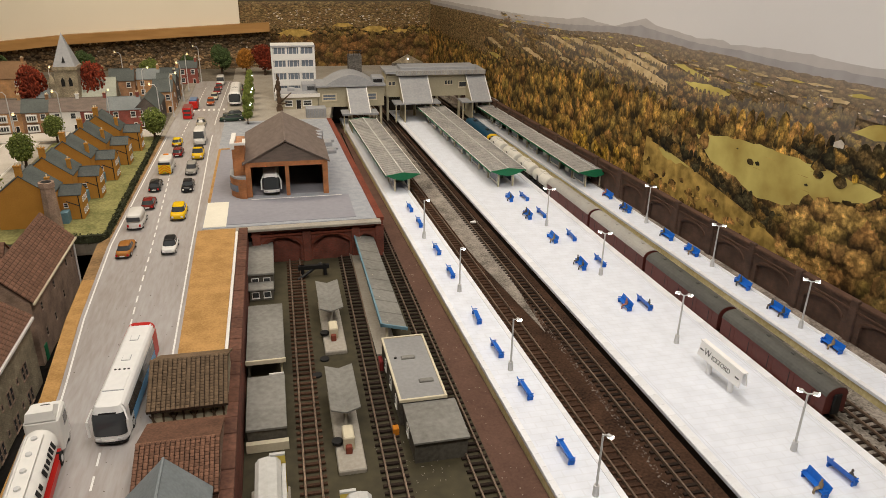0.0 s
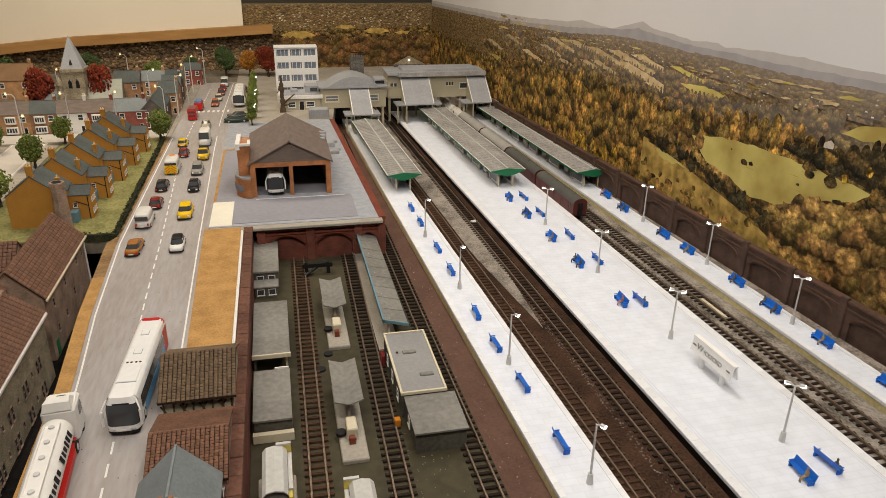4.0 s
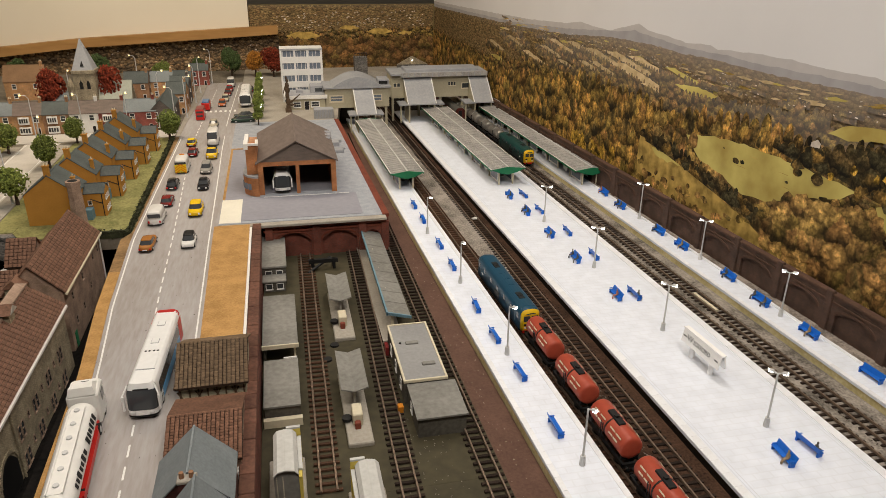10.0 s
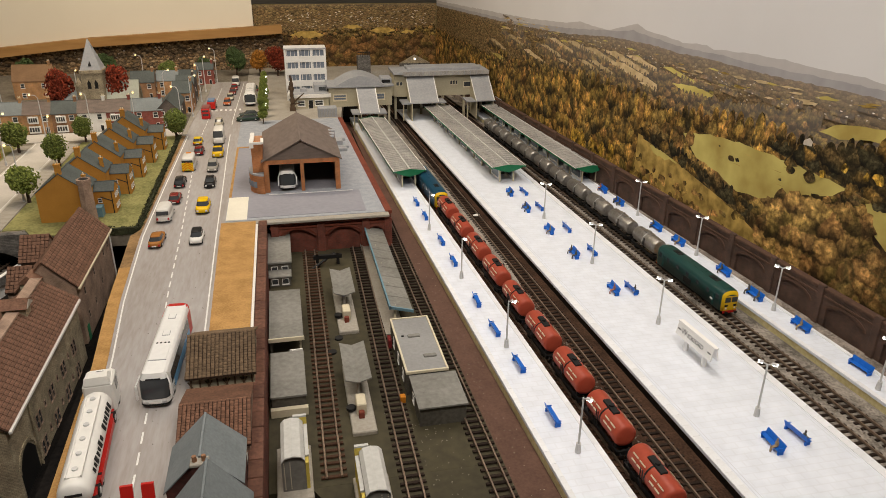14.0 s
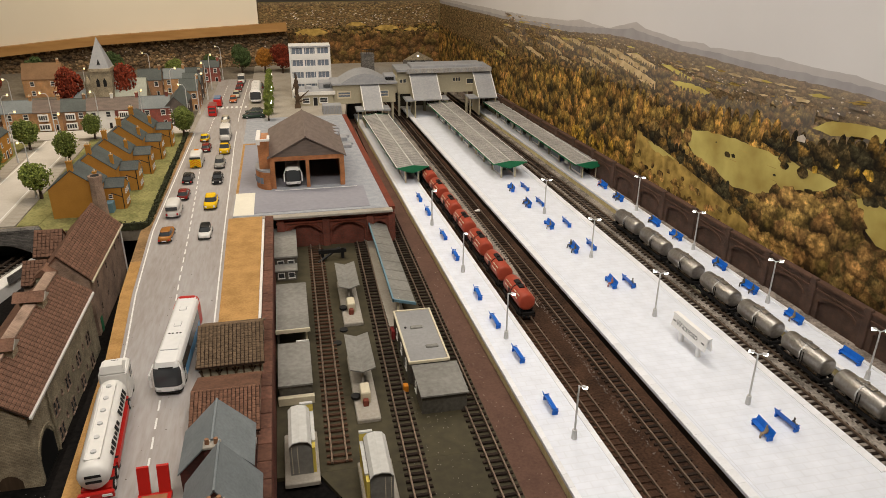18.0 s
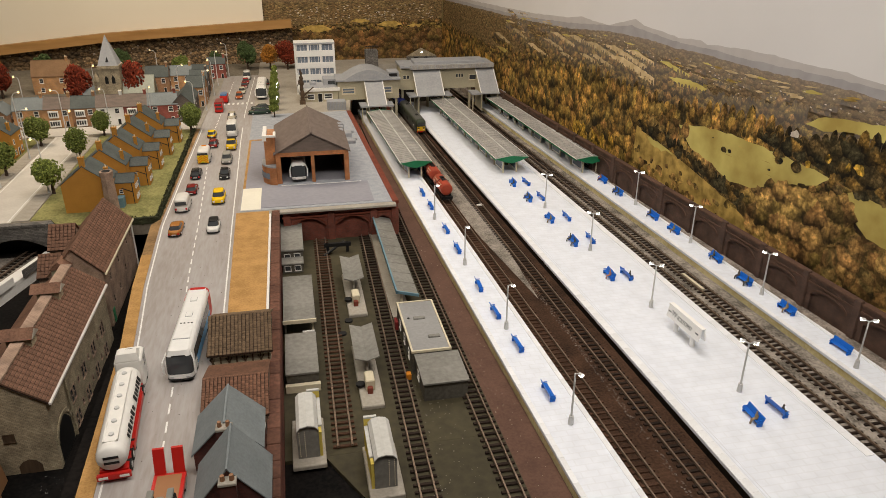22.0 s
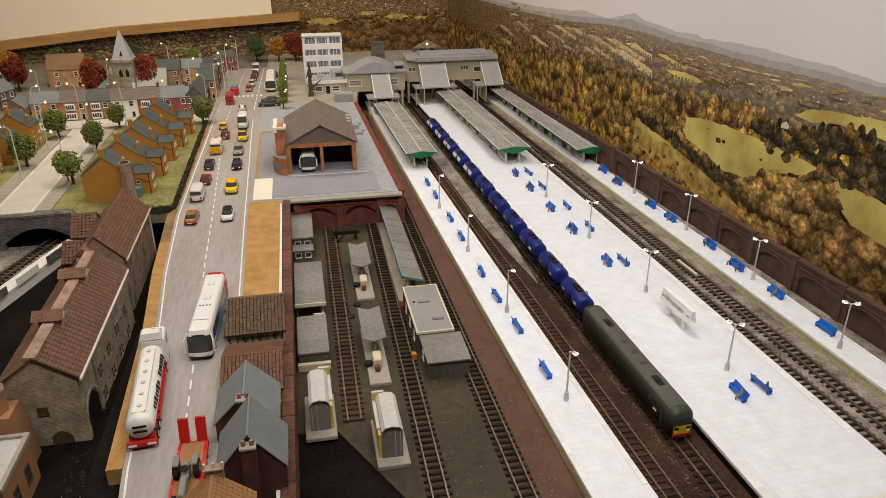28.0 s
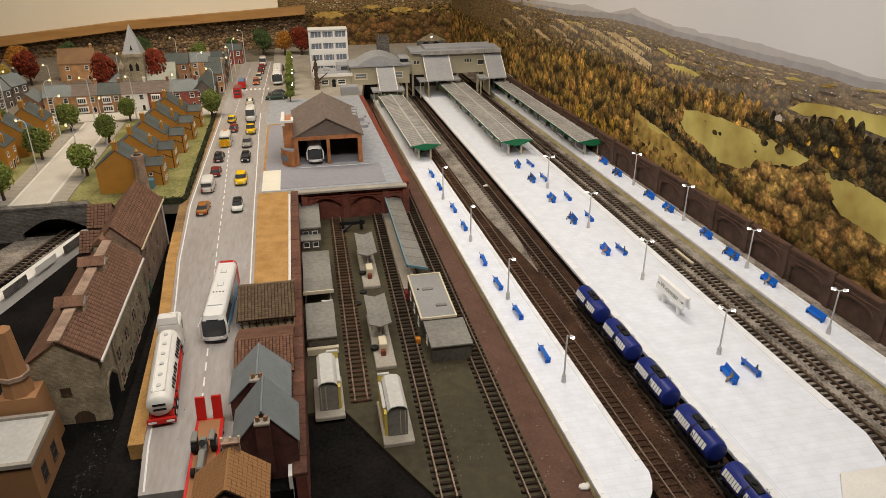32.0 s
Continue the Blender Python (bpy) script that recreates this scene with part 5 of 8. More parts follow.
def canopy(x0, y0, x1, y1, w, zc, gables, boards):
    """A ribbed canopy on posts from (x0, y0) to (x1, y1), its middle line; w: half its width."""
    L = math.hypot(x1 - x0, y1 - y0)
    t = thing("platform_canopy", x0, y0, 0, math.degrees(math.atan2(x0 - x1, y1 - y0)), label="grey ribbed platform canopy with green fascia and white posts", category="canopy", group="platform canopies")
    n = 12
    for k in range(n):
        ya, yb = L * k / n, L * (k + 1) / n - 0.6
        part("roof_panel", Form().add([(-w, ya, zc), (0, ya, zc + 5), (w, ya, zc), (-w, yb, zc), (0, yb, zc + 5), (w, yb, zc), (-w, ya, zc - 2), (w, ya, zc - 2), (-w, yb, zc - 2), (w, yb, zc - 2)],
                                      [(0, 1, 4, 3), (1, 2, 5, 4), (0, 6, 7, 2, 1), (3, 4, 5, 9, 8), (6, 8, 9, 7), (0, 3, 8, 6), (2, 7, 9, 5)]), M["canopy"], t)
        for s in (-1, 1):
            for j in range(3):
                q = ya + (yb - ya) * (j + 0.5) / 3
                part("roof_rib", Form().add([(s * w, q - 0.5, zc), (s * w, q + 0.5, zc), (0, q + 0.5, zc + 5), (0, q - 0.5, zc + 5), (s * w, q - 0.5, zc + 1), (s * w, q + 0.5, zc + 1), (0, q + 0.5, zc + 6), (0, q - 0.5, zc + 6)], [(4, 5, 6, 7), (0, 1, 5, 4), (1, 2, 6, 5), (3, 0, 4, 7)] if s > 0 else [(7, 6, 5, 4), (4, 5, 1, 0), (5, 6, 2, 1), (7, 4, 0, 3)]), M["canopy"], t)
    part("ridge_cap", Form().box(-2, 2, -1, L, zc + 5, zc + 6.6), M["pale_roof"], t)
    for s in (-1, 1):
        part("side_fascia", Form().box(min(s * w, s * (w + 1.5)), max(s * w, s * (w + 1.5)), -1, L, zc - 4.5, zc + 0.5), M["green"], t)
        part("side_trim", Form().box(min(s * w, s * (w + 2)), max(s * w, s * (w + 2)), -1.5, L, zc + 0.5, zc + 1.8), M["white"], t)
    for y in (-2, L):
        f = Form().add([(-w - 1.5, y, zc), (0, y, zc + 6), (w + 1.5, y, zc), (w * 0.5, y, zc - 10), (0, y, zc - 15), (-w * 0.5, y, zc - 10)] + [(-w - 1.5, y + 2, zc), (0, y + 2, zc + 6), (w + 1.5, y + 2, zc), (w * 0.5, y + 2, zc - 10), (0, y + 2, zc - 15), (-w * 0.5, y + 2, zc - 10)],
                       [(5, 4, 3, 2, 1, 0), (6, 7, 8, 9, 10, 11)] + [(i, (i + 1) % 6, 6 + (i + 1) % 6, 6 + i) for i in range(6)])
        part("end_fascia", f, M["green"], t)
    y = 14
    while y < L - 10:
        for s in (-0.42, 0.42):
            part("post", Form().box(s * w - 1.8, s * w + 1.8, y - 1.8, y + 1.8, 0, zc), M["cream_card"], t)
        part("beam", Form().box(-w * 0.9, w * 0.9, y - 1.2, y + 1.2, zc - 6, zc - 2), M["green"], t)
        y += 78
    for k in range(boards):
        y = 22 + k * 150
        for s in (-0.42, 0.42):
            pl = part("waiting_shelter", Form().box(s * w - 0.8, s * w + 0.8, y, y + 60, 4, 8).box(s * w - 0.8, s * w + 0.8, y, y + 60, zc - 12, zc - 8).box(s * w - 0.8, s * w + 0.8, y, y + 3, 8, zc - 12).box(s * w - 0.8, s * w + 0.8, y + 57, y + 60, 8, zc - 12), M["white"], t, "white framed glass screen")
            part("screen_glass", Form().box(s * w - 0.3, s * w + 0.3, y + 3, y + 57, 8, zc - 12), M["glass_blue"], pl)
        part("poster_board", Form().box(-w * 0.42 - 1.6, -w * 0.42 - 0.9, y + 84, y + 110, 10, zc - 10), M["white"], t)
        part("shelter_back", Form().box(-w * 0.4, w * 0.4, y + 59, y + 61, 0, zc - 6), M["shed_wall"], t)


station_hall()
concourse()
covered_stair(-58, 32, 1800, 1690, 122, 58)
covered_stair(150, 50, 1900, 1800, 138, 62, 30)
covered_stair(372, 34, 1900, 1800, 138, 62, 34)
canopy(-30, 1080, -54, 1680, 42, 46, 1, 4)
canopy(236, 1070, 200, 1830, 46, 46, 1, 5)
canopy(456, 1030, 412, 1830, 48, 44, 1, 5)


def tunnel_portal():
    t = thing("engine_shed_front", 252, 2560, 0, label="dark stone building front with two arched openings behind the station", category="shed")
    f = Form()
    arch_wall(f, -68, 70, 30, 80, 0, 10, [(-44, -8, 30, 66, 12), (4, 40, 30, 66, 12)])
    part("front_wall", f, M["stone_dark"], t)
    part("gable", Form().add([(-68, 0, 80), (70, 0, 80), (0, 0, 116), (-68, 10, 80), (70, 10, 80), (0, 10, 116)], [(0, 1, 2), (5, 4, 3), (1, 4, 5, 2), (2, 5, 3, 0), (0, 3, 4, 1)]), M["stone"], t)
    part("dark_inside", Form().box(-60, 60, 12, 16, 30, 78), M["black"], t)
    part("lamp", Form().ball(0, -2, 98, 3, 2, 3), M["lamp_glow"], t)


tunnel_portal()


# ---- warehouse, low line and bridge ----
def warehouse():
    t = thing("stone_warehouse", -725, 72, -22, label="long grey-brown stone warehouse with a brown tiled roof", category="warehouse")
    W, L, H, R = 96, 330, 108, 34
    gable_block(t, W, L, H, R, M["stone"], M["tile"], "y", 5, 0, 0, L / 2, 2, tiles=(13, 30), gap=0.9)
    for k in range(4):
        for sill in (2, 42):
            window(t, W / 2, 90 + k * 60, sill, 9, 21, "+x", M["stone_pink"], M["glass"], 1)
            window(t, W / 2, 102 + k * 60, sill, 9, 21, "+x", M["stone_pink"], M["glass"], 1)
    for k in range(3):
        window(t, W / 2, 126 + k * 60, 52, 6, 9, "+x", M["stone_pink"], M["glass"], 0)
        window(t, W / 2, 126 + k * 60, 14, 6, 9, "+x", M["stone_pink"], M["glass"], 0)
    window(t, -4, 0, 52, 14, 12, "-y", M["timber"], M["timber"], 0)
    pts = [(W / 2 + 0.4, 10 + 56 * i / 10, 34 + 22 * math.sin(math.pi * i / 10)) for i in range(11)]
    part("cart_arch", Form().add([(W / 2 + 0.4, 10, 0), (W / 2 + 0.4, 66, 0)] + pts[::-1], [tuple(range(13))]), M["black"], t, "dark cart entrance")
    for i in range(10):
        a0, a1 = math.pi * i / 10, math.pi * (i + 1) / 10 - 0.03
        p = [(38 - (28 + e) * math.cos(a), 34 + (22 + e) * math.sin(a)) for a, e in ((a0, 0), (a1, 0), (a1, 5), (a0, 5))]
        part("arch_stone", Form().add([(W / 2 + 1.4, y, z) for y, z in p] + [(W / 2 - 1, y, z) for y, z in p], [(3, 2, 1, 0), (0, 1, 5, 4), (1, 2, 6, 5), (2, 3, 7, 6), (3, 0, 4, 7)]), M["stone"], t)
    part("small_arch", Form().add([(-2, -0.4, 0), (26, -0.4, 0), (26, -0.4, 12), (20, -0.4, 19), (12, -0.4, 22), (4, -0.4, 19), (-2, -0.4, 12)], [tuple(range(7))]), M["timber"], t)
    part("drain_pipe", Form().tube((W / 2 + 2, 72, 0), (W / 2 + 2, 72, H), 1.4), M["stone"], t)
    part("gutter", Form().box(W / 2 + 5, W / 2 + 8, -3, L, H - 5, H - 1.5), M["white"], t, "white painted gutter")
    part("ridge_walk", Form().add([(-9, -3, H + R + 1), (7, -3, H + R + 1), (7, L + 3, H + R + 1), (-9, L + 3, H + R + 1), (-9, -3, H + R + 5), (7, -3, H + R + 4), (7, L + 3, H + R + 4), (-9, L + 3, H + R + 5)], [(4, 5, 6, 7), (0, 1, 5, 4), (1, 2, 6, 5), (2, 3, 7, 6), (3, 0, 4, 7)]), M["stone_pink"], t, "brown board along the ridge")
    for y in (100, 236):
        d = part("roof_dormer", Form().box(-16, 15, y - 10, y + 10, H + 16, H + 44), M["stone"], t)
        part("dormer_roof", Form().add([(-24, y - 15, H + 42), (18, y - 15, H + 42), (18, y, H + 53), (-24, y, H + 53), (18, y + 15, H + 42), (-24, y + 15, H + 42)], [(0, 1, 2, 3), (3, 2, 4, 5), (0, 3, 5), (1, 4, 2)]), M["tile"], d)
        part("dormer_board", Form().add([(19, y - 13, H + 42), (19, y, H + 51), (19, y + 13, H + 42), (16, y - 13, H + 42), (16, y, H + 51), (16, y + 13, H + 42)], [(0, 2, 1), (0, 1, 4, 3), (1, 2, 5, 4)]), M["concrete"], d, "pale gable board")


def malthouse():
    t = thing("stone_mill", -729, 448, -22, label="pinkish stone mill with cross gables and brown tiled roofs", category="mill")
    gable_block(t, 86, 252, 108, 44, M["stone_pink"], M["tile"], "y", 4, 0, 0, 126, 2, tiles=(10, 26), gap=0.7)
    gable_block(t, 44, 66, 98, 34, M["stone_pink"], M["tile"], "x", 4, 0, -60, 176, 2, tiles=(8, 7), gap=0.7, wall_name="wing_wall")
    gable_block(t, 34, 60, 88, 28, M["stone_pink"], M["tile"], "x", 4, 0, -58, 74, 2, tiles=(7, 6), gap=0.7, wall_name="wing_wall")
    g = part("lucam", Form().box(-30, -4, -20, 4, 100, 128), M["cream_wall"], t, "cream boarded hoist housing")
    for i in range(3):
        part("lucam_pane", Form().box(-25 + i * 7, -20 + i * 7, -20.6, -20, 112, 120), M["glass"], g)
    part("lucam_roof", Form().add([(-33, -23, 128), (-1, -23, 128), (-17, -23, 142), (-33, 6, 128), (-1, 6, 128), (-17, 6, 142)], [(0, 1, 2), (1, 4, 5, 2), (0, 2, 5, 3)]), M["tile"], g)
    for y, z in ((40, 30), (90, 30), (40, 74), (150, 40), (190, 78), (228, 78), (110, 76)):
        window(t, 43, y, z, 9, 14, "+x", M["stone_pink"], M["glass"], 1)
    part("drain_pipe", Form().tube((45, 246, 0), (45, 246, 106), 1.6), M["white"], t, "white drain pipe")
    part("green_door", Form().box(42.6, 44, 14, 26, 0, 26), M["green"], t)
    part("gutter", Form().box(47, 50, -3, 255, 103, 106), M["cream_card"], t)


def tall_chimney():
    t = solid("brick_chimney", Form().tube((0, 0, 0), (0, 0, 92), 15, 12, 8).tube((0, 0, 88), (0, 0, 98), 14, 14, 8), M["stone_pink"], "octagonal brown brick factory chimney", "chimney")
    t.matrix_basis = at(-738, 796, ROAD - 2)
    pot = part("flue", Form().tube((0, 0, 98), (0, 0, 98.6), 9, 9, 12), M["black"], t)


def stone_bridge():
    t = thing("bridge_town", -935, 772, -22, label="dark grey stone bridge with a wide arch over the low line", category="bridge", kind="structure")
    f = Form()
    arch_wall(f, -330, 118, 0, 76, 0, 12, [(-74, 74, 0, 18, 32)], n=14)
    part("arch_wall", f, M["stone_dark"], t)
    for i in range(17):
        a0, a1 = math.pi * i / 17, math.pi * (i + 1) / 17 - 0.02
        p = [(-(74 + e) * math.cos(a), 18 + (32 + e) * math.sin(a)) for a, e in ((a0, 0), (a1, 0), (a1, 7), (a0, 7))]
        part("voussoir", Form().add([(x, -1.5, z) for x, z in p] + [(x, 0, z) for x, z in p], [(3, 2, 1, 0), (4, 5, 6, 7), (1, 5, 4, 0), (2, 6, 5, 1), (3, 7, 6, 2), (0, 4, 7, 3)]), M["stone_dark"], t)
    for i in range(18):
        part("parapet_stone", Form().rbox(-330 + i * 25, -330 + i * 25 + 24.4, -2.5, 14, 76, 82, 1), M["stone_dark"], t)
    part("tunnel_dark", Form().box(-110, 90, 60, 66, 0, 70), M["black"], t)


warehouse()
malthouse()
tall_chimney()
stone_bridge()
low = railway_track(lambda y: 0, -260, 330, M["sleeper"], "low-level track running under the stone bridge", near=-999, z=0)
low.matrix_basis = pose(-985 * U, 600 * U, -19 * U, 0, 0, -17)
lb = solid("trackbed_low", Form().prism([(-1250, 250), (-1120, 250), (-890, 790), (-1020, 790)], -22, -19.5), M["ballast"], "brown-grey ballast of the low line", "trackbed", "structure")
lp = thing("platform_low", 0, 0, 0, label="narrow white platform of the low line", category="platform", kind="structure")
part("platform_slab", Form().prism([(-1040, 250), (-1005, 250), (-848, 760), (-878, 760)], -22, 2), M["white"], lp)
for k in range(5):
    q = 0.1 + k * 0.18
    x, y = -1010 + 160 * q, 250 + 510 * q
    m = Matrix.Translation((x, y, 2)) @ Matrix.Rotation(math.radians(-17), 4, "Z")
    part("platform_screen", Form().box(6, 8, -34, 34, 0, 16, m), M["white"] if k % 2 else M["stone_dark"], lp)
lw = solid("platform_low_far", Form().prism([(-1300, 430), (-1160, 430), (-1045, 640), (-1080, 690), (-1300, 690)], -22, 4), M["white"], "pale platform across the low line", "platform", "structure")


# ---- brown brick works in the foreground ----
def brick_works():
    t = thing("brick_works", -760, -22, -22, label="brown brick works with a pale flat roof and a tapering stack", category="works")
    part("wall", Form().box(-70, 34, -70, 30, 0, 66), paint("brown_works_brick", (0.36, 0.19, 0.09), 0.85), t)
    part("parapet", Form().box(-72, 36, -72, -66, 66, 72).box(-72, 36, 26, 32, 66, 72).box(30, 36, -66, 26, 66, 72), M["concrete"], t)
    part("roof", Form().box(-66, 30, -66, 26, 66, 68), M["pale_roof"], t)
    for y in (-40, 0):
        window(t, 34, y, 18, 16, 26, "+x", M["timber"], M["glass"], 1)
    part("stack_base", Form().box(-40, 20, 32, 84, 0, 92, taper=6), paint("brown_works_brick", (0.36, 0.19, 0.09), 0.85), t)
    part("chimney_shaft", Form().tube((-12, 58, 92), (-12, 58, 190), 20, 13, 8), paint("brown_works_brick", (0.36, 0.19, 0.09), 0.85), t)
    part("stack_ring", Form().tube((-12, 58, 118), (-12, 58, 124), 21, 21, 8), M["stone_pink"], t)


brick_works()


# ---- houses in the foreground beside the road ----
def timber_house():
    t = thing("half_timbered_house", -443, 205, 0, label="half-timbered house with a mossy brown tiled roof", category="house")
    gable_block(t, 82, 112, 82, 27, M["cream_wall"], M["tile_grey"], "x", 6, 0, 0, 0, 2.2, tiles=(17, 17), gap=0.7)
    for i in range(8):
        part("timber_post", Form().box(-40 + i * 11, -38 + i * 11, -58, -56.2, 54, 80), M["timber"], t)
    part("timber_beam", Form().box(-41, 41, -58.2, -56.3, 52, 55).box(-41, 41, -58.2, -56.3, 77, 80), M["timber"], t)
    for i in range(7):
        m = Matrix.Translation((-33 + i * 11, -57, 56)) @ Matrix.Rotation(0.5 if i % 2 else -0.5, 4, "Y")
        part("timber_brace", Form().box(-0.8, 0.8, -0.8, 0.4, 0, 20, m), M["timber"], t)
    part("porch_roof", Form().add([(-50, -40, 68), (-42, -40, 80), (-42, 20, 80), (-50, 20, 68), (-50, -40, 66), (-42, -40, 78), (-42, 20, 78), (-50, 20, 66)], [(0, 1, 2, 3), (7, 6, 5, 4), (0, 4, 5, 1), (3, 2, 6, 7), (0, 3, 7, 4)]), M["tile_grey"], t)


def tiled_house():
    t = thing("tiled_cottage", -444, 70, 0, label="cottage with a red-brown tiled roof beside the road", category="house")
    gable_block(t, 80, 122, 72, 20, M["stone_pink"], M["tile_warm"], "x", 3, 0, 0, 0, 2.2, tiles=(17, 17), gap=0.7)


def slate_house(x, y, brick, label, rise):
    t = thing("slate_roofed_house", x, y, 0, label=label, category="house", group="slate houses by the wall")
    gable_block(t, 74, 70, 96, rise, brick, M["slate"], "y", 2.5, 0, 0, 0, 1.8)
    c = part("chimney", Form().box(-8, 8, -46, -35.2, 60, 131), brick, t)
    part("chimney_cap", Form().rbox(-9, 9, -47, -34.2, 131, 134, 0.8), M["concrete"], c, "worn pale chimney cap")
    for px in (-4.5, 4.5):
        part("chimney_pot", Form().tube((px, -40.5, 134), (px, -40.5, 140), 2.6, 2.2, 10), paint("clay_pot", (0.30, 0.16, 0.09), 0.8), c)


timber_house()
tiled_house()
DARK_BRICK = brick_mat("dark_red_brick", (0.12, 0.034, 0.025), (0.085, 0.026, 0.02), (0.06, 0.035, 0.03), 0.0035, 0.0013)
slate_house(-444, -47, DARK_BRICK, "dark red brick house with blue-grey slates", 38)
slate_house(-435, -134, DARK_BRICK, "dark red brick house with slates and two chimney pots", 46)
to = thing("orange_roofed_house", -468, -246, 0, label="house with an orange-brown patterned tiled roof", category="house")
gable_block(to, 72, 62, 103, 30, M["stone_pink"], paint("orange_brown_tile", (0.30, 0.155, 0.065), 0.8), "y", 4, 0, 0, 0, 2, tiles=(9, 12, 2))
chimney(to, 2, 34, 80, 142, 18, 8, M["stone_pink"], 3)


# ---- ochre terrace beside the green ----
def ochre_house(x, y, wing=True, rz=0.0, group="ochre terrace"):
    t = thing("ochre_house", x, y, ROAD - 0.5, rz, label="ochre brick house with a dark slate roof" + (" and a rear wing" if wing else ""), category="house", group=group)
    gable_block(t, 98, 76, 64, 38, M["ochre"], M["slate_dark"], "y", 2, 0, 0, 38, 1.6)
    chimney(t, 0, 6, 96, 122, 10, 10, M["ochre"], 2)
    chimney(t, 40, 24, 70, 92, 7, 7, M["ochre"], 1)
    if wing:
        gable_block(t, 40, 44, 50, 14, M["ochre"], M["slate_dark"], "x", 1.5, 0, 69.2, 58, 1.6, wall_name="wing_wall")
        for z in (10, 34):
            for yy in (46, 58, 70):
                window(t, 89.2, yy, z, 6, 9, "+x")
        part("drain_pipe", Form().tube((84, 35.4, 0), (84, 35.4, 50), 0.9, 0.9, 6).tube((84, 35.4, 28), (62, 35.4, 38), 0.9, 0.9, 6), M["black"], t)
        part("lean_to", Form().box(52, 66, 14, 36, 0, 22), M["teal"], t)
        window(t, 60, 36, 26, 8, 9)
    else:
        for z in (8, 36):
            for yy in (14, 62):
                window(t, 49, yy, z, 9, 13, "+x")
        door(t, 49, 38, 0, 10, 20, M["black"], "+x")
    return t


o0 = ochre_house(-789, 818)
for k in range(1, 5):
    copy_thing(o0, at(-789 + 9 * k, 818 + 123 * k, ROAD - 0.5))
# matching houses across the side street
o1 = ochre_house(-1148, 1030, False, group="ochre houses across the street")
for x, y in ((-1140, 1150), (-1122, 1268), (-1158, 905)):
    copy_thing(o1, at(x, y, ROAD - 0.5))


# ---- town terrace, church, other houses ----
def town_house(x, y, w, d, h, rh, wall, roof, rz=0.0, label="", shop=False, storeys=2, axis="x", group="town houses", wins=True, name="terraced_house"):
    t = thing(name, x, y, ROAD - 2, rz, label=label, category="house", group=group)
    gable_block(t, w, d, h, rh, wall, roof, axis, 2, 0, 0, 0, 1.6)
    if wins:
        for s in range(storeys):
            for k in (-0.26, 0.26):
                if s == 0 and k > 0:
                    door(t, w * 0.3, -d / 2, 0, 8, 19, M["black"])
                else:
                    window(t, k * w, -d / 2, 7 + s * h / storeys, 14, 17)
        if shop:
            for z, bw in ((4, 30), (32, 26)):
                o = part("bay_window", Form().rbox(-w * 0.14 - bw / 2, -w * 0.14 + bw / 2, -d / 2 - 8, -d / 2 - 0.2, z, z + 20, 0.8), M["white"], t, "white bay window")
                for i in range(4):
                    x = -w * 0.14 - bw / 2 + 2 + i * (bw - 3) / 4
                    part("bay_pane", Form().box(x, x + (bw - 9) / 4, -d / 2 - 8.5, -d / 2 - 7.9, z + 5, z + 17), M["glass"], o)
        part("door_step", Form().box(w * 0.3 - 6, w * 0.3 + 6, -d / 2 - 4, -d / 2 - 0.2, 0, 2.5), M["concrete"], t)
        if axis == "x":
            chimney(t, w * 0.42, 0, h + rh * 0.5, h + rh + 12, 8, 8, wall, 2)
        for s in range(storeys):
            window(t, w / 2, 0, 9 + s * h / storeys, 9, 12, "+x")
    return t


M["inn_roof"] = mat("tan_brown_roof", (0.27, 0.165, 0.09), (0.17, 0.10, 0.055), 0.8, scale=300)
BR = {"tan": brick_mat("tan_town_brick", (0.52, 0.28, 0.12), (0.42, 0.22, 0.095), (0.4, 0.28, 0.18), 0.0035, 0.0013),
      "brown": brick_mat("brown_town_brick", (0.34, 0.175, 0.085), (0.27, 0.14, 0.07), (0.28, 0.19, 0.13), 0.0035, 0.0013),
      "red": brick_mat("red_town_brick", (0.30, 0.075, 0.055), (0.24, 0.058, 0.045), (0.2, 0.1, 0.08), 0.0035, 0.0013),
      "grey": brick_mat("grey_town_brick", (0.15, 0.12, 0.11), (0.115, 0.095, 0.085), (0.1, 0.08, 0.07), 0.0035, 0.0013)}
row = [(-1128, 86, "tan", "slate", False), (-1046, 76, "tan", "roof_brown", True), (-972, 70, "brown", "slate_dark", True), (-897, 78, "white", "roof_brown", False), (-822, 70, "red", "roof_brown", True), (-742, 88, "red", "slate", False)]
for x, w, b, rf, shop in row:
    wall = M["white"] if b == "white" else BR[b]
    town_house(x, 1625, w, 66, 58, 30, wall, M[rf], 3, {"white": "white-fronted terraced house under dark slates", "red": "red brick terraced house with white windows", "tan": "tan brick terraced house with a slate roof", "brown": "brown brick terraced shop with a bay window", "grey": "grey terraced shop with a dark front"}[b], shop)
town_house(-1205, 1600, 60, 84, 52, 26, BR["brown"], M["slate"], 0, "brown brick end house with a slate roof", axis="y")
town_house(-682, 1680, 62, 170, 58, 30, BR["grey"], M["slate_dark"], 0, "long grey brick corner house with dark slates", axis="y")
for k, (x, y, b) in enumerate(((-662, 1850, "tan"), (-664, 1960, "grey"), (-666, 2070, "tan"))):
    town_house(x, y, 60, 100, 66, 30, BR[b], M["slate_dark"], 0, "brick house facing the main road", axis="x")
town_house(-632, 2310, 70, 40, 60, 22, BR["red"], M["slate_dark"], 0, "red-fronted shop at the road's end")
town_house(-822, 2080, 80, 60, 60, 34, BR["brown"], M["slate_dark"], 0, "brown brick house behind the terrace")
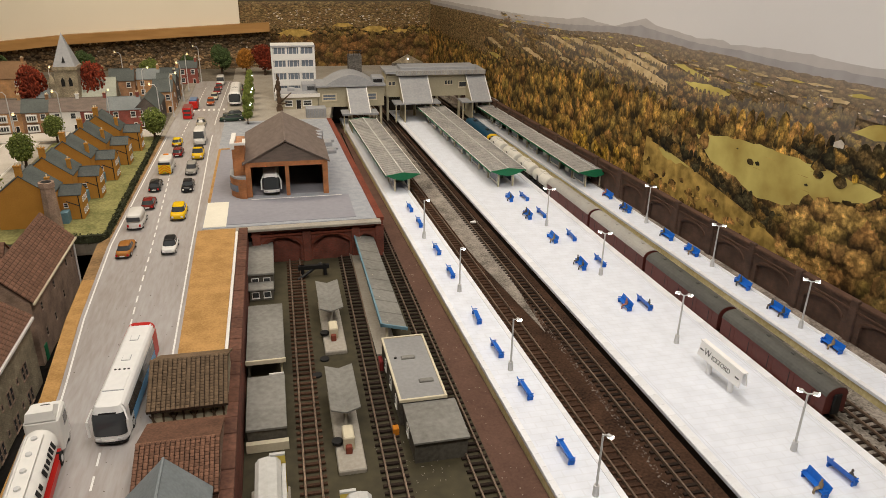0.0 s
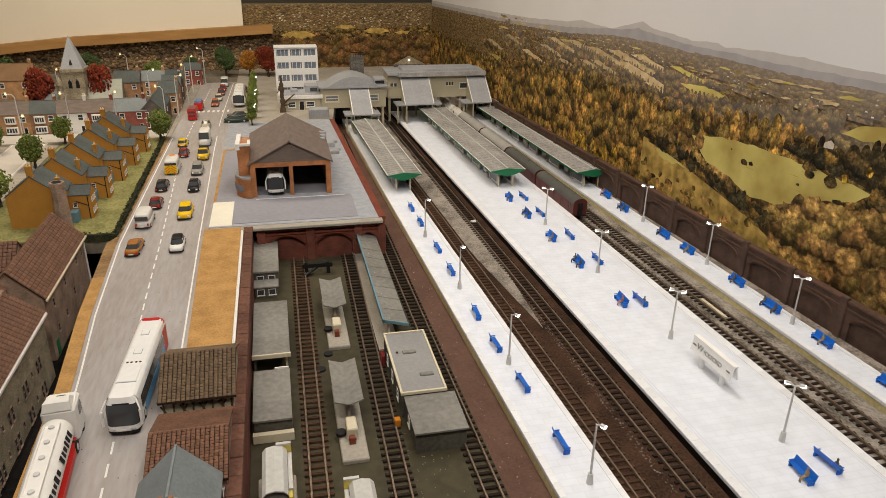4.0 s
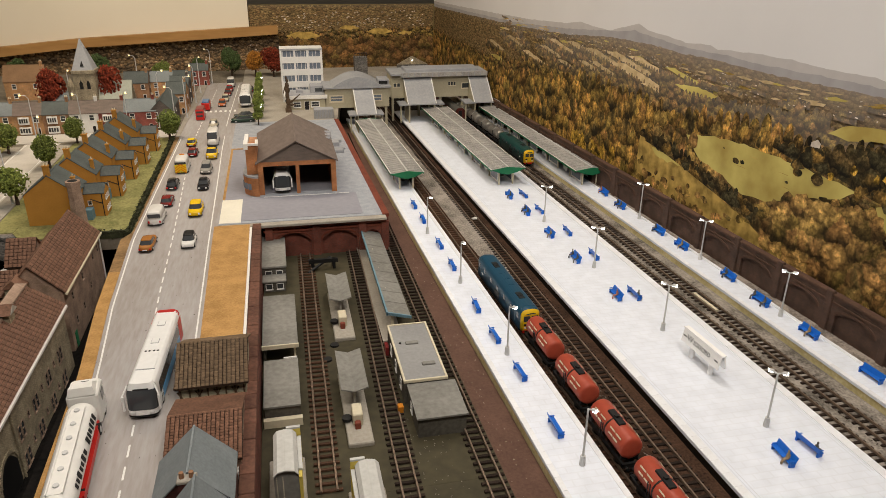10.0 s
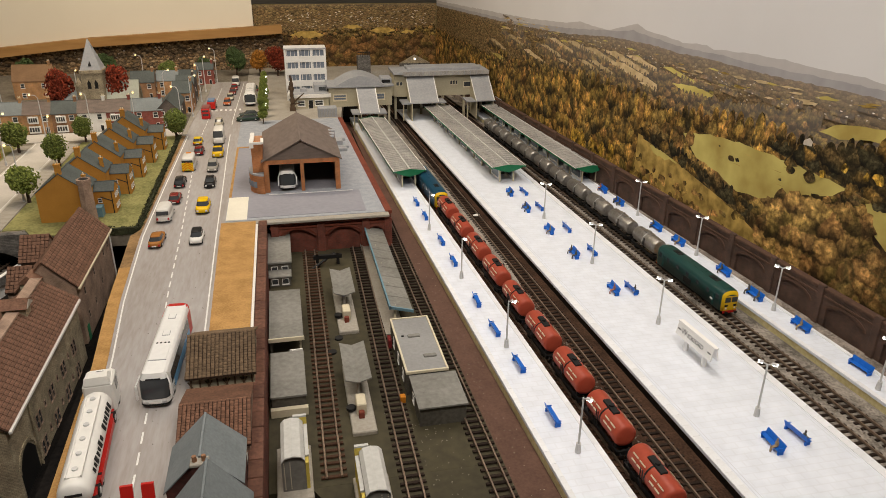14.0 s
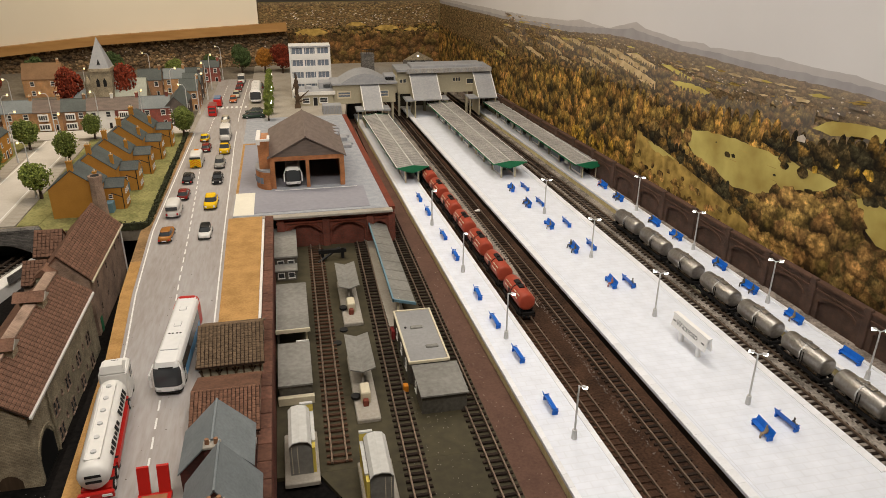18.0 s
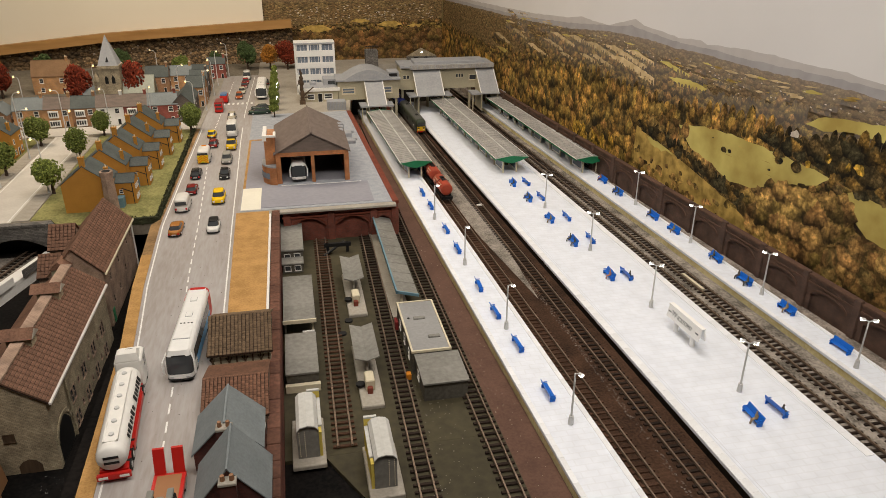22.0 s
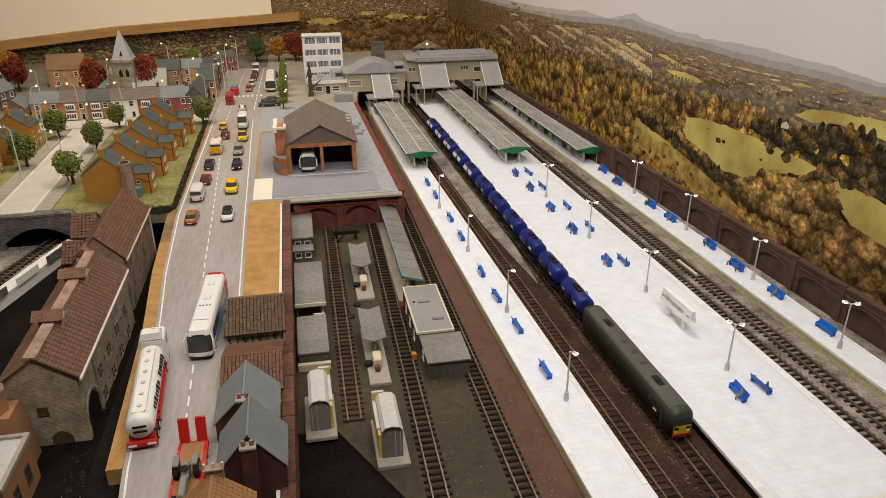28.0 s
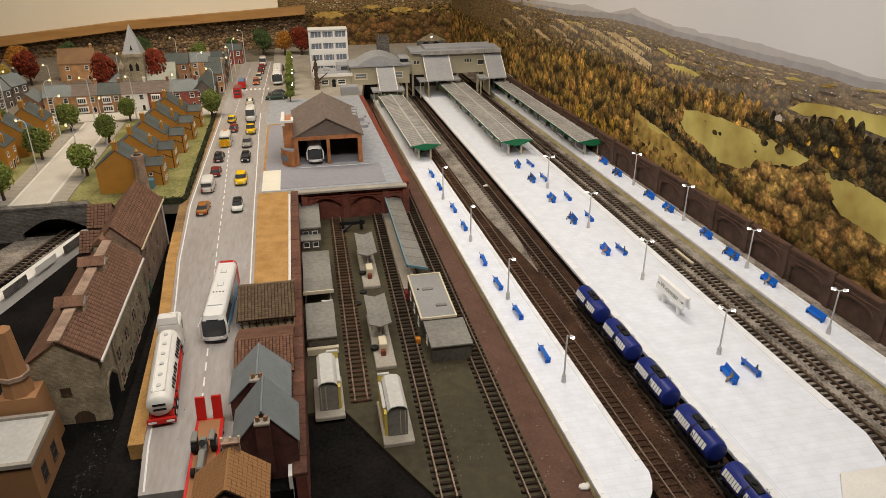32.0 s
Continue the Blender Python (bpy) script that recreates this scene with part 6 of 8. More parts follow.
town_house(-742, 2110, 76, 60, 58, 30, BR["tan"], M["slate"], 0, "tan brick house behind the terrace")
town_house(-1195, 2140, 130, 66, 66, 50, BR["tan"], M["inn_roof"], 0, "tan brick inn with a steep tiled roof")
for k in range(4):
    town_house(-1405 + 24 * k, 1560 + 84 * k, 66, 78, 60, 34, BR["grey"], M["slate"], 62, "grey brick terraced house with white bay windows")


M["church_roof"] = mat("grey_green_lead_roof", (0.40, 0.42, 0.36), (0.30, 0.315, 0.27), 0.7, scale=200)


def church():
    t = thing("church", -905, 1735, ROAD - 2, label="grey stone church with a tower and a pale spire", category="church")
    part("tower", Form().box(-36, 36, -30, 42, 0, 166), M["stone"], t)
    part("tower_cap", Form().box(-39, 39, -33, 45, 158, 168), M["stone"], t)
    sp = Form().add([(-36, -30, 168), (36, -30, 168), (36, 42, 168), (-36, 42, 168), (0, 6, 264)], [(0, 1, 4), (1, 2, 4), (2, 3, 4), (3, 0, 4)])
    part("spire", sp, M["grey_roof"], t, "pale lead spire")
    part("spire_window", Form().add([(-6, -28, 180), (6, -28, 180), (0, -22, 198), (0, -14, 182)], [(0, 1, 2), (1, 3, 2), (3, 0, 2)]), M["black"], t)
    for x in (-12, 12):
        f = Form().add([(x - 6, -30.6, 110), (x + 6, -30.6, 110), (x + 6, -30.6, 128), (x, -30.6, 138), (x - 6, -30.6, 128)], [(0, 1, 2, 3, 4)])
        part("bell_opening", f, M["black"], t)
    part("stair_turret", Form().tube((-48, -26, 0), (-48, -26, 118), 13, 12, 8).tube((-48, -26, 118), (-48, -26, 150), 13, 0.5, 8), M["stone"], t)
    gable_block(t, 112, 84, 66, 60, M["stone"], M["church_roof"], "x", 3, 0, 92, 20, 2)
    gable_block(t, 90, 50, 40, 26, M["stone"], M["church_roof"], "x", 3, 0, 84, -48, 2)
    gable_block(t, 70, 60, 60, 34, M["stone"], M["slate"], "x", 3, 0, -86, 26, 2)
    t.scale = (0.84, 0.84, 0.96)


church()

# ---- side street and pavements in the town ----
solid("street_side", Form().box(-1030, -940, 786, 1480, ROAD - 2, ROAD - 0.8), M["street"], "grey side street through the town", "road", "structure")
solid("street_terrace", Form().prism([(-1500, 1470), (-641, 1500), (-641, 1588), (-1500, 1572)], ROAD - 2, ROAD - 0.7), M["street"], "grey street in front of the brick terrace", "road", "structure")
solid("green_side", Form().box(-1500, -1062, 792, 1465, ROAD - 2, ROAD - 1), M["grass"], "grass around the houses across the side street", "grass", "structure")
solid("green_corner", Form().prism([(-904, 790), (-861.5, 790), (-791.5, 1470), (-904, 1470)], ROAD - 2, ROAD - 0.9), M["grass"], "grass behind the ochre terrace", "grass", "structure")
sl = thing("street_lines", 0, 0, ROAD - 0.8, label="white edge lines of the side street", category="marking", kind="structure")
for x in (-1024, -946):
    part("edge_line", Form().box(x - 1, x + 1, 790, 1470, 0, 0.35), M["white_line"], sl)
pv = thing("pavement_side", 0, 0, 0, label="pale slab pavement along the side street", category="pavement", kind="structure")
slab = Form().box(-17, 17, -12, 12, -2, 0.6).data("paving_slab", M["concrete"])
for k in range(27):
    piece("paving_slab", slab, pv, -922, 802 + k * 24.6, ROAD)
    piece("paving_slab", slab, pv, -1046, 802 + k * 24.6, ROAD)


# ---- loco yard ----
def yard_cabin():
    t = thing("yard_cabin", -369, 620, YARD, label="grey flat-roofed cabin with white-framed windows", category="cabin")
    part("wall", Form().box(-22, 22, 0, 148, 0, 36), M["shed_wall"], t)
    part("roof", Form().rbox(-24, 24, -3, 151, 36, 40, 1), M["shed_grey"], t)
    for x in (-10, 10):
        window(t, x, 0, 16, 13, 14, frame=M["white"], bars=0)
    low_ = part("lower_wall", Form().box(-20, 20, -30, -0.4, 0, 20), M["shed_wall"], t)
    part("lower_roof", Form().rbox(-22, 22, -33, -0.4, 20, 23, 1), M["shed_grey"], t)
    for x in (-10, 10):
        window(t, x, -30, 5, 13, 12, frame=M["white"], bars=0)


def open_shed():
    t = thing("open_shed", -361, 330, YARD, label="open shed with a flat grey felt roof and cream edge", category="shed")
    part("roof", Form().box(-27, 27, 0, 170, 33, 37), M["shed_grey"], t)
    part("roof_edge", Form().box(-28, 28, -3, -0.2, 31, 37.5), M["cream_card"], t)
    part("back_wall", Form().box(-26, -23, 4, 166, 0, 33), M["shed_wall"], t)
    for y in (6, 84, 160):
        part("post", Form().box(20, 23, y, y + 3, 0, 33), M["cream_card"], t)
    w = thing("yard_store", -361, 180, YARD, label="low grey store with a stepped cream base", category="store")
    part("roof", Form().box(-25, 25, 0, 120, 26, 29), M["shed_grey"], w)
    part("wall", Form().box(-24, 24, 2, 118, 6, 26), M["shed_wall"], w)
    part("step", Form().box(-26, 26, -8, -0.2, 0, 12), M["cream_card"], w)
    part("window_frame", Form().box(4, 24, 122, 124, 6, 30).box(8, 10, 120, 122, 6, 30), M["white"], w)


def pump_shelter(x, y, sign):
    t = thing("fuel_pump_shelter", x, y, YARD, label="fuelling point with a butterfly roof on a concrete island", category="shelter", group="fuelling points")
    for s in (-1, 1):
        f = Form().add([(0, 0, 36), (s * 19, 0, 42), (s * 19, 104, 42), (0, 104, 36), (0, 0, 38), (s * 19, 0, 44), (s * 19, 104, 44), (0, 104, 38)], [(3, 2, 1, 0), (4, 5, 6, 7), (0, 1, 5, 4), (1, 2, 6, 5), (2, 3, 7, 6)] if s > 0 else [(0, 1, 2, 3), (7, 6, 5, 4), (4, 5, 1, 0), (5, 6, 2, 1), (6, 7, 3, 2)])
        part("roof_wing", f, M["shed_grey"], t)
    part("island", Form().rbox(-17, 17, -72, 100, 0, 6, 1.5), M["concrete"], t)
    for k in (10, 90):
        part("post", Form().tube((0, k, 6), (0, k, 37), 2.4), M["concrete"], t)
    part("pump", Form().rbox(-7, 7, -34, -6, 6, 24, 1.5), M["cream_card"], t)
    part("pump_base", Form().rbox(-5, 3, -42, -34.5, 6, 16, 1), paint("rust_red_paint", (0.2, 0.05, 0.03), 0.6), t)
    part("hose_reel", Form().tube((-14, -20, 8), (-14, -20, 12), 7, 7, 12), M["black"], t)


def coal_bin(x, y, label):
    t = thing("storage_shed", x, y, YARD, label=label, category="shed", group="storage sheds")
    s = -1 if x > -300 else 1
    y0, y1 = 14, 86
    part("base", Form().rbox(-22, 22, -2, 98, 0, 6, 1.2), M["concrete"], t)
    prof = [(-14, 6), (14, 6), (14, 50), (9.5, 55.5), (0, 57.5), (-9.5, 55.5), (-14, 50)]
    n = len(prof)
    vs = [(px, yy, pz) for yy in (y0, y1) for px, pz in prof]
    body = part("body", Form().add(vs, [tuple(range(n)), tuple(range(2 * n - 1, n - 1, -1))] + [(i, n + i, n + (i + 1) % n, (i + 1) % n) for i in range(n)]), M["shed_grey"], t)
    for (xa, za), (xb, zb) in zip(prof[2:], prof[3:]):
        part("roof_panel", Form().add([(px, yy, pz + dz) for dz in (0.4, 2.0) for yy in (y0 - 2.5, y1 + 2) for px, pz in ((xa, za), (xb, zb))], [(4, 5, 7, 6), (0, 4, 6, 2), (1, 3, 7, 5), (0, 1, 5, 4), (2, 6, 7, 3), (0, 2, 3, 1)]), M["pale_roof"], body)
    for k in range(13):
        for c in (-11, -4):
            part("rivet", Form().ball(s * c, y0 - 0.3, 10 + k * 3.2, 0.7, 0.7, 0.7, 6, 4), M["cream_card"], body)
    for k in range(6):
        x0, x1 = sorted((s * 14.2, s * 18))
        part("yellow_board", Form().box(x0, x1, y0 + 1 + k * 11.8, y0 + 12.6 + k * 11.8, 6, 45), M["yellow_edge"], t)
    x0, x1 = sorted((s * 14.2, s * 19))
    part("eave_board", Form().box(x0, x1, y0 + 12, y1 + 1, 45.2, 48), M["pale_roof"], t, "pale board along the eave")
    x0, x1 = sorted((s * 6, s * 19))
    part("back_board", Form().box(x0, x1, y1 + 2.2, y1 + 5, 6, 58), M["yellow_edge"], t)
    part("back_cap", Form().box(min(x0, s * 2), max(x1, s * 2), y1 + 2, y1 + 6, 58, 60.5), M["pale_roof"], t)


def lean_to():
    t = thing("lean_to_shelter", -167, 385, YARD, label="long grey panelled lean-to roof with blue-grey edging", category="shelter")
    n = 9
    for k in range(n):
        ya, yb = 377 * k / n, 377 * (k + 1) / n - 1.2
        part("roof_panel", Form().add([(-18, ya, 44), (20, ya, 34), (20, yb, 34), (-18, yb, 44), (-18, ya, 45.5), (20, ya, 35.5), (20, yb, 35.5), (-18, yb, 45.5)], [(3, 2, 1, 0), (4, 5, 6, 7), (0, 1, 5, 4), (1, 2, 6, 5), (2, 3, 7, 6), (3, 0, 4, 7)]), M["shed_grey"], t)
    part("end_board", Form().add([(-20, -3, 42), (21, -3, 31), (21, -3, 36), (-20, -3, 47), (-20, 0, 42), (21, 0, 31), (21, 0, 36), (-20, 0, 47)], [(0, 1, 2, 3), (7, 6, 5, 4), (3, 2, 6, 7), (0, 4, 5, 1)]), M["teal"], t)
    part("edge_board", Form().box(-21, -18.2, -3, 378, 41, 47.5), M["teal"], t)
    part("base", Form().box(-30, 4, -20, 378, 0, 4), M["concrete"], t)
    for k in range(5):
        part("post", Form().box(-12, -8, 6 + k * 88, 10 + k * 88, 4, 43), M["cream_card"], t)


def yard_hut():
    t = thing("yard_office", -160, 190, YARD, label="grey yard office with a cream parapet and flat roof", category="hut")
    part("wall", Form().box(-31, 31, 0, 162, 0, 36), M["shed_wall"], t)
    part("roof", Form().box(-29, 29, 2, 160, 36, 38.5), M["hut_roof"], t)
    part("parapet", Form().box(-32, -29, -1, 163, 36, 40).box(29, 32, -1, 163, 36, 40).box(-29, 29, -1, 2, 36, 40).box(-29, 29, 160, 163, 36, 40), M["cream_card"], t)
    part("annex_wall", Form().box(-26, 40, -78, -1.2, 0, 30), M["shed_wall"], t)
    part("annex_roof", Form().add([(-28, -81, 30), (42, -81, 30), (42, -1.2, 32), (-28, -1.2, 32), (-28, -81, 32.5), (42, -81, 32.5), (42, -1.2, 34.5), (-28, -1.2, 34.5)], [(3, 2, 1, 0), (4, 5, 6, 7), (0, 1, 5, 4), (1, 2, 6, 5), (2, 3, 7, 6), (3, 0, 4, 7)]), M["shed_grey"], t)
    part("roof_hatch", Form().rbox(-12, 8, 98, 106, 37.5, 41, 1), M["shed_grey"], t)
    part("roof_hatch", Form().rbox(2, 22, 36, 44, 37.5, 41, 1), M["shed_grey"], t)
    part("roof_vent", Form().tube((-20, 104, 37), (-20, 104, 40), 2), M["black"], t)
    for y in (30, 76, 122):
        window(t, -31, y, 10, 14, 16, "-x")
    window(t, -26, -30, 8, 14, 14, "-x")
    ob = solid("orange_box", Form().rbox(-4, 4, -5, 5, 0, 13, 1), paint("orange_paint", (0.55, 0.20, 0.02)), "small orange cabinet beside the yard office", "cabinet")
    ob.matrix_basis = at(-200, 172, YARD)
    rb = solid("red_box", Form().rbox(-3, 3, -9, 9, 0, 18, 1), paint("dull_red_paint", (0.22, 0.03, 0.03)), "dull red cabinet against the yard office", "cabinet")
    rb.matrix_basis = at(-196, 330, YARD)


def buffer_stop():
    t = thing("buffer_stop", -268, 676, YARD, label="black timber buffer stop at the end of the sidings", category="buffer stop")
    part("beam", Form().box(-34, 24, -4, 4, 14, 22), M["black"], t)
    for x in (-26, 16):
        part("post", Form().box(x - 3, x + 3, -3, 3, 0, 22), M["black"], t)
        part("brace", Form().add([(x - 2, 4, 18), (x + 2, 4, 18), (x + 2, 34, 0), (x - 2, 34, 0), (x - 2, 4, 14), (x + 2, 4, 14), (x + 2, 28, 0), (x - 2, 28, 0)], [(0, 1, 2, 3), (7, 6, 5, 4), (0, 3, 7, 4), (1, 5, 6, 2)]), M["black"], t)
    part("diagonal", Form().tube((-36, -20, 2), (10, 10, 20), 3), M["black"], t)


yard_cabin()
open_shed()
pump_shelter(-257, 456, 1)
pump_shelter(-262, 181, 1)
coal_bin(-358, 0, "narrow grey shed with a pale curved roof and yellow side")
coal_bin(-266, -75, "narrow grey riveted shed with yellow side at the yard end")
lean_to()
yard_hut()
buffer_stop()
for k, (x, y) in enumerate(((-290, 330), (-276, 372))):
    ob = solid("old_tyre", Form().tube((0, 0, 0), (0, 0, 3), 7, 7, 14), M["tyre"], "dark coil of hose lying on the yard ground", "hose", group="yard clutter")
    ob.matrix_basis = at(x, y, YARD)
ob = solid("white_lump", Form().ball(0, 0, 2, 9, 6, 3.5).ball(7, 3, 2, 5, 4, 3), M["white"], "white lump of spilt plaster beside the track", "debris")
ob.matrix_basis = at(-42, -202, YARD)
ob = solid("white_lump", Form().ball(0, 0, 1.5, 8, 5, 4).ball(-7, 3, 1, 4, 3, 2), M["white"], "white lump of plaster between the tracks", "debris")
ob.matrix_basis = at(100, 885, BED)
rod = solid("cable_duct", Form().box(-3, 3, -36, 36, 0, 4), M["cream_card"], "cream cable trough between the far tracks", "duct")
rod.matrix_basis = at(407, 388, BED, 3)


# ---- platform furniture ----
def bench(occupied=False):
    t = thing("bench", 0, 0, 0, label="blue plastic platform bench", category="bench", group="platform benches")
    part("seat", Form().rbox(-4, 3.4, -20, 20, 5.6, 6.8, 0.4), M["blue"], t)
    part("backrest", Form().add([(2.6, -20, 6), (2.6, 20, 6), (5.4, 20, 14.5), (5.4, -20, 14.5), (3.7, -20, 6), (3.7, 20, 6), (6.5, 20, 14.5), (6.5, -20, 14.5)], [(0, 3, 2, 1), (4, 5, 6, 7), (3, 7, 6, 2), (0, 1, 5, 4), (1, 2, 6, 5), (0, 4, 7, 3)]), M["blue"], t)
    for y in (-18, 18):
        part("leg", Form().box(-3.4, 4.6, y - 1, y + 1, 0, 5.6), M["blue"], t)
        part("armrest", Form().box(-4, 3, y - 0.8, y + 0.8, 8.8, 9.8), M["blue"], t)
    return t


b0 = bench()
b0.matrix_basis = at(-35, 957, 0, 180)
for x, y in ((-32, 860), (-26, 708), (-24, 599), (-22, 423), (-19, 318), (-12, 207), (-7, 72)):
    copy_thing(b0, at(x, y, 0, 180 + random.uniform(-3, 3)))
for x, y in ((212, 982), (217, 863), (223, 721), (229, 585), (239, 417), (254, -40)):
    copy_thing(b0, at(x, y, 0, random.uniform(-3, 6)))
for x, y in ((252, 983), (254, 867), (269, 725), (274, 592), (275, 412), (300, -30)):
    copy_thing(b0, at(x, y, 0, 180 + random.uniform(-3, 6)))
for x, y in ((458, 959), (457, 860), (469, 689), (476, 603), (488, 448), (487, 343), (495, 225), (502, 94)):
    copy_thing(b0, at(x, y, 0, random.uniform(0, 6)))


def figure(x, y, material, rz=0.0):
    """A seated figurine drawn as one skin from foot to head."""
    spine = [(-10, 1, 2.6), (-10, 6, 2.4), (-9, 10.5, 3.2), (-4, 12, 3.4), (1, 12.5, 4.2), (1.6, 17, 4.4), (1.4, 21, 4.2), (1, 23.6, 1.7), (0.8, 26, 2.5), (0.8, 28.4, 2.3), (1, 30, 0.6)]
    n, f, vs = 8, Form(), []
    for k, (px, pz, r) in enumerate(spine):
        flat = 2 <= k <= 3
        vs += [(px + (0.0 if flat else 0.72 * r * math.cos(a)), r * math.sin(a), pz + (0.6 * r * math.cos(a) if flat else 0.0)) for a in [2 * math.pi * i / n for i in range(n)]]
    fs = [tuple(range(n)), tuple(range(len(vs) - 1, len(vs) - n - 1, -1))]
    for k in range(len(spine) - 1):
        fs += [(n * k + i, n * k + n + i, n * k + n + (i + 1) % n, n * k + (i + 1) % n) for i in range(n)]
    ob = solid("seated_figurine", f.add(vs, fs), material, "small painted seated model figurine on a bench", "figurine", group="model figurines", smooth=True)
    ob.matrix_basis = at(x, y, 0, rz) @ Matrix.Scale(0.68, 4)


for x, y, m, rz in ((212, 972, "figure", 0), (217, 873, "figure", 0), (217, 852, "figure", 0), (221, 708, "figure_tan", 0), (227, 597, "figure", 0), (227, 572, "figure", 0), (237, 409, "figure_red", 0), (252, -50, "figure_tan", 0), (300, -43, "figure", 180),
                    (456, 968, "figure_red", 0), (455, 870, "figure", 0), (455, 852, "figure", 0), (467, 700, "figure", 0), (474, 598, "figure_tan", 0), (486, 452, "figure", 0), (485, 360, "figure", 0), (485, 330, "figure", 0), (493, 222, "figure_tan", 0), (275, 398, "figure", 180)):
    figure(x, y, M[m], rz)


def platform_lamp(double):
    t = thing("platform_lamp", 0, 0, 0, label="grey platform lamp post with %s lit white head%s" % (("two", "s") if double else ("one", "")), category="lamp post", group="platform lamps")
    part("base", Form().tube((0, 0, 0), (0, 0, 14), 4, 3.2, 12), M["grey_metal"], t, smooth=False)
    part("pole", Form().tube((0, 0, 14), (0, 0, 84), 1.5, 1.2, 8), M["grey_metal"], t)
    for s in ((-1, 1) if double else (1,)):
        part("arm", Form().tube((0, 0, 83), (s * 9, 0, 87), 1.0, 0.9, 6), M["grey_metal"], t)
        h = part("lamp_head", Form().rbox(min(s * 5, s * 12), max(s * 5, s * 12), -2.2, 2.2, 85.5, 87.8, 0.7), M["grey_metal"], t)
        part("lamp_lens", Form().rbox(min(s * 6, s * 11.6), max(s * 6, s * 11.6), -1.8, 1.8, 84.2, 85.4, 0.3), M["lamp_glow"], h, "lit white lens")
        part("lamp_rim", Form().box(min(s * 10.4, s * 12.4), max(s * 10.4, s * 12.4), -2.0, 2.0, 84.4, 87.4), M["lamp_glow"], h, "lit white end")
    return t


pl = platform_lamp(False)
pl.matrix_basis = at(0, 0, 0, -60)
for x, y in ((-15, 266), (-26, 527), (-38, 782)):
    copy_thing(pl, at(x, y, 0, -60 + random.uniform(-15, 15)))
pd = platform_lamp(True)
pd.matrix_basis = at(274, 22, 0, -40)
for x, y in ((264, 287), (252, 543), (241, 802), (490, 42), (491, 291), (483, 538), (468, 778)):
    copy_thing(pd, at(x, y, 0, -38 + random.uniform(-8, 8)))


def letters(body, size, material, parent, m, name="lettering", label=""):
    c = bpy.data.curves.new(name, "FONT")
    c.body, c.size, c.align_x, c.align_y, c.extrude = body, size * U, "CENTER", "CENTER", 0.15 * U
    tmp = bpy.data.objects.new(name, c)
    scene.collection.objects.link(tmp)
    bpy.context.view_layer.update()
    data = bpy.data.meshes.new_from_object(tmp.evaluated_get(bpy.context.evaluated_depsgraph_get()))
    bpy.data.objects.remove(tmp)
    data.materials.clear()
    data.materials.append(material)
    ob = new(name, data)
    ob.parent = parent
    ob.matrix_basis = m
    return tagged(ob, label)


def station_sign():
    t = thing("station_sign", 268, 176, 0, 4, label="white double-sided station name board on two white posts", category="sign")
    for e in (-1, 1):
        m = Matrix.Translation((e * 6.5, 0, 21)) @ Matrix.Rotation(math.radians(-11 * e), 4, "Y")
        part("board", Form().rbox(-1.4, 1.4, -46, 46, 0, 23, 0.5, m), M["sign_white"], t)
        part("board_rim", Form().box(-2, 2, -47, 47, 21.5, 23.5, m), M["sign_white"], t)
    for y in (-24, 24):
        part("post", Form().tube((0, y, 0), (0, y, 26), 4.2, 4.2, 12), M["sign_white"], t)
        part("tie", Form().box(-5, 5, y - 2, y + 2, 30, 36), M["sign_white"], t)
    face = Matrix.Translation((-6.5 * U, 0, 21 * U)) @ Matrix.Rotation(math.radians(11), 4, "Y")
    ink = paint("faded_grey_lettering", (0.10, 0.10, 0.105), 0.6)
    letters("W", 13.5, ink, t, face @ pose(-1.7 * U, 26 * U, 11.6 * U, 90, 0, -90), label="faded grey initial of the station name")
    letters("ICKFORD", 9.6, ink, t, face @ pose(-1.7 * U, -4 * U, 10.6 * U, 90, 0, -90), label="faded grey station name")
    m = Matrix.Translation((-6.5, 0, 21)) @ Matrix.Rotation(math.radians(11), 4, "Y")
    for y in (-39, 39):
        part("small_text_bar", Form().box(-1.8, -1.5, y - 4, y + 4, 10, 12, m), ink, t)


station_sign()


# ---- street lamps and trees ----
def street_lamp():
    t = thing("street_lamp", 0, 0, 0, label="tall grey street lamp with a lit yellow head", category="street lamp", group="street lamps")
    part("pole", Form().tube((0, 0, 0), (0, 0, 122), 1.9, 1.1, 8).tube((0, 0, 0), (0, 0, 12), 3, 2.6, 8), M["grey_metal"], t)
    part("arm", Form().tube((0, 0, 121), (-5, -3, 130), 1.1, 0.9, 6).tube((-5, -3, 130), (-15, -8, 132), 0.9, 0.9, 6), M["grey_metal"], t)
    h = part("lamp_head", Form().rbox(-20, -14, -12, -7, 135, 137, 0.6), M["grey_metal"], t)
    part("lamp_bulb", Form().ball(-17, -9, 132, 2.8, 2.8, 2.6, 10, 6), M["lamp_warm"], h, "lit yellow bulb")
    return t


sl0 = street_lamp()
sl0.matrix_basis = at(-1034, 1027, ROAD)
for k, (x, y) in enumerate(((-1052, 820), (-1036, 1260), (-912, 966), (-912, 1230), (-1004, 1500), (-1120, 1480), (-880, 1500), (-760, 1500), (-640, 1560), (-626, 1727), (-618, 1950), (-618, 2130), (-590, 2330), (-720, 1840), (-1180, 1740), (-1000, 1900), (-840, 2200), (-1300, 1640), (-1420, 1800), (-1290, 1480))):
    copy_thing(sl0, at(x, y, ROAD, (0, 150, 40, 90)[k % 4]))

leaf_seed = random.Random(3)


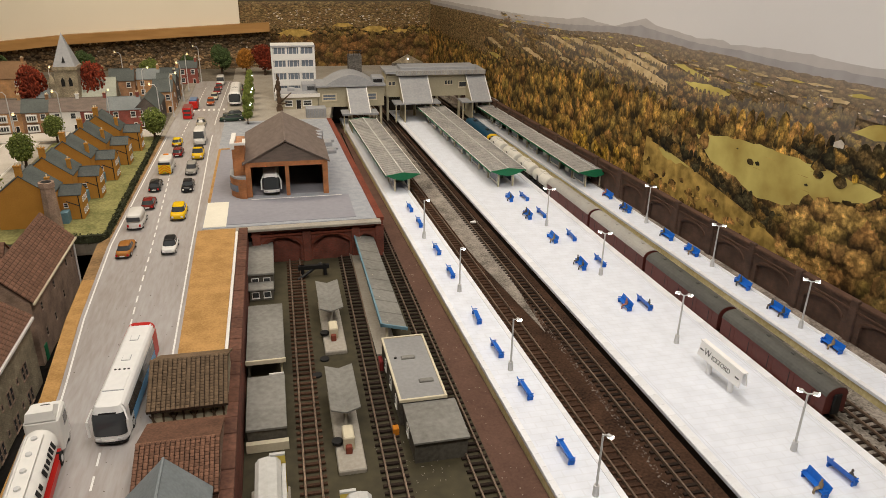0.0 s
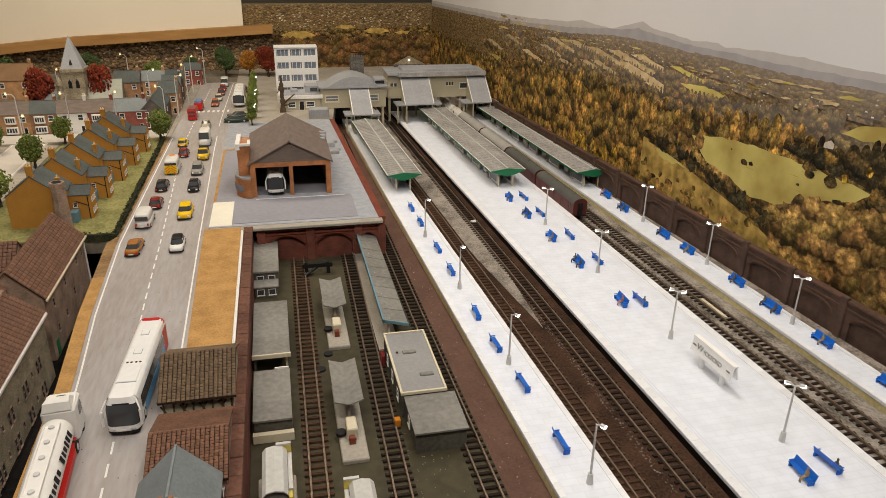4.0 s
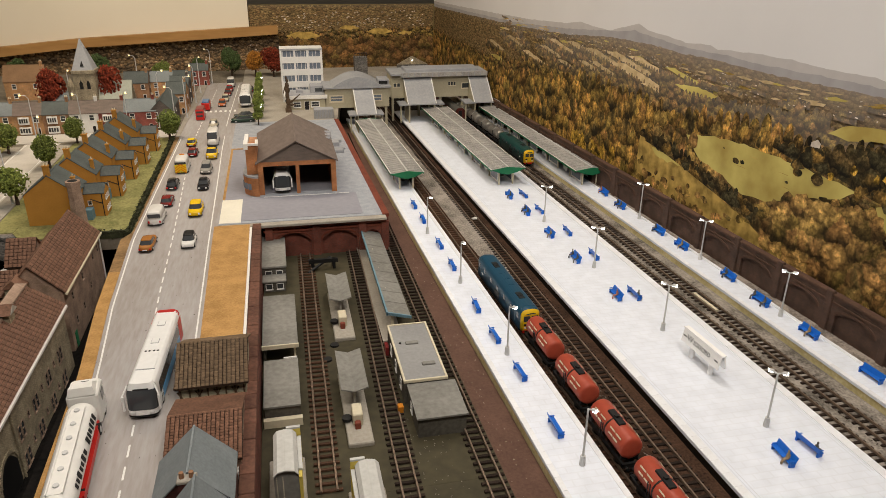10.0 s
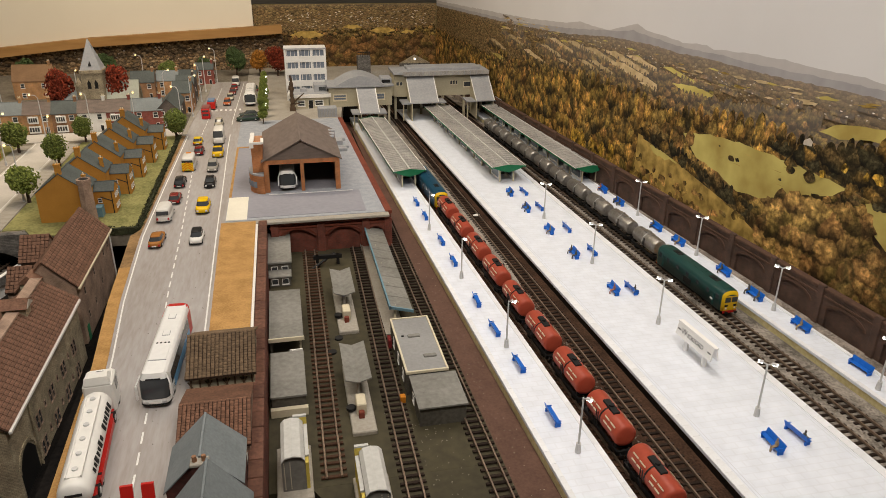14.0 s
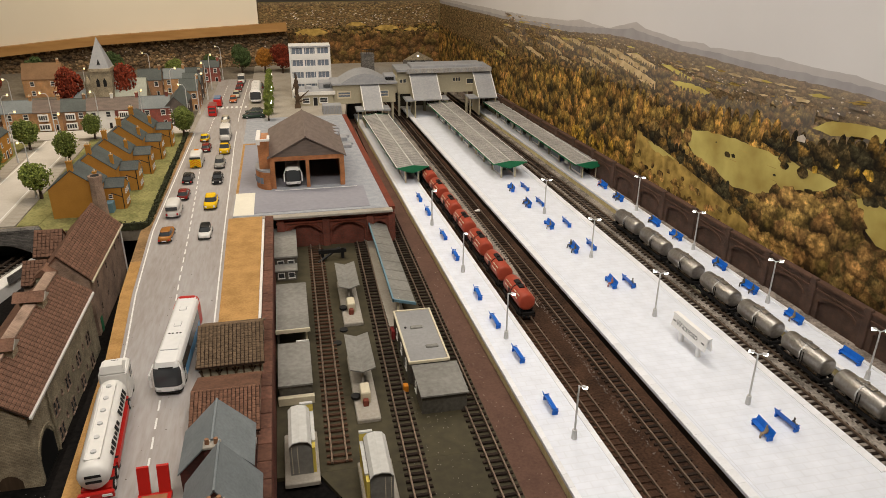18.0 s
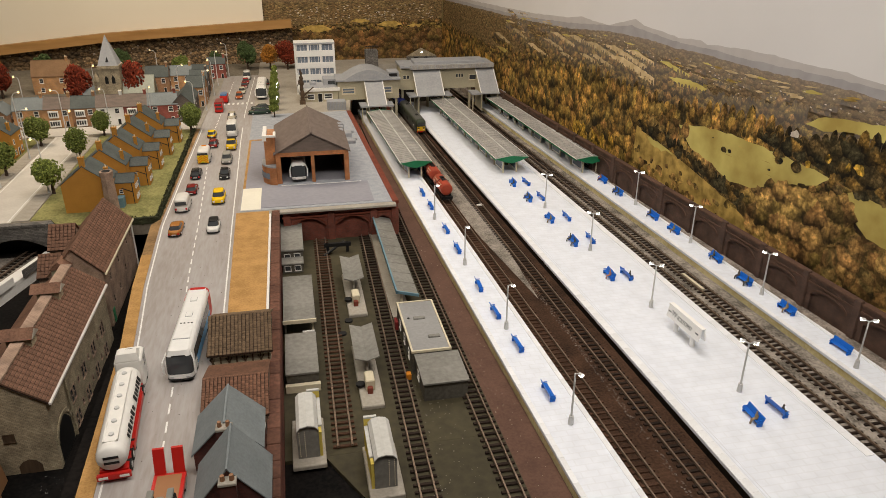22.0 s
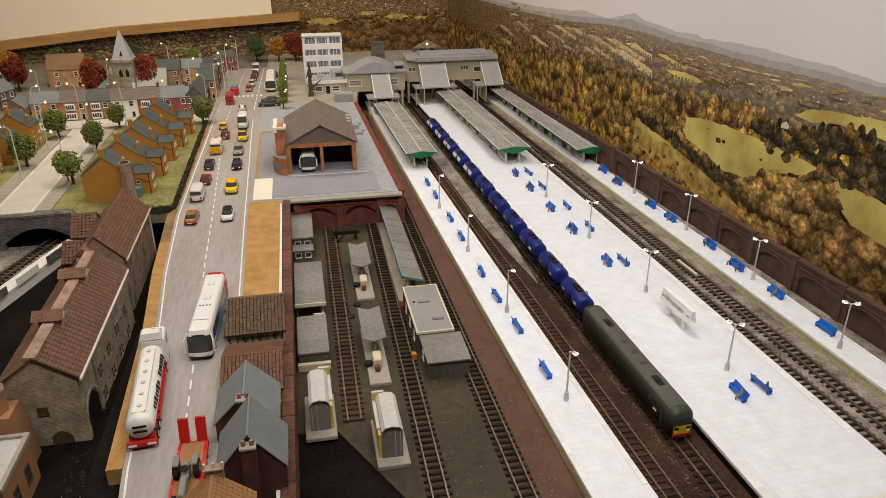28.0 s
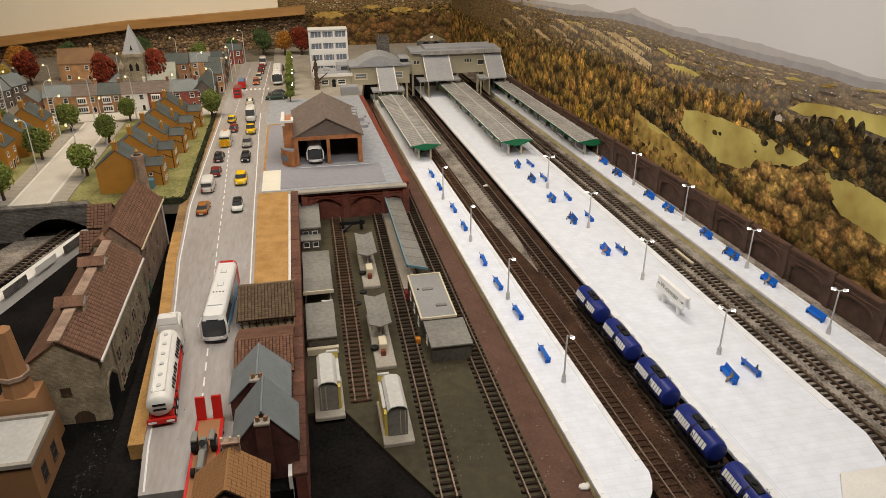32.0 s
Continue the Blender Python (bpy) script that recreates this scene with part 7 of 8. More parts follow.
def leaf_ball(name, rx, rz, n, tone_a, tone_b, lumps=7):
    """A crown of many small leaf clumps around a few big lumps."""
    r = leaf_seed
    f = Form()
    cen = [(r.uniform(-0.4, 0.4) * rx, r.uniform(-0.4, 0.4) * rx, r.uniform(-0.45, 0.5) * rz) for _ in range(lumps)] + [(0, 0, 0)]
    for i in range(n):
        c = cen[i % len(cen)]
        u, a = r.uniform(-1, 1), r.uniform(0, 6.283)
        s = math.sqrt(1 - u * u)
        q = r.uniform(0.5, 0.66) if i % len(cen) != lumps else r.uniform(0.7, 0.95)
        x, y, z = c[0] + q * rx * s * math.cos(a), c[1] + q * rx * s * math.sin(a), c[2] + q * rz * u
        k = r.uniform(2.2, 4.6)
        d = Vector((s * math.cos(a), s * math.sin(a), u + 0.3)).normalized()
        e = d.orthogonal().normalized()
        g = d.cross(e)
        p = Vector((x, y, z))
        ph = r.uniform(0, 6.28)
        pts = [p + d * k * 0.5] + [p + (e * math.cos(ph + t) + g * math.sin(ph + t)) * k * r.uniform(0.7, 1.2) - d * k * 0.35 for t in (0, 1.26, 2.51, 3.77, 5.03)]
        f.add([tuple(v) for v in pts], [(0, 1 + j, 1 + (j + 1) % 5) for j in range(5)])
    m = print_tone(name, tone_a, tone_b, 500, 0.4)
    m.node_tree.nodes["Principled BSDF"].inputs["Roughness"].default_value = 0.9
    return f.data(name, m)


TRUNK = mat("dark_bark", (0.075, 0.05, 0.035), (0.035, 0.024, 0.018), 0.9, scale=300, bump=0.5)
trunk_data = Form().tube((0, 0, 0), (0, 0, 26), 4.2, 2.8, 8).tube((0, 0, 22), (10, 4, 44), 2.2, 1, 6).tube((0, 0, 22), (-9, 6, 46), 2.0, 1, 6).tube((0, 0, 22), (2, -10, 46), 2.0, 1, 6).tube((0, 0, 24), (0, 0, 60), 2.4, 0.8, 6).data("trunk", TRUNK)
CROWN = {
    "green": leaf_ball("green_model_leaves", 35, 37, 1500, (0.20, 0.235, 0.055), (0.045, 0.068, 0.018)),
    "bright": leaf_ball("bright_green_model_leaves", 35, 37, 1500, (0.26, 0.30, 0.065), (0.06, 0.09, 0.022)),
    "dark": leaf_ball("dark_green_model_leaves", 35, 40, 1400, (0.085, 0.125, 0.045), (0.03, 0.048, 0.018)),
    "red": leaf_ball("dark_red_model_leaves", 37, 40, 1500, (0.25, 0.042, 0.018), (0.06, 0.012, 0.007)),
    "orange": leaf_ball("orange_model_leaves", 35, 38, 1400, (0.45, 0.20, 0.03), (0.18, 0.07, 0.015)),
    "yellow": leaf_ball("yellow_model_leaves", 34, 34, 1400, (0.48, 0.34, 0.05), (0.2, 0.13, 0.025)),
}
WORD = {"green": "green", "bright": "bright green", "dark": "dark green", "red": "dark red autumn", "orange": "orange autumn", "yellow": "yellow autumn"}


def tree(x, y, tone, s=1.0, tall=1.0, z=ROAD - 2):
    t = thing("tree", x, y, z, random.uniform(0, 360), label="model tree with a rounded crown of %s leaves" % WORD[tone], category="tree", group="model trees")
    t.scale = (s, s, s * tall * random.uniform(0.94, 1.08))
    piece("trunk", trunk_data, t)
    piece("crown", CROWN[tone], t, 0, 0, 56)


for x, y, tone, s, *tl in ((-1046, 822, "bright", 0.95), (-1048, 1118, "green", 1.0), (-1040, 1380, "green", 1.0), (-900, 960, "bright", 1.0), (-905, 1235, "green", 0.9), (-893, 1470, "green", 0.8), (-647, 1462, "green", 1.0), (-1236, 1395, "green", 0.9), (-1215, 1000, "bright", 0.9),
                      (-1022, 1766, "red", 1.2, 1.32), (-852, 1766, "red", 1.2, 1.42), (-770, 2300, "green", 1.05), (-518, 2440, "dark", 1.2), (-424, 2450, "orange", 1.2), (-352, 2440, "red", 1.25),
                      (-1560, 1960, "yellow", 1.0), (-1500, 2080, "dark", 0.9), (-1420, 2000, "yellow", 1.0), (-1350, 2060, "red", 1.25), (-1560, 2260, "red", 1.5), (-1450, 2260, "orange", 1.3), (-1660, 2150, "orange", 1.2), (-1280, 2330, "dark", 1.1), (-1000, 2380, "dark", 1.1), (-640, 2430, "dark", 0.9), (-1640, 1750, "green", 1.0)):
    tree(x, y, tone, s, *tl)


def slim_tree(x, y):
    t = thing("slim_tree", x, y, ROAD - 1, label="slim bright green street tree hung with small lights", category="tree", group="slim street trees")
    part("trunk", Form().tube((0, 0, 0), (0, 0, 70), 2.0, 1.0, 6), TRUNK, t)
    for k in range(3):
        ob = piece("foliage", CROWN["bright"], t, leaf_seed.uniform(-3, 3), 0, 30 + k * 22)
        ob.scale = (0.52 - 0.08 * k, 0.52 - 0.08 * k, 0.42)
    for k in range(1):
        part("light", Form().ball(11, -6, leaf_seed.uniform(40, 74), 1.8, 1.8, 1.8, 6, 4), M["lamp_glow"], t)


for y in (1600, 1690, 1780, 1870, 1960, 2050):
    slim_tree(-404, y)


# ---- specks of dirt and chips ----
def chips(name, n, seed, x0, x1, y0, y1, z, size, material, label, slope=0.0):
    """Loose chips strewn over a stretch of ground."""
    r, f = random.Random(seed), Form()
    for _ in range(n):
        y = r.uniform(y0, y1)
        x, s, a = r.uniform(x0, x1) + slope * y, size * r.uniform(0.4, 1.3), r.uniform(0, 6.28)
        f.add([(x + s * math.cos(a), y + s * math.sin(a), z), (x + s * math.cos(a + 2.2), y + s * math.sin(a + 2.2), z), (x + s * math.cos(a + 4.1), y + s * math.sin(a + 4.1), z), (x, y, z + s * 0.7)], [(0, 1, 3), (1, 2, 3), (2, 0, 3)])
    solid(name, f, material, label, "debris", "stuff")


chips("white_chips", 260, 21, -700, -636, -220, 62, -21.9, 0.55, M["white"], "tiny white chips strewn over the dark ground")
chips("pale_chips", 260, 22, -138, -52, -200, 700, YARD - 0.4, 0.8, M["cream_card"], "pale specks on the brown earth", -0.028)
chips("yard_chips", 160, 23, -230, -142, -150, 160, YARD + 0.1, 0.9, M["concrete"], "pale specks on the oily yard ground")
chips("road_dirt", 110, 24, -604, -482, -150, 700, ROAD + 0.1, 0.8, M["timber"], "dark specks of dirt on the road")
chips("stone_chips", 600, 25, 96, 104, -220, 1000, BED + 0.2, 1.5, M["rubble"], "loose ballast stones between the main tracks", -0.024)
chips("ballast_chips", 900, 26, 409, 432, -220, 1000, BED + 0.2, 1.7, M["rubble"], "loose ballast stones between the far tracks", -0.052)


# ---- road vehicles, built with the nose to +y ----
def wheels(t, xs, ys, r=5.6, w=3.6, hub=None):
    for y in ys:
        for x in xs:
            tyre = part("wheel", Form().tube((x - w / 2, y, r), (x + w / 2, y, r), r, r, 14), M["tyre"], t)
            s = 1 if x > 0 else -1
            part("hub", Form().tube((x + s * w / 2, y, r), (x + s * (w / 2 + 0.4), y, r), r * 0.55, r * 0.5, 10), hub or M["grey_metal"], tyre)


def car(name, x, y, rz, color, cname, label, kind="saloon", L=56, W=22, H=18):
    t = thing(name, x, y, ROAD, rz, label=label, category="van" if kind == "van" else "car", group="cars on the main road")
    p = paint(cname, color, 0.25)
    L, W, H = L * 1.1, W * 1.13, H * 1.12
    a, b = L / 2, W / 2
    nn = 20

    def sect(z, y0, y1, w):
        c, h = (y0 + y1) / 2, (y1 - y0) / 2
        ring = []
        for i in range(nn):
            q = 2 * math.pi * (i + 0.5) / nn - math.pi / 2
            ring.append((w * math.copysign(abs(math.cos(q)) ** 0.42, math.cos(q)), c + h * math.copysign(abs(math.sin(q)) ** 0.42, math.sin(q)), z))
        return ring

    def loft(rings):
        f = Form()
        vs = [v for r in rings for v in r]
        fs = [tuple(range(nn - 1, -1, -1)), tuple(range(len(vs) - nn, len(vs)))]
        for k in range(len(rings) - 1):
            fs += [(nn * k + i, nn * k + (i + 1) % nn, nn * k + nn + (i + 1) % nn, nn * k + nn + i) for i in range(nn)]
        return f.add(vs, fs)
    if kind == "van":
        belt, yb0, yb1, yr0, yr1 = H * 0.52, -a, a - 10, -a + 1.5, a - 16
    elif kind == "hatch":
        belt, yb0, yb1, yr0, yr1 = H * 0.58, -a + 2, a - 14, -a + 7, a - 24
    elif kind == "pickup":
        belt, yb0, yb1, yr0, yr1 = H * 0.58, -2, a - 13, 1, a - 20
    else:
        belt, yb0, yb1, yr0, yr1 = H * 0.6, -a + 9, a - 15, -a + 16, a - 24
    part("body", loft([sect(2.6, -a + 1.4, a - 1.4, b - 1.2), sect(4.2, -a + 0.3, a - 0.3, b - 0.2), sect(belt * 0.72, -a, a, b), sect(belt * 0.9, -a + 0.7, a - 1.2, b - 0.3), sect(belt, -a + 2.4, a - 3.6, b - 1.4), sect(belt + 0.15, -a + 4, a - 6, b - 3)]), p, t, smooth=True)
    if kind == "van":
        part("cabin", loft([sect(belt, yb0 + 1, yb1 + 6, b - 0.6), sect(H - 3, yr0, yr1, b - 1.2), sect(H - 1, yr0 + 1, yr1 - 1.5, b - 2.2), sect(H, yr0 + 4, yr1 - 5, b - 5)]), p, t, smooth=True)
        part("windscreen", loft([sect(belt + 0.6, yb1 - 2, yb1 + 6.4, b - 1.6), sect(H - 2.4, yr1 - 4, yr1 + 0.9, b - 2.2)]), M["glass"], t)
        part("rear_window", Form().box(-b + 3, b - 3, -a + 0.4, -a + 1.8, H * 0.6, H * 0.85), M["glass"], t)
    else:
        part("glasshouse", loft([sect(belt, yb0, yb1, b - 1.2), sect(H - 1.6, yr0, yr1, b - 3.2)]), M["glass"], t)
        part("roof", loft([sect(H - 1.8, yr0 - 0.5, yr1 + 0.5, b - 2.9), sect(H - 0.7, yr0 + 0.8, yr1 - 0.8, b - 3.8), sect(H, yr0 + 4, yr1 - 4, b - 6)]), M["black"] if name == "white_small_car" else p, t, smooth=True)
        for s in (-1, 1):
            part("door_pillar", Form().add([(s * (b - 1.1), -1, belt), (s * (b - 1.1), 1, belt), (s * (b - 3.1), 1, H - 1.6), (s * (b - 3.1), -1, H - 1.6), (s * (b - 1.8), -1, belt), (s * (b - 1.8), 1, belt), (s * (b - 3.8), 1, H - 1.6), (s * (b - 3.8), -1, H - 1.6)], [(0, 1, 2, 3), (7, 6, 5, 4), (0, 3, 7, 4), (1, 5, 6, 2)]), p, t)
        if kind == "pickup":
            part("load_bed", Form().box(-b + 2, b - 2, -a + 3, -4, belt - 0.2, belt + 0.3), M["black"], t)
            part("load", Form().rbox(-b + 3, b - 3, -a + 5, -8, belt + 0.3, belt + 8, 1), M["tyre"], t)
    for s in (-1, 1):
        part("headlight", Form().rbox(s * b * 0.62 - 2, s * b * 0.62 + 2, a - 1.2, a + 0.3, belt * 0.52, belt * 0.76, 0.5), M["white"], t)
        part("tail_light", Form().box(s * b * 0.72 - 1.6, s * b * 0.72 + 1.6, -a - 0.3, -a + 0.6, belt * 0.5, belt * 0.78), paint("red_lens", (0.5, 0.01, 0.01)), t)
    part("front_bumper", Form().rbox(-b + 1, b - 1, a - 1.5, a + 0.8, 3, 5, 0.4), M["black"], t)
    part("rear_bumper", Form().rbox(-b + 1, b - 1, -a - 0.8, -a + 1.5, 3, 5, 0.4), M["black"], t)
    part("plate_bar", Form().box(-4, 4, -a - 0.9, -a - 0.4, 5.2, 7.2), M["white"], t)
    wheels(t, (-b + 1.6, b - 1.6), (-a * 0.62, a * 0.62), 4.6, 3)
    return t


LX, RX = -588, -521
car("orange_car", LX - 6, 668, -2, (0.36, 0.15, 0.035), "orange_car_paint", "orange-brown saloon car on the main road", L=60)
car("white_small_car", RX, 668, 180, (0.75, 0.75, 0.73), "white_car_paint", "small white car with a dark roof", "hatch", 54)
car("white_van", LX - 8, 806, 0, (0.72, 0.71, 0.68), "white_van_paint", "white panel van on the main road", "van", 66, 26, 27)
car("red_rounded_car", LX, 908, 0, (0.20, 0.025, 0.02), "dark_red_car_paint", "dark red rounded small car", "hatch", 52)
car("yellow_car", RX - 2, 842, 180, (0.80, 0.52, 0.01), "yellow_van_paint", "yellow saloon car on the main road", "saloon", 66, 25, 21)
car("black_car", LX - 2, 1026, 0, (0.02, 0.02, 0.022), "black_car_paint", "black car with a rounded roof", "hatch", 60)
car("black_car", RX, 1012, 180, (0.02, 0.02, 0.022), "black_car_paint", "black saloon car on the main road", "saloon", 60)
hv = car("highway_van", LX + 6, 1162, 0, (0.75, 0.74, 0.7), "white_van_paint", "white highway van with yellow and red striped back", "van", 74, 28, 31)
part("chevron_panel", Form().box(-13.5, 13.5, -41.6, -40.4, 4.5, 24), paint("yellow_panel", (0.8, 0.6, 0.02)), hv)
for e in (-1, 1):
    for k in range(3):
        m = Matrix.Translation((e * 6.6, -41.7, 8 + k * 6)) @ Matrix.Rotation(e * math.radians(38), 4, "Y")
        part("chevron", Form().box(-7.5, 7.5, -0.4, 0, -1.3, 1.3, m), paint("amber_panel", (0.75, 0.25, 0.01)), hv)
part("beacon", Form().rbox(-6, 6, 8, 12, 34, 37, 0.6), paint("amber_panel", (0.75, 0.35, 0.01)), hv)
car("grey_car", RX - 3, 1138, 180, (0.32, 0.31, 0.28), "grey_car_paint", "grey estate car on the main road", "hatch", 62, 23, 20)
car("maroon_car", LX + 18, 1294, 0, (0.22, 0.02, 0.025), "dark_red_car_paint", "maroon car on the main road", "hatch", 54)
car("yellow_pickup", RX + 2, 1266, 180, (0.70, 0.45, 0.01), "yellow_pickup_paint", "yellow pickup truck with a dark load", "pickup", 64, 25, 24)
car("white_van", RX - 4, 1408, 180, (0.72, 0.71, 0.68), "white_van_paint", "tall white box van on the main road", "van", 74, 27, 34)
car("yellow_small_car", LX + 6, 1396, 0, (0.70, 0.50, 0.01), "yellow_small_car_paint", "small yellow car on the main road", "hatch", 50)
car("beige_car", RX - 16, 1600, 180, (0.42, 0.38, 0.30), "beige_car_paint", "beige car near the junction", "saloon", 58, 23, 20)
car("dark_green_car", -452, 1650, 96, (0.03, 0.055, 0.04), "dark_green_car_paint", "dark green car parked beside the street trees", "saloon", 66)
car("dark_grey_car", -448, 1706, 96, (0.07, 0.08, 0.075), "dark_grey_car_paint", "dark grey car parked beside the street trees", "saloon", 62)
car("orange_car", RX - 8, 1905, 180, (0.45, 0.12, 0.04), "orange_red_paint", "orange-red car at the far crossing", "hatch", 56)
car("cream_car", RX - 2, 1990, 180, (0.6, 0.55, 0.42), "cream_car_paint", "cream car beyond the crossing", "hatch", 54)
car("maroon_car", RX + 2, 2090, 180, (0.22, 0.02, 0.025), "dark_red_car_paint", "maroon car in the far queue", "hatch", 56)
car("red_car", RX + 4, 2170, 180, (0.35, 0.02, 0.02), "red_car_paint", "red car in the far queue", "saloon", 56)
car("white_van", RX + 6, 2260, 180, (0.72, 0.71, 0.68), "white_van_paint", "white van at the end of the road", "van", 64, 26, 28)
gv = car("green_van", -412, 1150, 0, (0.62, 0.55, 0.03), "yellow_green_van_paint", "yellow and green van beside the depot", "van", 50, 20, 27)
part("green_panel", Form().box(-10.6, 10.6, -25.6, 22, 4, 13), paint("leaf_green_paint", (0.12, 0.22, 0.03)), gv, "green lower panels")
car("dark_car", -440, 2140, 0, (0.05, 0.05, 0.055), "dark_grey_car_paint", "dark car parked at the roadside", "saloon", 58)


def coach(name, x, y, rz, z, L, main, lower, roof_end, label):
    t = thing(name, x, y, z, rz, label=label, category="coach", group="coaches")
    a, b = L / 2, 17.5
    prof = [(-b, 5), (b, 5), (b, 34), (b - 0.8, 39), (b - 2.4, 43), (b - 5, 45.4), (b - 8, 46), (-b + 8, 46), (-b + 5, 45.4), (-b + 2.4, 43), (-b + 0.8, 39), (-b, 34)]
    n = len(prof)
    back = [(-a, 0.94), (-a + 2, 0.985), (-a + 5, 1.0), (a - 16, 1.0)]
    vs = [(px * k, yy, 5 + (pz - 5) * (0.5 + k / 2)) for yy, k in back for px, pz in prof]
    fs = [tuple(range(n))]
    for k in range(len(back) - 1):
        fs += [(n * k + i, n * k + n + i, n * k + n + (i + 1) % n, n * k + (i + 1) % n) for i in range(n)]
    part("body", Form().add(vs, fs), main, t)
    # rounded front: rows of height, each bent round the nose; the glass is a band of it
    steps = 16

    def nose(zz, out=0.0, lim=1.0):
        side = b + out - (0 if zz < 34 else 0.16 * (zz - 34) ** 1.35)
        row = []
        for i in range(steps + 1):
            q = (-1 + 2 * i / steps) * math.pi / 2 * lim
            c, sn = math.cos(q), math.sin(q)
            row.append((side * math.copysign(abs(sn) ** 0.45, sn), a - 16 + (15.5 + out - 0.0055 * (zz - 5) ** 2) * max(c, 0.0) ** 0.5, zz))
        return row

    def band(zs, out, lim):
        f, rows_ = Form(), [nose(zz, out, lim) for zz in zs]
        m = steps + 1
        f.add([p for r_ in rows_ for p in r_], [(m * j + i, m * j + m + i, m * j + m + i + 1, m * j + i + 1) for j in range(len(rows_) - 1) for i in range(steps)])
        return f
    part("front", band((5, 9, 13, 22, 30, 36, 40, 43, 45.2, 46), 0, 1.0), main, t, smooth=True)
    roof_row = nose(46)
    part("front_roof", Form().add(roof_row, [tuple(range(steps, -1, -1))]), main, t)
    part("windscreen", band((14, 20, 27, 33, 38.5), 0.35, 0.86), M["glass"], t, "large wrap-round dark windscreen", smooth=True)
    part("bumper", band((5, 7.5), 0.5, 0.9), M["black"], t, smooth=True)
    part("number_panel", Form().box(-5, 5, a + 0.2, a + 0.8, 8, 10.4), M["white"], t)
    part("destination", Form().box(-9, 9, a - 7.2, a - 6.4, 36, 40), M["black"], t)
    for s in (-1, 1):
        part("lower_panel", Form().box(min(s * b, s * (b + 0.4)), max(s * b, s * (b + 0.4)), -a + 26, a - 40, 6, 19), lower, t)
        part("rear_quarter", Form().box(min(s * b, s * (b + 0.45)), max(s * b, s * (b + 0.45)), -a + 4, -a + 25.6, 6, 38), roof_end, t)
        n_w = 6
        for k in range(n_w):
            y0 = -a + 27 + (L - 52) * k / n_w
            part("side_window", Form().box(min(s * b, s * (b + 0.5)), max(s * b, s * (b + 0.5)), y0, y0 + (L - 52) / n_w - 0.8, 20, 36), M["glass"], t)
        m = part("mirror", Form().rbox(s * (b + 3) - 1.4, s * (b + 3) + 1.4, a - 4, a - 1.4, 14, 34, 0.7), main, t)
        part("mirror_arm", Form().tube((s * (b - 2), a - 12, 43), (s * (b + 3), a - 3, 34), 1.1, 0.8, 8), main, m)
        part("headlight", Form().rbox(s * 11 - 3, s * 11 + 3, a - 1.2, a + 0.5, 9, 12, 0.5), M["grey_metal"], t)
    part("roof_band", Form().along([(-b + 1, 40), (-b + 3.2, 44), (-b + 8, 46.4), (b - 8, 46.4), (b - 3.2, 44), (b - 1, 40)][::-1], -a - 0.4, -a + 7), roof_end, t)
    part("rear_panel", Form().box(-b + 1.5, b - 1.5, -a - 0.6, -a - 0.1, 6, 40), roof_end, t)
    for q in (-0.3, -0.06):
        part("hatch_seam", Form().rbox(-5, 5, q * L - 6.6, q * L + 6.6, 46, 46.4, 0.2), M["grey_roof"], t)
        part("roof_hatch", Form().rbox(-4.4, 4.4, q * L - 6, q * L + 6, 46, 47.2, 0.5), main, t)
    for k in range(4):
        part("roof_vent", Form().tube((-7.5 + k * 4.6 + (1 if k > 1 else 0), L * 0.07, 46), (-7.5 + k * 4.6 + (1 if k > 1 else 0), L * 0.07, 46.6), 1.5, 1.4, 8), M["black"], t)
    part("air_unit", Form().rbox(-11, 11, L * 0.1, L * 0.29, 46, 47.0, 0.4), main, t)
    part("roof_seam", Form().box(-11.5, 11.5, L * 0.292, L * 0.292 + 0.8, 46, 46.6), M["grey_roof"], t)
    wheels(t, (-b + 2, b - 2), (-a + 42, -a + 56, a - 34), 7, 4)
    return t


white_p, red_p = paint("white_coach_paint", (0.80, 0.80, 0.79), 0.3), paint("bright_red_paint", (0.50, 0.02, 0.015), 0.35)
blue_p = paint("sky_blue_paint", (0.12, 0.33, 0.60), 0.35)
coach("express_coach", -517, 212, 177.5, ROAD, 196, white_p, blue_p, red_p, "long white coach with red rear and blue side")
coach("depot_coach", -342, 1020, 180, ROAD + 0.4, 186, white_p, M["black"], white_p, "white coach with dark windscreen in the depot bay")
coach("touring_coach", -450, 1950, 180, ROAD, 186, white_p, M["black"], white_p, "white touring coach parked by the street trees")


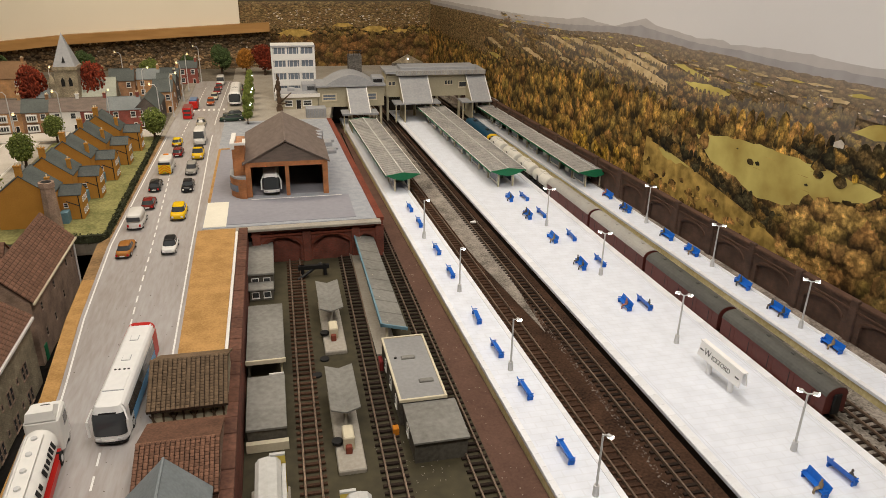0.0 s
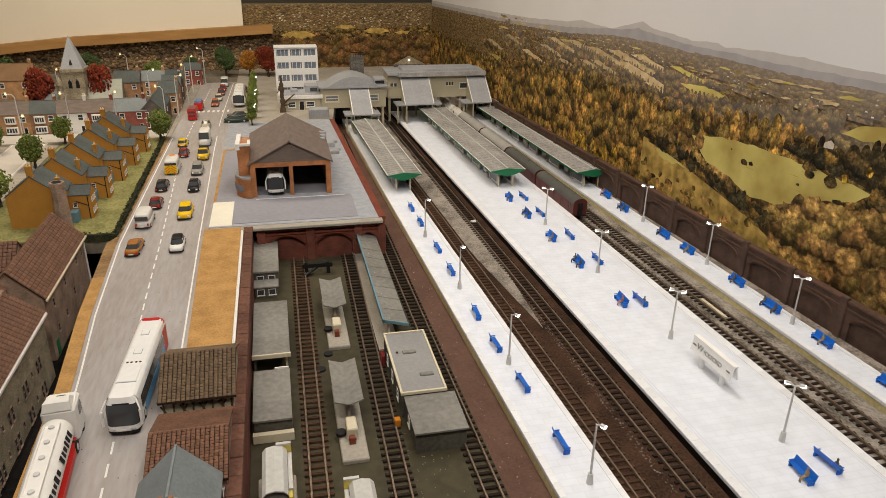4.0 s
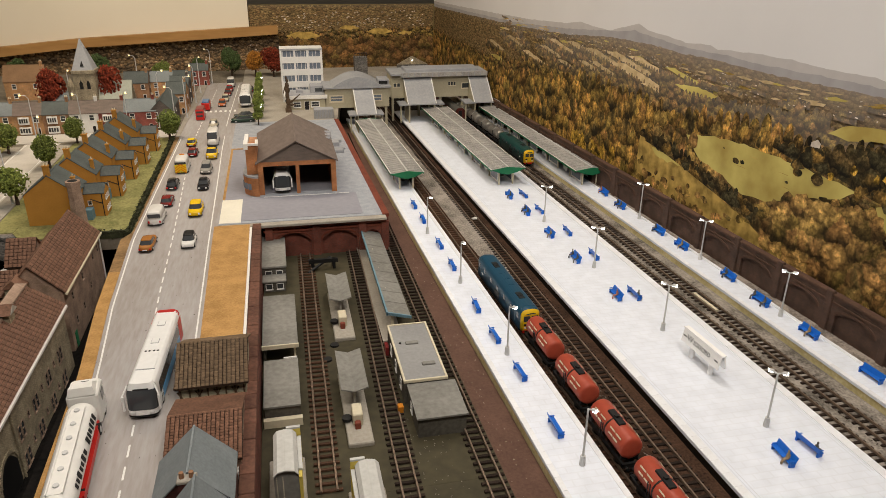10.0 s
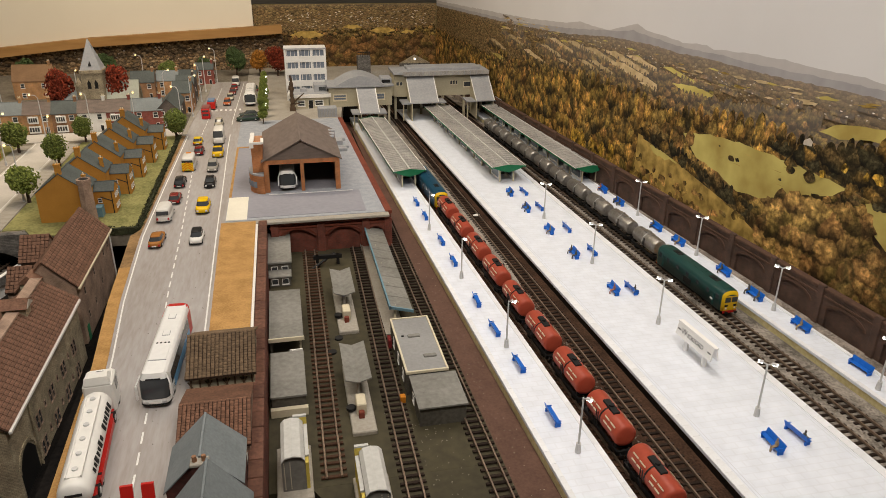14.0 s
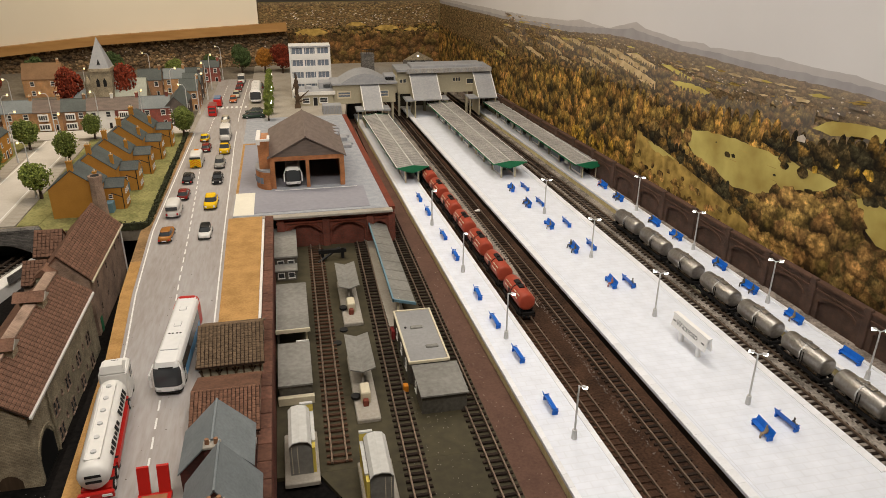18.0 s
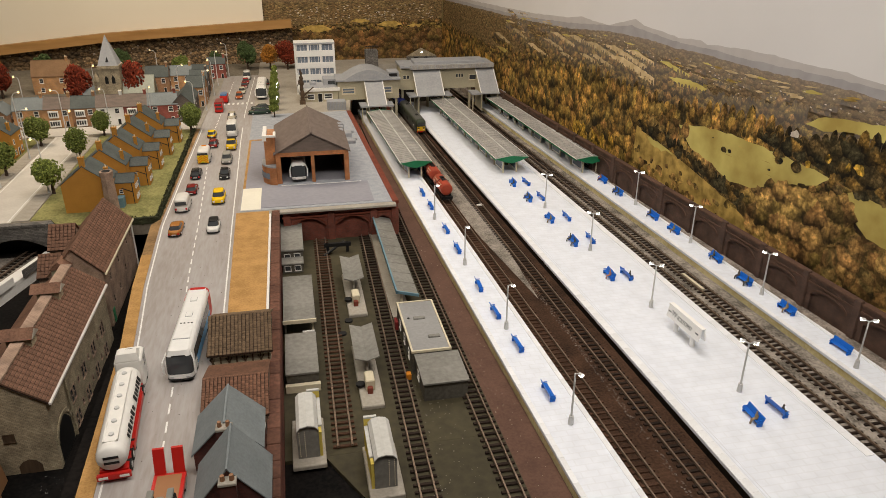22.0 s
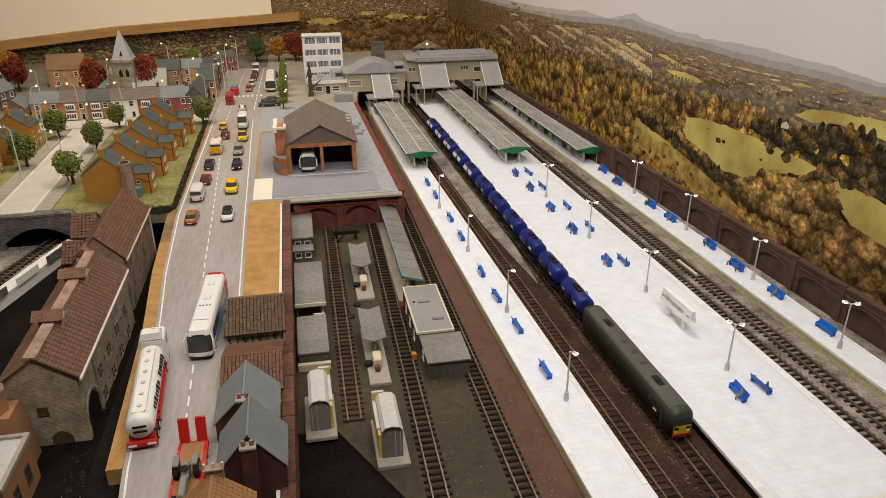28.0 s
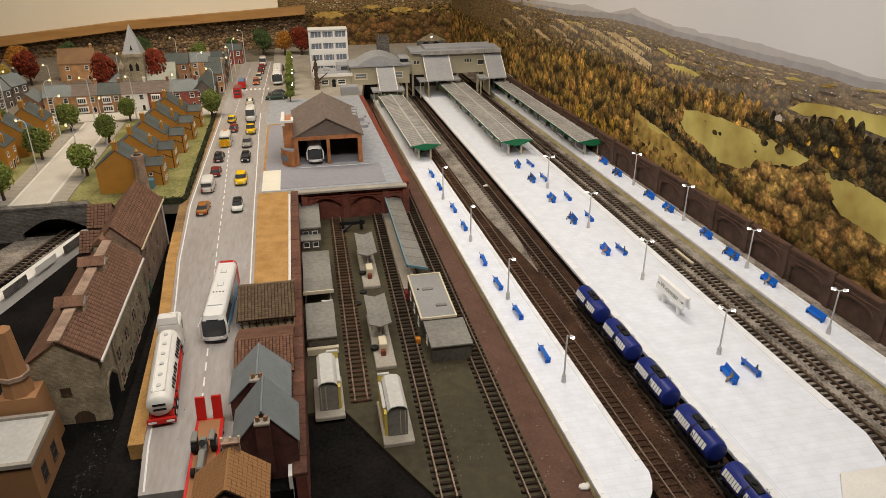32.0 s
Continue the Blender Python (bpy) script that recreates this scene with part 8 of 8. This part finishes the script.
def tanker():
    t = thing("tanker_lorry", -578, 44, ROAD, 4, label="white articulated tanker lorry with red chassis", category="lorry")
    cabp = paint("white_lorry_paint", (0.78, 0.77, 0.74), 0.35)
    cab = part("cab", Form().rbox(-17, 17, 66, 104, 7, 46, 2.5), cabp, t)
    part("cab_deflector", Form().add([(-15, 66, 46), (15, 66, 46), (13, 96, 46), (-13, 96, 46), (-13, 68, 56), (13, 68, 56), (11, 84, 54), (-11, 84, 54)], [(4, 5, 6, 7), (0, 1, 5, 4), (1, 2, 6, 5), (2, 3, 7, 6), (3, 0, 4, 7)]), cabp, cab)
    part("roof_hatch", Form().rbox(-5, 5, 88, 96, 46, 48, 0.6), M["black"], cab)
    for s in (-1, 1):
        part("side_window", Form().box(min(s * 17, s * 17.4), max(s * 17, s * 17.4), 84, 98, 26, 38), M["glass"], cab)
    n = 18
    f = Form()
    ys = [(-112, 0.86), (-108, 0.97), (-102, 1), (44, 1), (52, 0.97), (56, 0.86)]
    vs = [(17 * k * math.cos(2 * math.pi * i / n), y, 30 + 16 * k * math.sin(2 * math.pi * i / n)) for y, k in ys for i in range(n)]
    fs = [tuple(range(n)), tuple(range(len(vs) - 1, len(vs) - n - 1, -1))]
    for k in range(len(ys) - 1):
        fs += [(n * k + i, n * k + n + i, n * k + n + (i + 1) % n, n * k + (i + 1) % n) for i in range(n)]
    tank = part("tank", f.add(vs, fs), cabp, t, smooth=True)
    part("walkway", Form().box(-8, -6.6, -100, 42, 45, 47.5).box(6.6, 8, -100, 42, 45, 47.5).box(-7, 7, -100, 42, 45.5, 46.2), cabp, tank)
    for k in range(6):
        part("fill_lid", Form().tube((0, -88 + k * 25, 46), (0, -88 + k * 25, 48), 3.2, 3, 10), M["grey_metal"], tank)
    # lettering too much a name to spell out: dark bars along the side and the back
    rr = random.Random(4)
    y = -84
    while y < 36:
        w = rr.uniform(5, 9)
        if not -24 < y < -16:
            m = Matrix.Rotation(math.radians(-22), 4, "Y")
            part("side_text_bar", Form().box(17.3, 17.9, y, y + w * 0.7, -rr.uniform(2, 3.5), rr.uniform(2, 5), Matrix.Translation((0, 0, 30)) @ m), M["black"], tank)
        y += w + 2
    for z in (33, 26):
        part("rear_text_bar", Form().box(-8, 8, -112.8, -112.2, z - 1.5, z + 1.5), M["black"], tank)
    part("chassis", Form().box(-15, 15, -110, 60, 8, 14), red_p, t, "red chassis")
    part("side_guard", Form().box(15, 17, -70, 40, 6, 14).box(-17, -15, -70, 40, 6, 14), red_p, t)
    part("rear_bumper", Form().rbox(-18, 18, -116, -111, 6, 13, 0.8), red_p, t)
    part("rear_marker", Form().box(-16, -6, -116.8, -116.2, 8, 11).box(6, 16, -116.8, -116.2, 8, 11), M["white"], t)
    wheels(t, (-14, 14), (-96, -78, -60, 52, 92), 7.2, 5)


tanker()


def low_loader():
    t = thing("low_loader", -508, -150, ROAD, 0, label="red low loader trailer with raised ramps", category="trailer")
    part("bed", Form().box(-17, 17, -90, 66, 10, 15), red_p, t)
    part("deck", Form().box(-13, 13, -86, 62, 15, 15.6), paint("wooden_deck", (0.35, 0.17, 0.08), 0.8), t)
    for x in (-10, 10):
        part("ramp", Form().add([(x - 6, 64, 14), (x + 6, 64, 14), (x + 6, 72, 44), (x - 6, 72, 44), (x - 6, 67, 14), (x + 6, 67, 14), (x + 6, 75, 44), (x - 6, 75, 44)], [(0, 1, 2, 3), (7, 6, 5, 4), (3, 2, 6, 7), (0, 4, 5, 1), (1, 5, 6, 2), (0, 3, 7, 4)]), red_p, t)
    part("gooseneck", Form().rbox(-14, 14, -120, -90, 12, 30, 2), red_p, t)
    wheels(t, (-14, 14), (20, 36, 52), 6, 4.5)
    g = thing("farm_tractor", -508, -160, ROAD + 15.6, 0, label="small grey tractor standing on the low loader", category="tractor")
    gp = paint("grey_tractor_paint", (0.22, 0.22, 0.20), 0.5)
    part("bonnet", Form().rbox(-4, 4, -34, -2, 7, 17, 1.5), gp, g)
    part("gearbox", Form().box(-4, 4, -2, 20, 6, 12), gp, g)
    part("seat", Form().rbox(-4, 4, 10, 17, 14, 20, 1), gp, g)
    part("steering_wheel", Form().tube((0, 4, 20), (0, 3, 21), 4, 4, 12), M["black"], g)
    for s in (-1, 1):
        w = part("rear_wheel", Form().tube((s * 8, 16, 10), (s * 14, 16, 10), 10, 10, 18), M["tyre"], g)
        part("rear_hub", Form().tube((s * 14, 16, 10), (s * 14.6, 16, 10), 5, 5, 12), gp, w)
        part("mudguard", Form().rbox(s * 10 - 3.4, s * 10 + 3.4, 8, 26, 19.5, 22, 0.8), gp, g)
        part("front_wheel", Form().tube((s * 7, -28, 5.5), (s * 11, -28, 5.5), 5.5, 5.5, 14), M["tyre"], g)


low_loader()


def double_decker():
    t = thing("red_bus", -583, 1716, ROAD, 0, label="red bus with blue advert going up the road", category="bus")
    part("body", Form().rbox(-16, 16, -50, 50, 5, 52, 3), red_p, t)
    for z in (18, 36):
        for s in (-1, 1):
            part("window_strip", Form().box(min(s * 16, s * 16.4), max(s * 16, s * 16.4), -44, 44, z, z + 9), M["glass"], t)
        part("rear_window", Form().box(-12, 12, -50.5, -49.9, z, z + 9), M["glass"], t)
    part("roof", Form().rbox(-15, 15, -48, 48, 52, 54, 1), paint("dull_red_paint", (0.22, 0.03, 0.03)), t)
    wheels(t, (-14, 14), (-30, 32), 6.5, 4)
    t.scale = (0.8, 0.62, 0.66)
    u = thing("blue_lorry", -576, 1850, ROAD, 0, label="red lorry with a blue load in the road", category="lorry")
    part("body", Form().rbox(-15, 15, -40, 20, 8, 42, 1.5), red_p, u)
    part("load", Form().rbox(-13, 13, -38, 18, 42, 50, 1.5), paint("dull_blue_paint", (0.08, 0.17, 0.35)), u)
    part("cab", Form().rbox(-14, 14, 21, 42, 6, 36, 2), red_p, u)
    wheels(u, (-13, 13), (-24, 30), 6, 4)
    u.scale = (0.85, 0.8, 0.66)


double_decker()


# ---- trains, built with the nose to +y, origin on the rails ----
RAIL = BED + 5
GREEN_L, BLUE_L = paint("dark_green_loco_paint", (0.045, 0.056, 0.038), 0.4), paint("rail_blue_paint", (0.010, 0.058, 0.105), 0.4)
TEAL_L = paint("green_blue_loco_paint", (0.012, 0.055, 0.050), 0.4)
YEL = paint("warning_yellow_paint", (0.72, 0.45, 0.01), 0.4)
MAROON = mat("maroon_coach_paint", (0.115, 0.028, 0.022), (0.08, 0.022, 0.018), 0.45, scale=200)
TANK_RED = mat("faded_red_tank", (0.42, 0.075, 0.04), (0.30, 0.05, 0.028), 0.4, scale=150)
TANK_BLUE = mat("deep_blue_tank", (0.015, 0.028, 0.20), (0.010, 0.02, 0.14), 0.35, scale=150)
TANK_SILVER = mat("silver_tank", (0.46, 0.44, 0.41), (0.26, 0.24, 0.22), 0.38, 0.8, scale=200)
TANK_WHITE = mat("cream_white_tank", (0.72, 0.70, 0.64), (0.60, 0.58, 0.52), 0.45, scale=150)
ROOF_G = mat("grey_coach_roof", (0.40, 0.39, 0.36), (0.32, 0.31, 0.29), 0.6, scale=200)
ROOF_D = mat("dark_coach_roof", (0.105, 0.105, 0.095), (0.075, 0.075, 0.07), 0.6, scale=200)


def bogie(t, y, axles, w=11):
    b = part("bogie", Form().box(-w - 2, -w, y - axles, y + axles, 5, 11).box(w, w + 2, y - axles, y + axles, 5, 11).box(-w, w, y - 3, y + 3, 6, 9), M["black"], t)
    for k in ((-0.7, 0.7) if axles < 30 else (-0.78, 0, 0.78)):
        for s in (-1, 1):
            part("wheel", Form().tube((s * 8.4, y + k * axles, 6.2), (s * 11, y + k * axles, 6.2), 6.2, 6.2, 14), M["tyre"], b)


def diesel(L, body, roof, label, full_yellow):
    t = thing("diesel_locomotive", 0, 0, 0, label=label, category="locomotive", group="locomotives")
    a, b = L / 2, 17.5
    arc = [(b * math.copysign(abs(math.cos(math.pi * i / 14)) ** 0.8, math.cos(math.pi * i / 14)), 37 + 11.5 * math.sin(math.pi * i / 14) ** 0.8) for i in range(15)]
    side = [(-b, 10), (b, 10)] + arc
    n = len(side)
    rings = [(-a, 0.74, 0.80), (-a + 1.5, 0.86, 0.90), (-a + 4, 0.94, 0.96), (-a + 9, 1, 1), (a - 9, 1, 1), (a - 4, 0.94, 0.96), (a - 1.5, 0.86, 0.90), (a, 0.74, 0.80)]
    vs = [(x * kx, y, 10 + (z - 10) * kz) for y, kx, kz in rings for x, z in side]
    fs = [tuple(range(n)), tuple(range(len(vs) - 1, len(vs) - n - 1, -1))]
    for k in range(len(rings) - 1):
        fs += [(n * k + i, n * k + n + i, n * k + n + (i + 1) % n, n * k + (i + 1) % n) for i in range(n)]
    part("body", Form().add(vs, fs), body, t, smooth=True)
    part("roof", Form().along([(x * 1.01, z + 0.4) for x, z in arc[3:12]], -a + 14, a - 14), roof, t)
    if full_yellow:
        for e in (-1, 1):
            cap = [(x * kx * 1.012, e * (a - d), 10 + (z - 10) * kz * 1.008) for d, kx, kz in ((4.2, 0.938, 0.958), (1.5, 0.862, 0.902), (-0.25, 0.75, 0.81)) for x, z in side]
            cf = [(n * k + i, n * k + n + i, n * k + n + (i + 1) % n, n * k + (i + 1) % n) for k in range(2) for i in range(n)]
            part("yellow_nose", Form().add(cap, cf), YEL, t, "warning yellow cab end", smooth=True)
    for k, q in enumerate((-0.28, 0.26)):
        g = part("roof_grille", Form().rbox(-6, 6, q * L - 13, q * L + 13, 48.4, 49.6, 1.5), M["black"], t)
        part("fan", Form().tube((0, q * L, 49.4), (0, q * L, 50.2), 5, 5, 14), M["tyre"], g)
    for k in range(3):
        part("roof_hatch", Form().box(-5, 5, -L * 0.1 + k * L * 0.1, -L * 0.1 + k * L * 0.1 + 7, 48.5, 49.2), body, t)
    part("skirt", Form().box(-b + 1, b - 1, -a + 8, a - 8, 7, 10), M["black"], t)
    for s in (-1, 1):
        for k in range(5):
            y = -L * 0.3 + k * L * 0.15
            part("side_window", Form().box(min(s * b, s * (b + 0.4)), max(s * b, s * (b + 0.4)), y - 4, y + 4, 28, 36), M["glass"], t)
        part("side_grille", Form().box(min(s * b, s * (b + 0.35)), max(s * b, s * (b + 0.35)), -10, 14, 14, 26), M["black"], t)
        part("emblem", Form().box(min(s * b, s * (b + 0.5)), max(s * b, s * (b + 0.5)), L * 0.34, L * 0.34 + 8, 20, 23), M["white"], t)
        for e in (-1, 1):
            part("cab_window", Form().box(min(s * (b - 0.4), s * (b + 0.3)), max(s * (b - 0.4), s * (b + 0.3)), e * (a - 16) - 4, e * (a - 16) + 4, 28, 37), M["glass"], t)
            part("cab_door", Form().box(min(s * b, s * (b + 0.3)), max(s * b, s * (b + 0.3)), e * (a - 27) - 3, e * (a - 27) + 3, 12, 36), body, t)
    for e in (-1, 1):
        kx = 0.75

        def slab(x0, x1, z0, z1, out):
            y0, y1 = sorted((e * (a - 0.4), e * (a + out)))
            return Form().box(x0, x1, y0, y1, z0, z1)
        part("yellow_end", slab(-b * kx, b * kx, 11, 39 if full_yellow else 25, 0.5), YEL, t, "warning yellow end")
        for x in (-6.8, 6.8):
            part("windscreen", slab(x - 5.6, x + 5.6, 27, 36.5, 1.0), M["glass"], t)
        for x in (-9, 9):
            part("marker_light", slab(x - 1.6, x + 1.6, 14, 17, 1.2), M["white"], t)
            part("headcode_box", slab(x - 3.2, x + 3.2, 18.5, 22.5, 0.9), M["black"], t)
            part("buffer", Form().tube((x, e * a, 8.5), (x, e * (a + 5), 8.5), 1.4, 1.4, 8).tube((x, e * (a + 5), 8.5), (x, e * (a + 6), 8.5), 3, 3, 10), M["black"], t)
        part("buffer_beam", slab(-b * 0.8, b * 0.8, 6, 10.5, 1.0), red_p, t)
        bogie(t, e * (a - L * 0.19), L * 0.13)
    part("fuel_tank", Form().rbox(-13, 13, -22, 22, 2.5, 9, 2), M["black"], t)
    return t


def tank_wagon(material, label, bars, lettering):
    t = thing("tank_wagon", 0, 0, 0, label=label, category="wagon", group="tank wagons")
    n = 18
    ys = [(-44.5, 0.5), (-44, 0.80), (-42.8, 0.94), (-40.5, 1), (40.5, 1), (42.8, 0.94), (44, 0.80), (44.5, 0.5)]
    vs = [(16 * k * math.cos(2 * math.pi * i / n), y, 31 + 16 * k * math.sin(2 * math.pi * i / n)) for y, k in ys for i in range(n)]
    fs = [tuple(range(n)), tuple(range(len(vs) - 1, len(vs) - n - 1, -1))]
    for k in range(len(ys) - 1):
        fs += [(n * k + i, n * k + n + i, n * k + n + (i + 1) % n, n * k + (i + 1) % n) for i in range(n)]
    tank = part("tank", Form().add(vs, fs), material, t, smooth=True)
    part("tank_band", Form().tube((0, -1.2, 31), (0, 1.2, 31), 16.4, 16.4, 18), M["black"] if lettering else M["grey_metal"], tank)
    wk = part("walkway", Form().rbox(-5, 5, -16, 16, 46.5, 49, 0.8), M["black"] if bars else material, tank)
    part("filler_lid", Form().tube((0, 0, 48), (0, 0, 51.5), 4, 3.6, 12), M["black"] if bars else material, wk)
    if lettering == "bold":
        rr = random.Random(8)
        for s in (-1, 1):
            m = Matrix.Translation((0, 0, 31)) @ Matrix.Rotation(math.radians(-s * 24), 4, "Y")
            x0, x1 = sorted((s * 16.1, s * 16.6))
            for y0, y1, k in ((-38, -3, 7), (5, 38, 5)):
                for i in range(k):
                    c = y0 + (y1 - y0) * i / k
                    part("letter_block", Form().box(x0, x1, c, c + (y1 - y0) / k * 0.74, -5.2 + rr.uniform(-0.4, 0.4), 4.4, m), M["white"], tank)
    elif lettering == "patch":
        for s in (-1, 1):
            m = Matrix.Translation((0, 0, 31)) @ Matrix.Rotation(math.radians(s * 2), 4, "Y")
            x0, x1 = sorted((s * 15.9, s * 16.3))
            part("white_patch", Form().box(x0, x1, s * 27 - 5.5, s * 27 + 5.5, -1.5, 3.2, m), M["white"], tank, "small white data panel")
            for i in range(3):
                part("text_bar", Form().box(x0, x1, -s * 27 - 4 + i * 3, -s * 27 - 2 + i * 3, 1, 4, m), M["cream_card"], tank)
    elif lettering:
        for s in (-1, 1):
            for y0, y1 in ((-36, -6), (5, 36)):
                for z, q in ((3, 1.0), (-3.5, 0.8)):
                    m = Matrix.Translation((0, 0, 31)) @ Matrix.Rotation(math.radians(-s * 30), 4, "Y")
                    x0, x1 = sorted((s * 16.1, s * 16.5))
                    c = (y0 + y1) / 2
                    h = (y1 - y0) / 2 * q
                    part("text_bar", Form().box(x0, x1, c - h, c - 0.15 * h, z - 0.9, z + 0.9, m).box(x0, x1, c + 0.05 * h, c + 0.85 * h, z - 0.9, z + 0.9, m), M["cream_card"], tank)
    part("underframe", Form().box(-14, -11, -50, 50, 9, 14).box(11, 14, -50, 50, 9, 14).box(-14, 14, -50, -46, 8, 14).box(-14, 14, 46, 50, 8, 14), M["black"], t)
    for y in (-30, 30):
        ax = part("axle", Form().tube((-12, y, 6.2), (12, y, 6.2), 1.2, 1.2, 8), M["black"], t)
        for s in (-1, 1):
            part("wheel", Form().tube((s * 8.2, y, 6.2), (s * 10.6, y, 6.2), 6.2, 6.2, 14), M["tyre"], ax)
            part("axlebox", Form().rbox(s * 12.5 - 1.8, s * 12.5 + 1.8, y - 3, y + 3, 4.5, 10, 0.6), M["black"], ax)
    for y in (-40, 40):
        part("saddle", Form().box(-12, 12, y - 1.5, y + 1.5, 14, 22), M["black"], t)
    for e in (-1, 1):
        for x in (-9, 9):
            part("buffer", Form().tube((x, e * 50, 10), (x, e * 54.5, 10), 1.3, 1.3, 8).tube((x, e * 54.5, 10), (x, e * 55.4, 10), 2.8, 2.8, 10), M["black"], t)
        part("coupling", Form().box(-2, 2, min(e * 50, e * 56), max(e * 50, e * 56), 6, 8), M["black"], t)
    for s in (-1, 1):
        part("ladder", Form().box(s * 16.6 - 0.5, s * 16.6 + 0.5, 3, 4, 14, 40).box(s * 16.6 - 0.5, s * 16.6 + 0.5, 8, 9, 14, 40), M["black"], t)
    return t


def railway_coach(roof, label):
    t = thing("railway_coach", 0, 0, 0, label=label, category="coach", group="railway coaches")
    a, b = 112, 17.5
    part("body", Form().box(-b, b, -a, a, 9, 38), MAROON, t)
    arc = [(-b - 0.6, 37.6)] + [(-b * math.cos(math.pi * i / 10) * 1.0, 38 + 12 * math.sin(math.pi * i / 10)) for i in range(1, 10)] + [(b + 0.6, 37.6)]
    part("roof", Form().along(arc[::-1], -a - 0.5, a + 0.5), roof, t)
    for e in (-1, 1):
        part("end_wall", Form().along([(x * 0.97, z - 0.6) for x, z in arc][::-1], e * a - 1.2, e * a + 1.2), MAROON, t)
        part("gangway", Form().rbox(-6, 6, min(e * a, e * (a + 4)), max(e * a, e * (a + 4)), 10, 40, 0.8), M["black"], t)
        bogie(t, e * (a - 34), 22)
    for s in (-1, 1):
        for k in range(5):
            y = -88 + k * 44
            part("door", Form().box(min(s * b, s * (b + 0.4)), max(s * b, s * (b + 0.4)), y - 9, y + 9, 11, 35), MAROON, t)
            part("door_bar", Form().box(min(s * b, s * (b + 0.7)), max(s * b, s * (b + 0.7)), y - 0.5, y + 0.5, 12, 34), M["black"], t)
    for k in range(4):
        part("roof_vent", Form().rbox(-2.5, 2.5, -80 + k * 52, -74 + k * 52, 49.6, 51.6, 0.6), roof, t)
    part("underframe", Form().box(-13, 13, -a + 4, a - 4, 6, 9), M["black"], t)
    part("battery_box", Form().rbox(-14, 14, -24, 24, 3, 8, 1), M["black"], t)
    return t


TRAINS = []


def heading(line, back):
    """The turn that lays a thing along a line of the plan."""
    k = line(1) - line(0)
    return math.degrees(math.atan2(-k, 1)) + (180 if back else 0)


def make_train(line, back, rows, stock):
    """stock: (thing, how far its middle lies behind the train's front). rows: seconds and the y of the train's front."""
    for ob, off in stock:
        TRAINS.append((ob, line, back, rows, off))
        y = rows[0][1] + (off if back else -off)
        ob.matrix_basis = at(line(y), y, RAIL, heading(line, back))


def first_of(made, k):
    return made if k == 0 else copy_thing(made, Matrix.Identity(4))


# mixed train leaving on the third track: locomotive, white tanks, four coaches
wt = tank_wagon(TANK_WHITE, "white tank wagon on a black chassis", False, False)
cg, cd = railway_coach(ROOF_G, "maroon van with a pale grey roof"), railway_coach(ROOF_D, "maroon van with a dark grey roof")
l1 = diesel(225, BLUE_L, BLUE_L, "blue diesel locomotive with yellow ends", True)
st, off = [(l1, 118)], 236
for k in range(4):
    st.append((first_of(wt, k), off + 56))
    off += 112
for k, c in enumerate((cg, cg, cd, cd)):
    st.append((first_of(c, k % 2), off + 116))
    off += 234
make_train(line_c, False, [(0, 74 + off), (1, 258 + off), (2.5, 560 + off), (3.5, 752 + off), (6, 1165 + off), (10, 1830 + off), (16, 2800 + off), (32, 2800 + off)], st)

# blue locomotive with ten red tanks, going away on the first track
l2 = diesel(238, BLUE_L, BLUE_L, "blue diesel locomotive with a yellow nose", True)
rt = tank_wagon(TANK_RED, "faded red tank wagon with white lettering bars", True, True)
st = [(l2, 121)] + [(first_of(rt, k), 244 + 57 + k * 118) for k in range(10)]
make_train(line_a, False, [(0, -880), (6, -2), (8, 289), (10, 572), (12, 872), (14, 1162), (17, 1604), (19, 1890), (21, 2180), (32, 3780)], st)

# green-blue locomotive with ten silver tanks, coming on the fourth track
l3 = diesel(222, TEAL_L, TEAL_L, "green diesel locomotive with a yellow cab end", True)
stank = tank_wagon(TANK_SILVER, "weathered silver tank wagon on a black chassis", False, False)
st = [(l3, 112)] + [(first_of(stank, k), 226 + 57 + k * 113.5) for k in range(10)]
make_train(line_d, True, [(0, 2950), (3, 2900), (9, 1500), (10, 1262), (12, 810), (13, 570), (14, 305), (17, -440), (18, -640), (19, -905), (20.5, -1330), (24, -1550), (32, -1550)], st)

# dark green locomotive with eleven blue tanks, coming on the second track
l4 = diesel(306, GREEN_L, ROOF_D, "dark green diesel locomotive with small yellow panels", False)
bt = tank_wagon(TANK_BLUE, "deep blue tank wagon with bold white lettering blocks", True, "bold")
pt = tank_wagon(TANK_BLUE, "plain deep blue tank wagon with a small white panel", True, "patch")
st = [(l4, 156)] + [(first_of(pt, k) if k < 6 else first_of(bt, k - 6), 314 + 58 + k * 118) for k in range(11)]
make_train(line_b, True, [(0, 2950), (16, 2930), (20, 2040), (23, 1335), (24, 1095), (25, 845), (26, 535), (28, -108), (29, -425), (30, -740), (31, -1050), (32, -1368)], st)


def motions():
    for ob, line, back, rows, off in TRAINS:
        keyed = []
        for t, front in rows:
            y = front + (off if back else -off)
            keyed.append((t, at(line(y), y, RAIL, heading(line, back))))
        walk(ob, keyed)


motions()
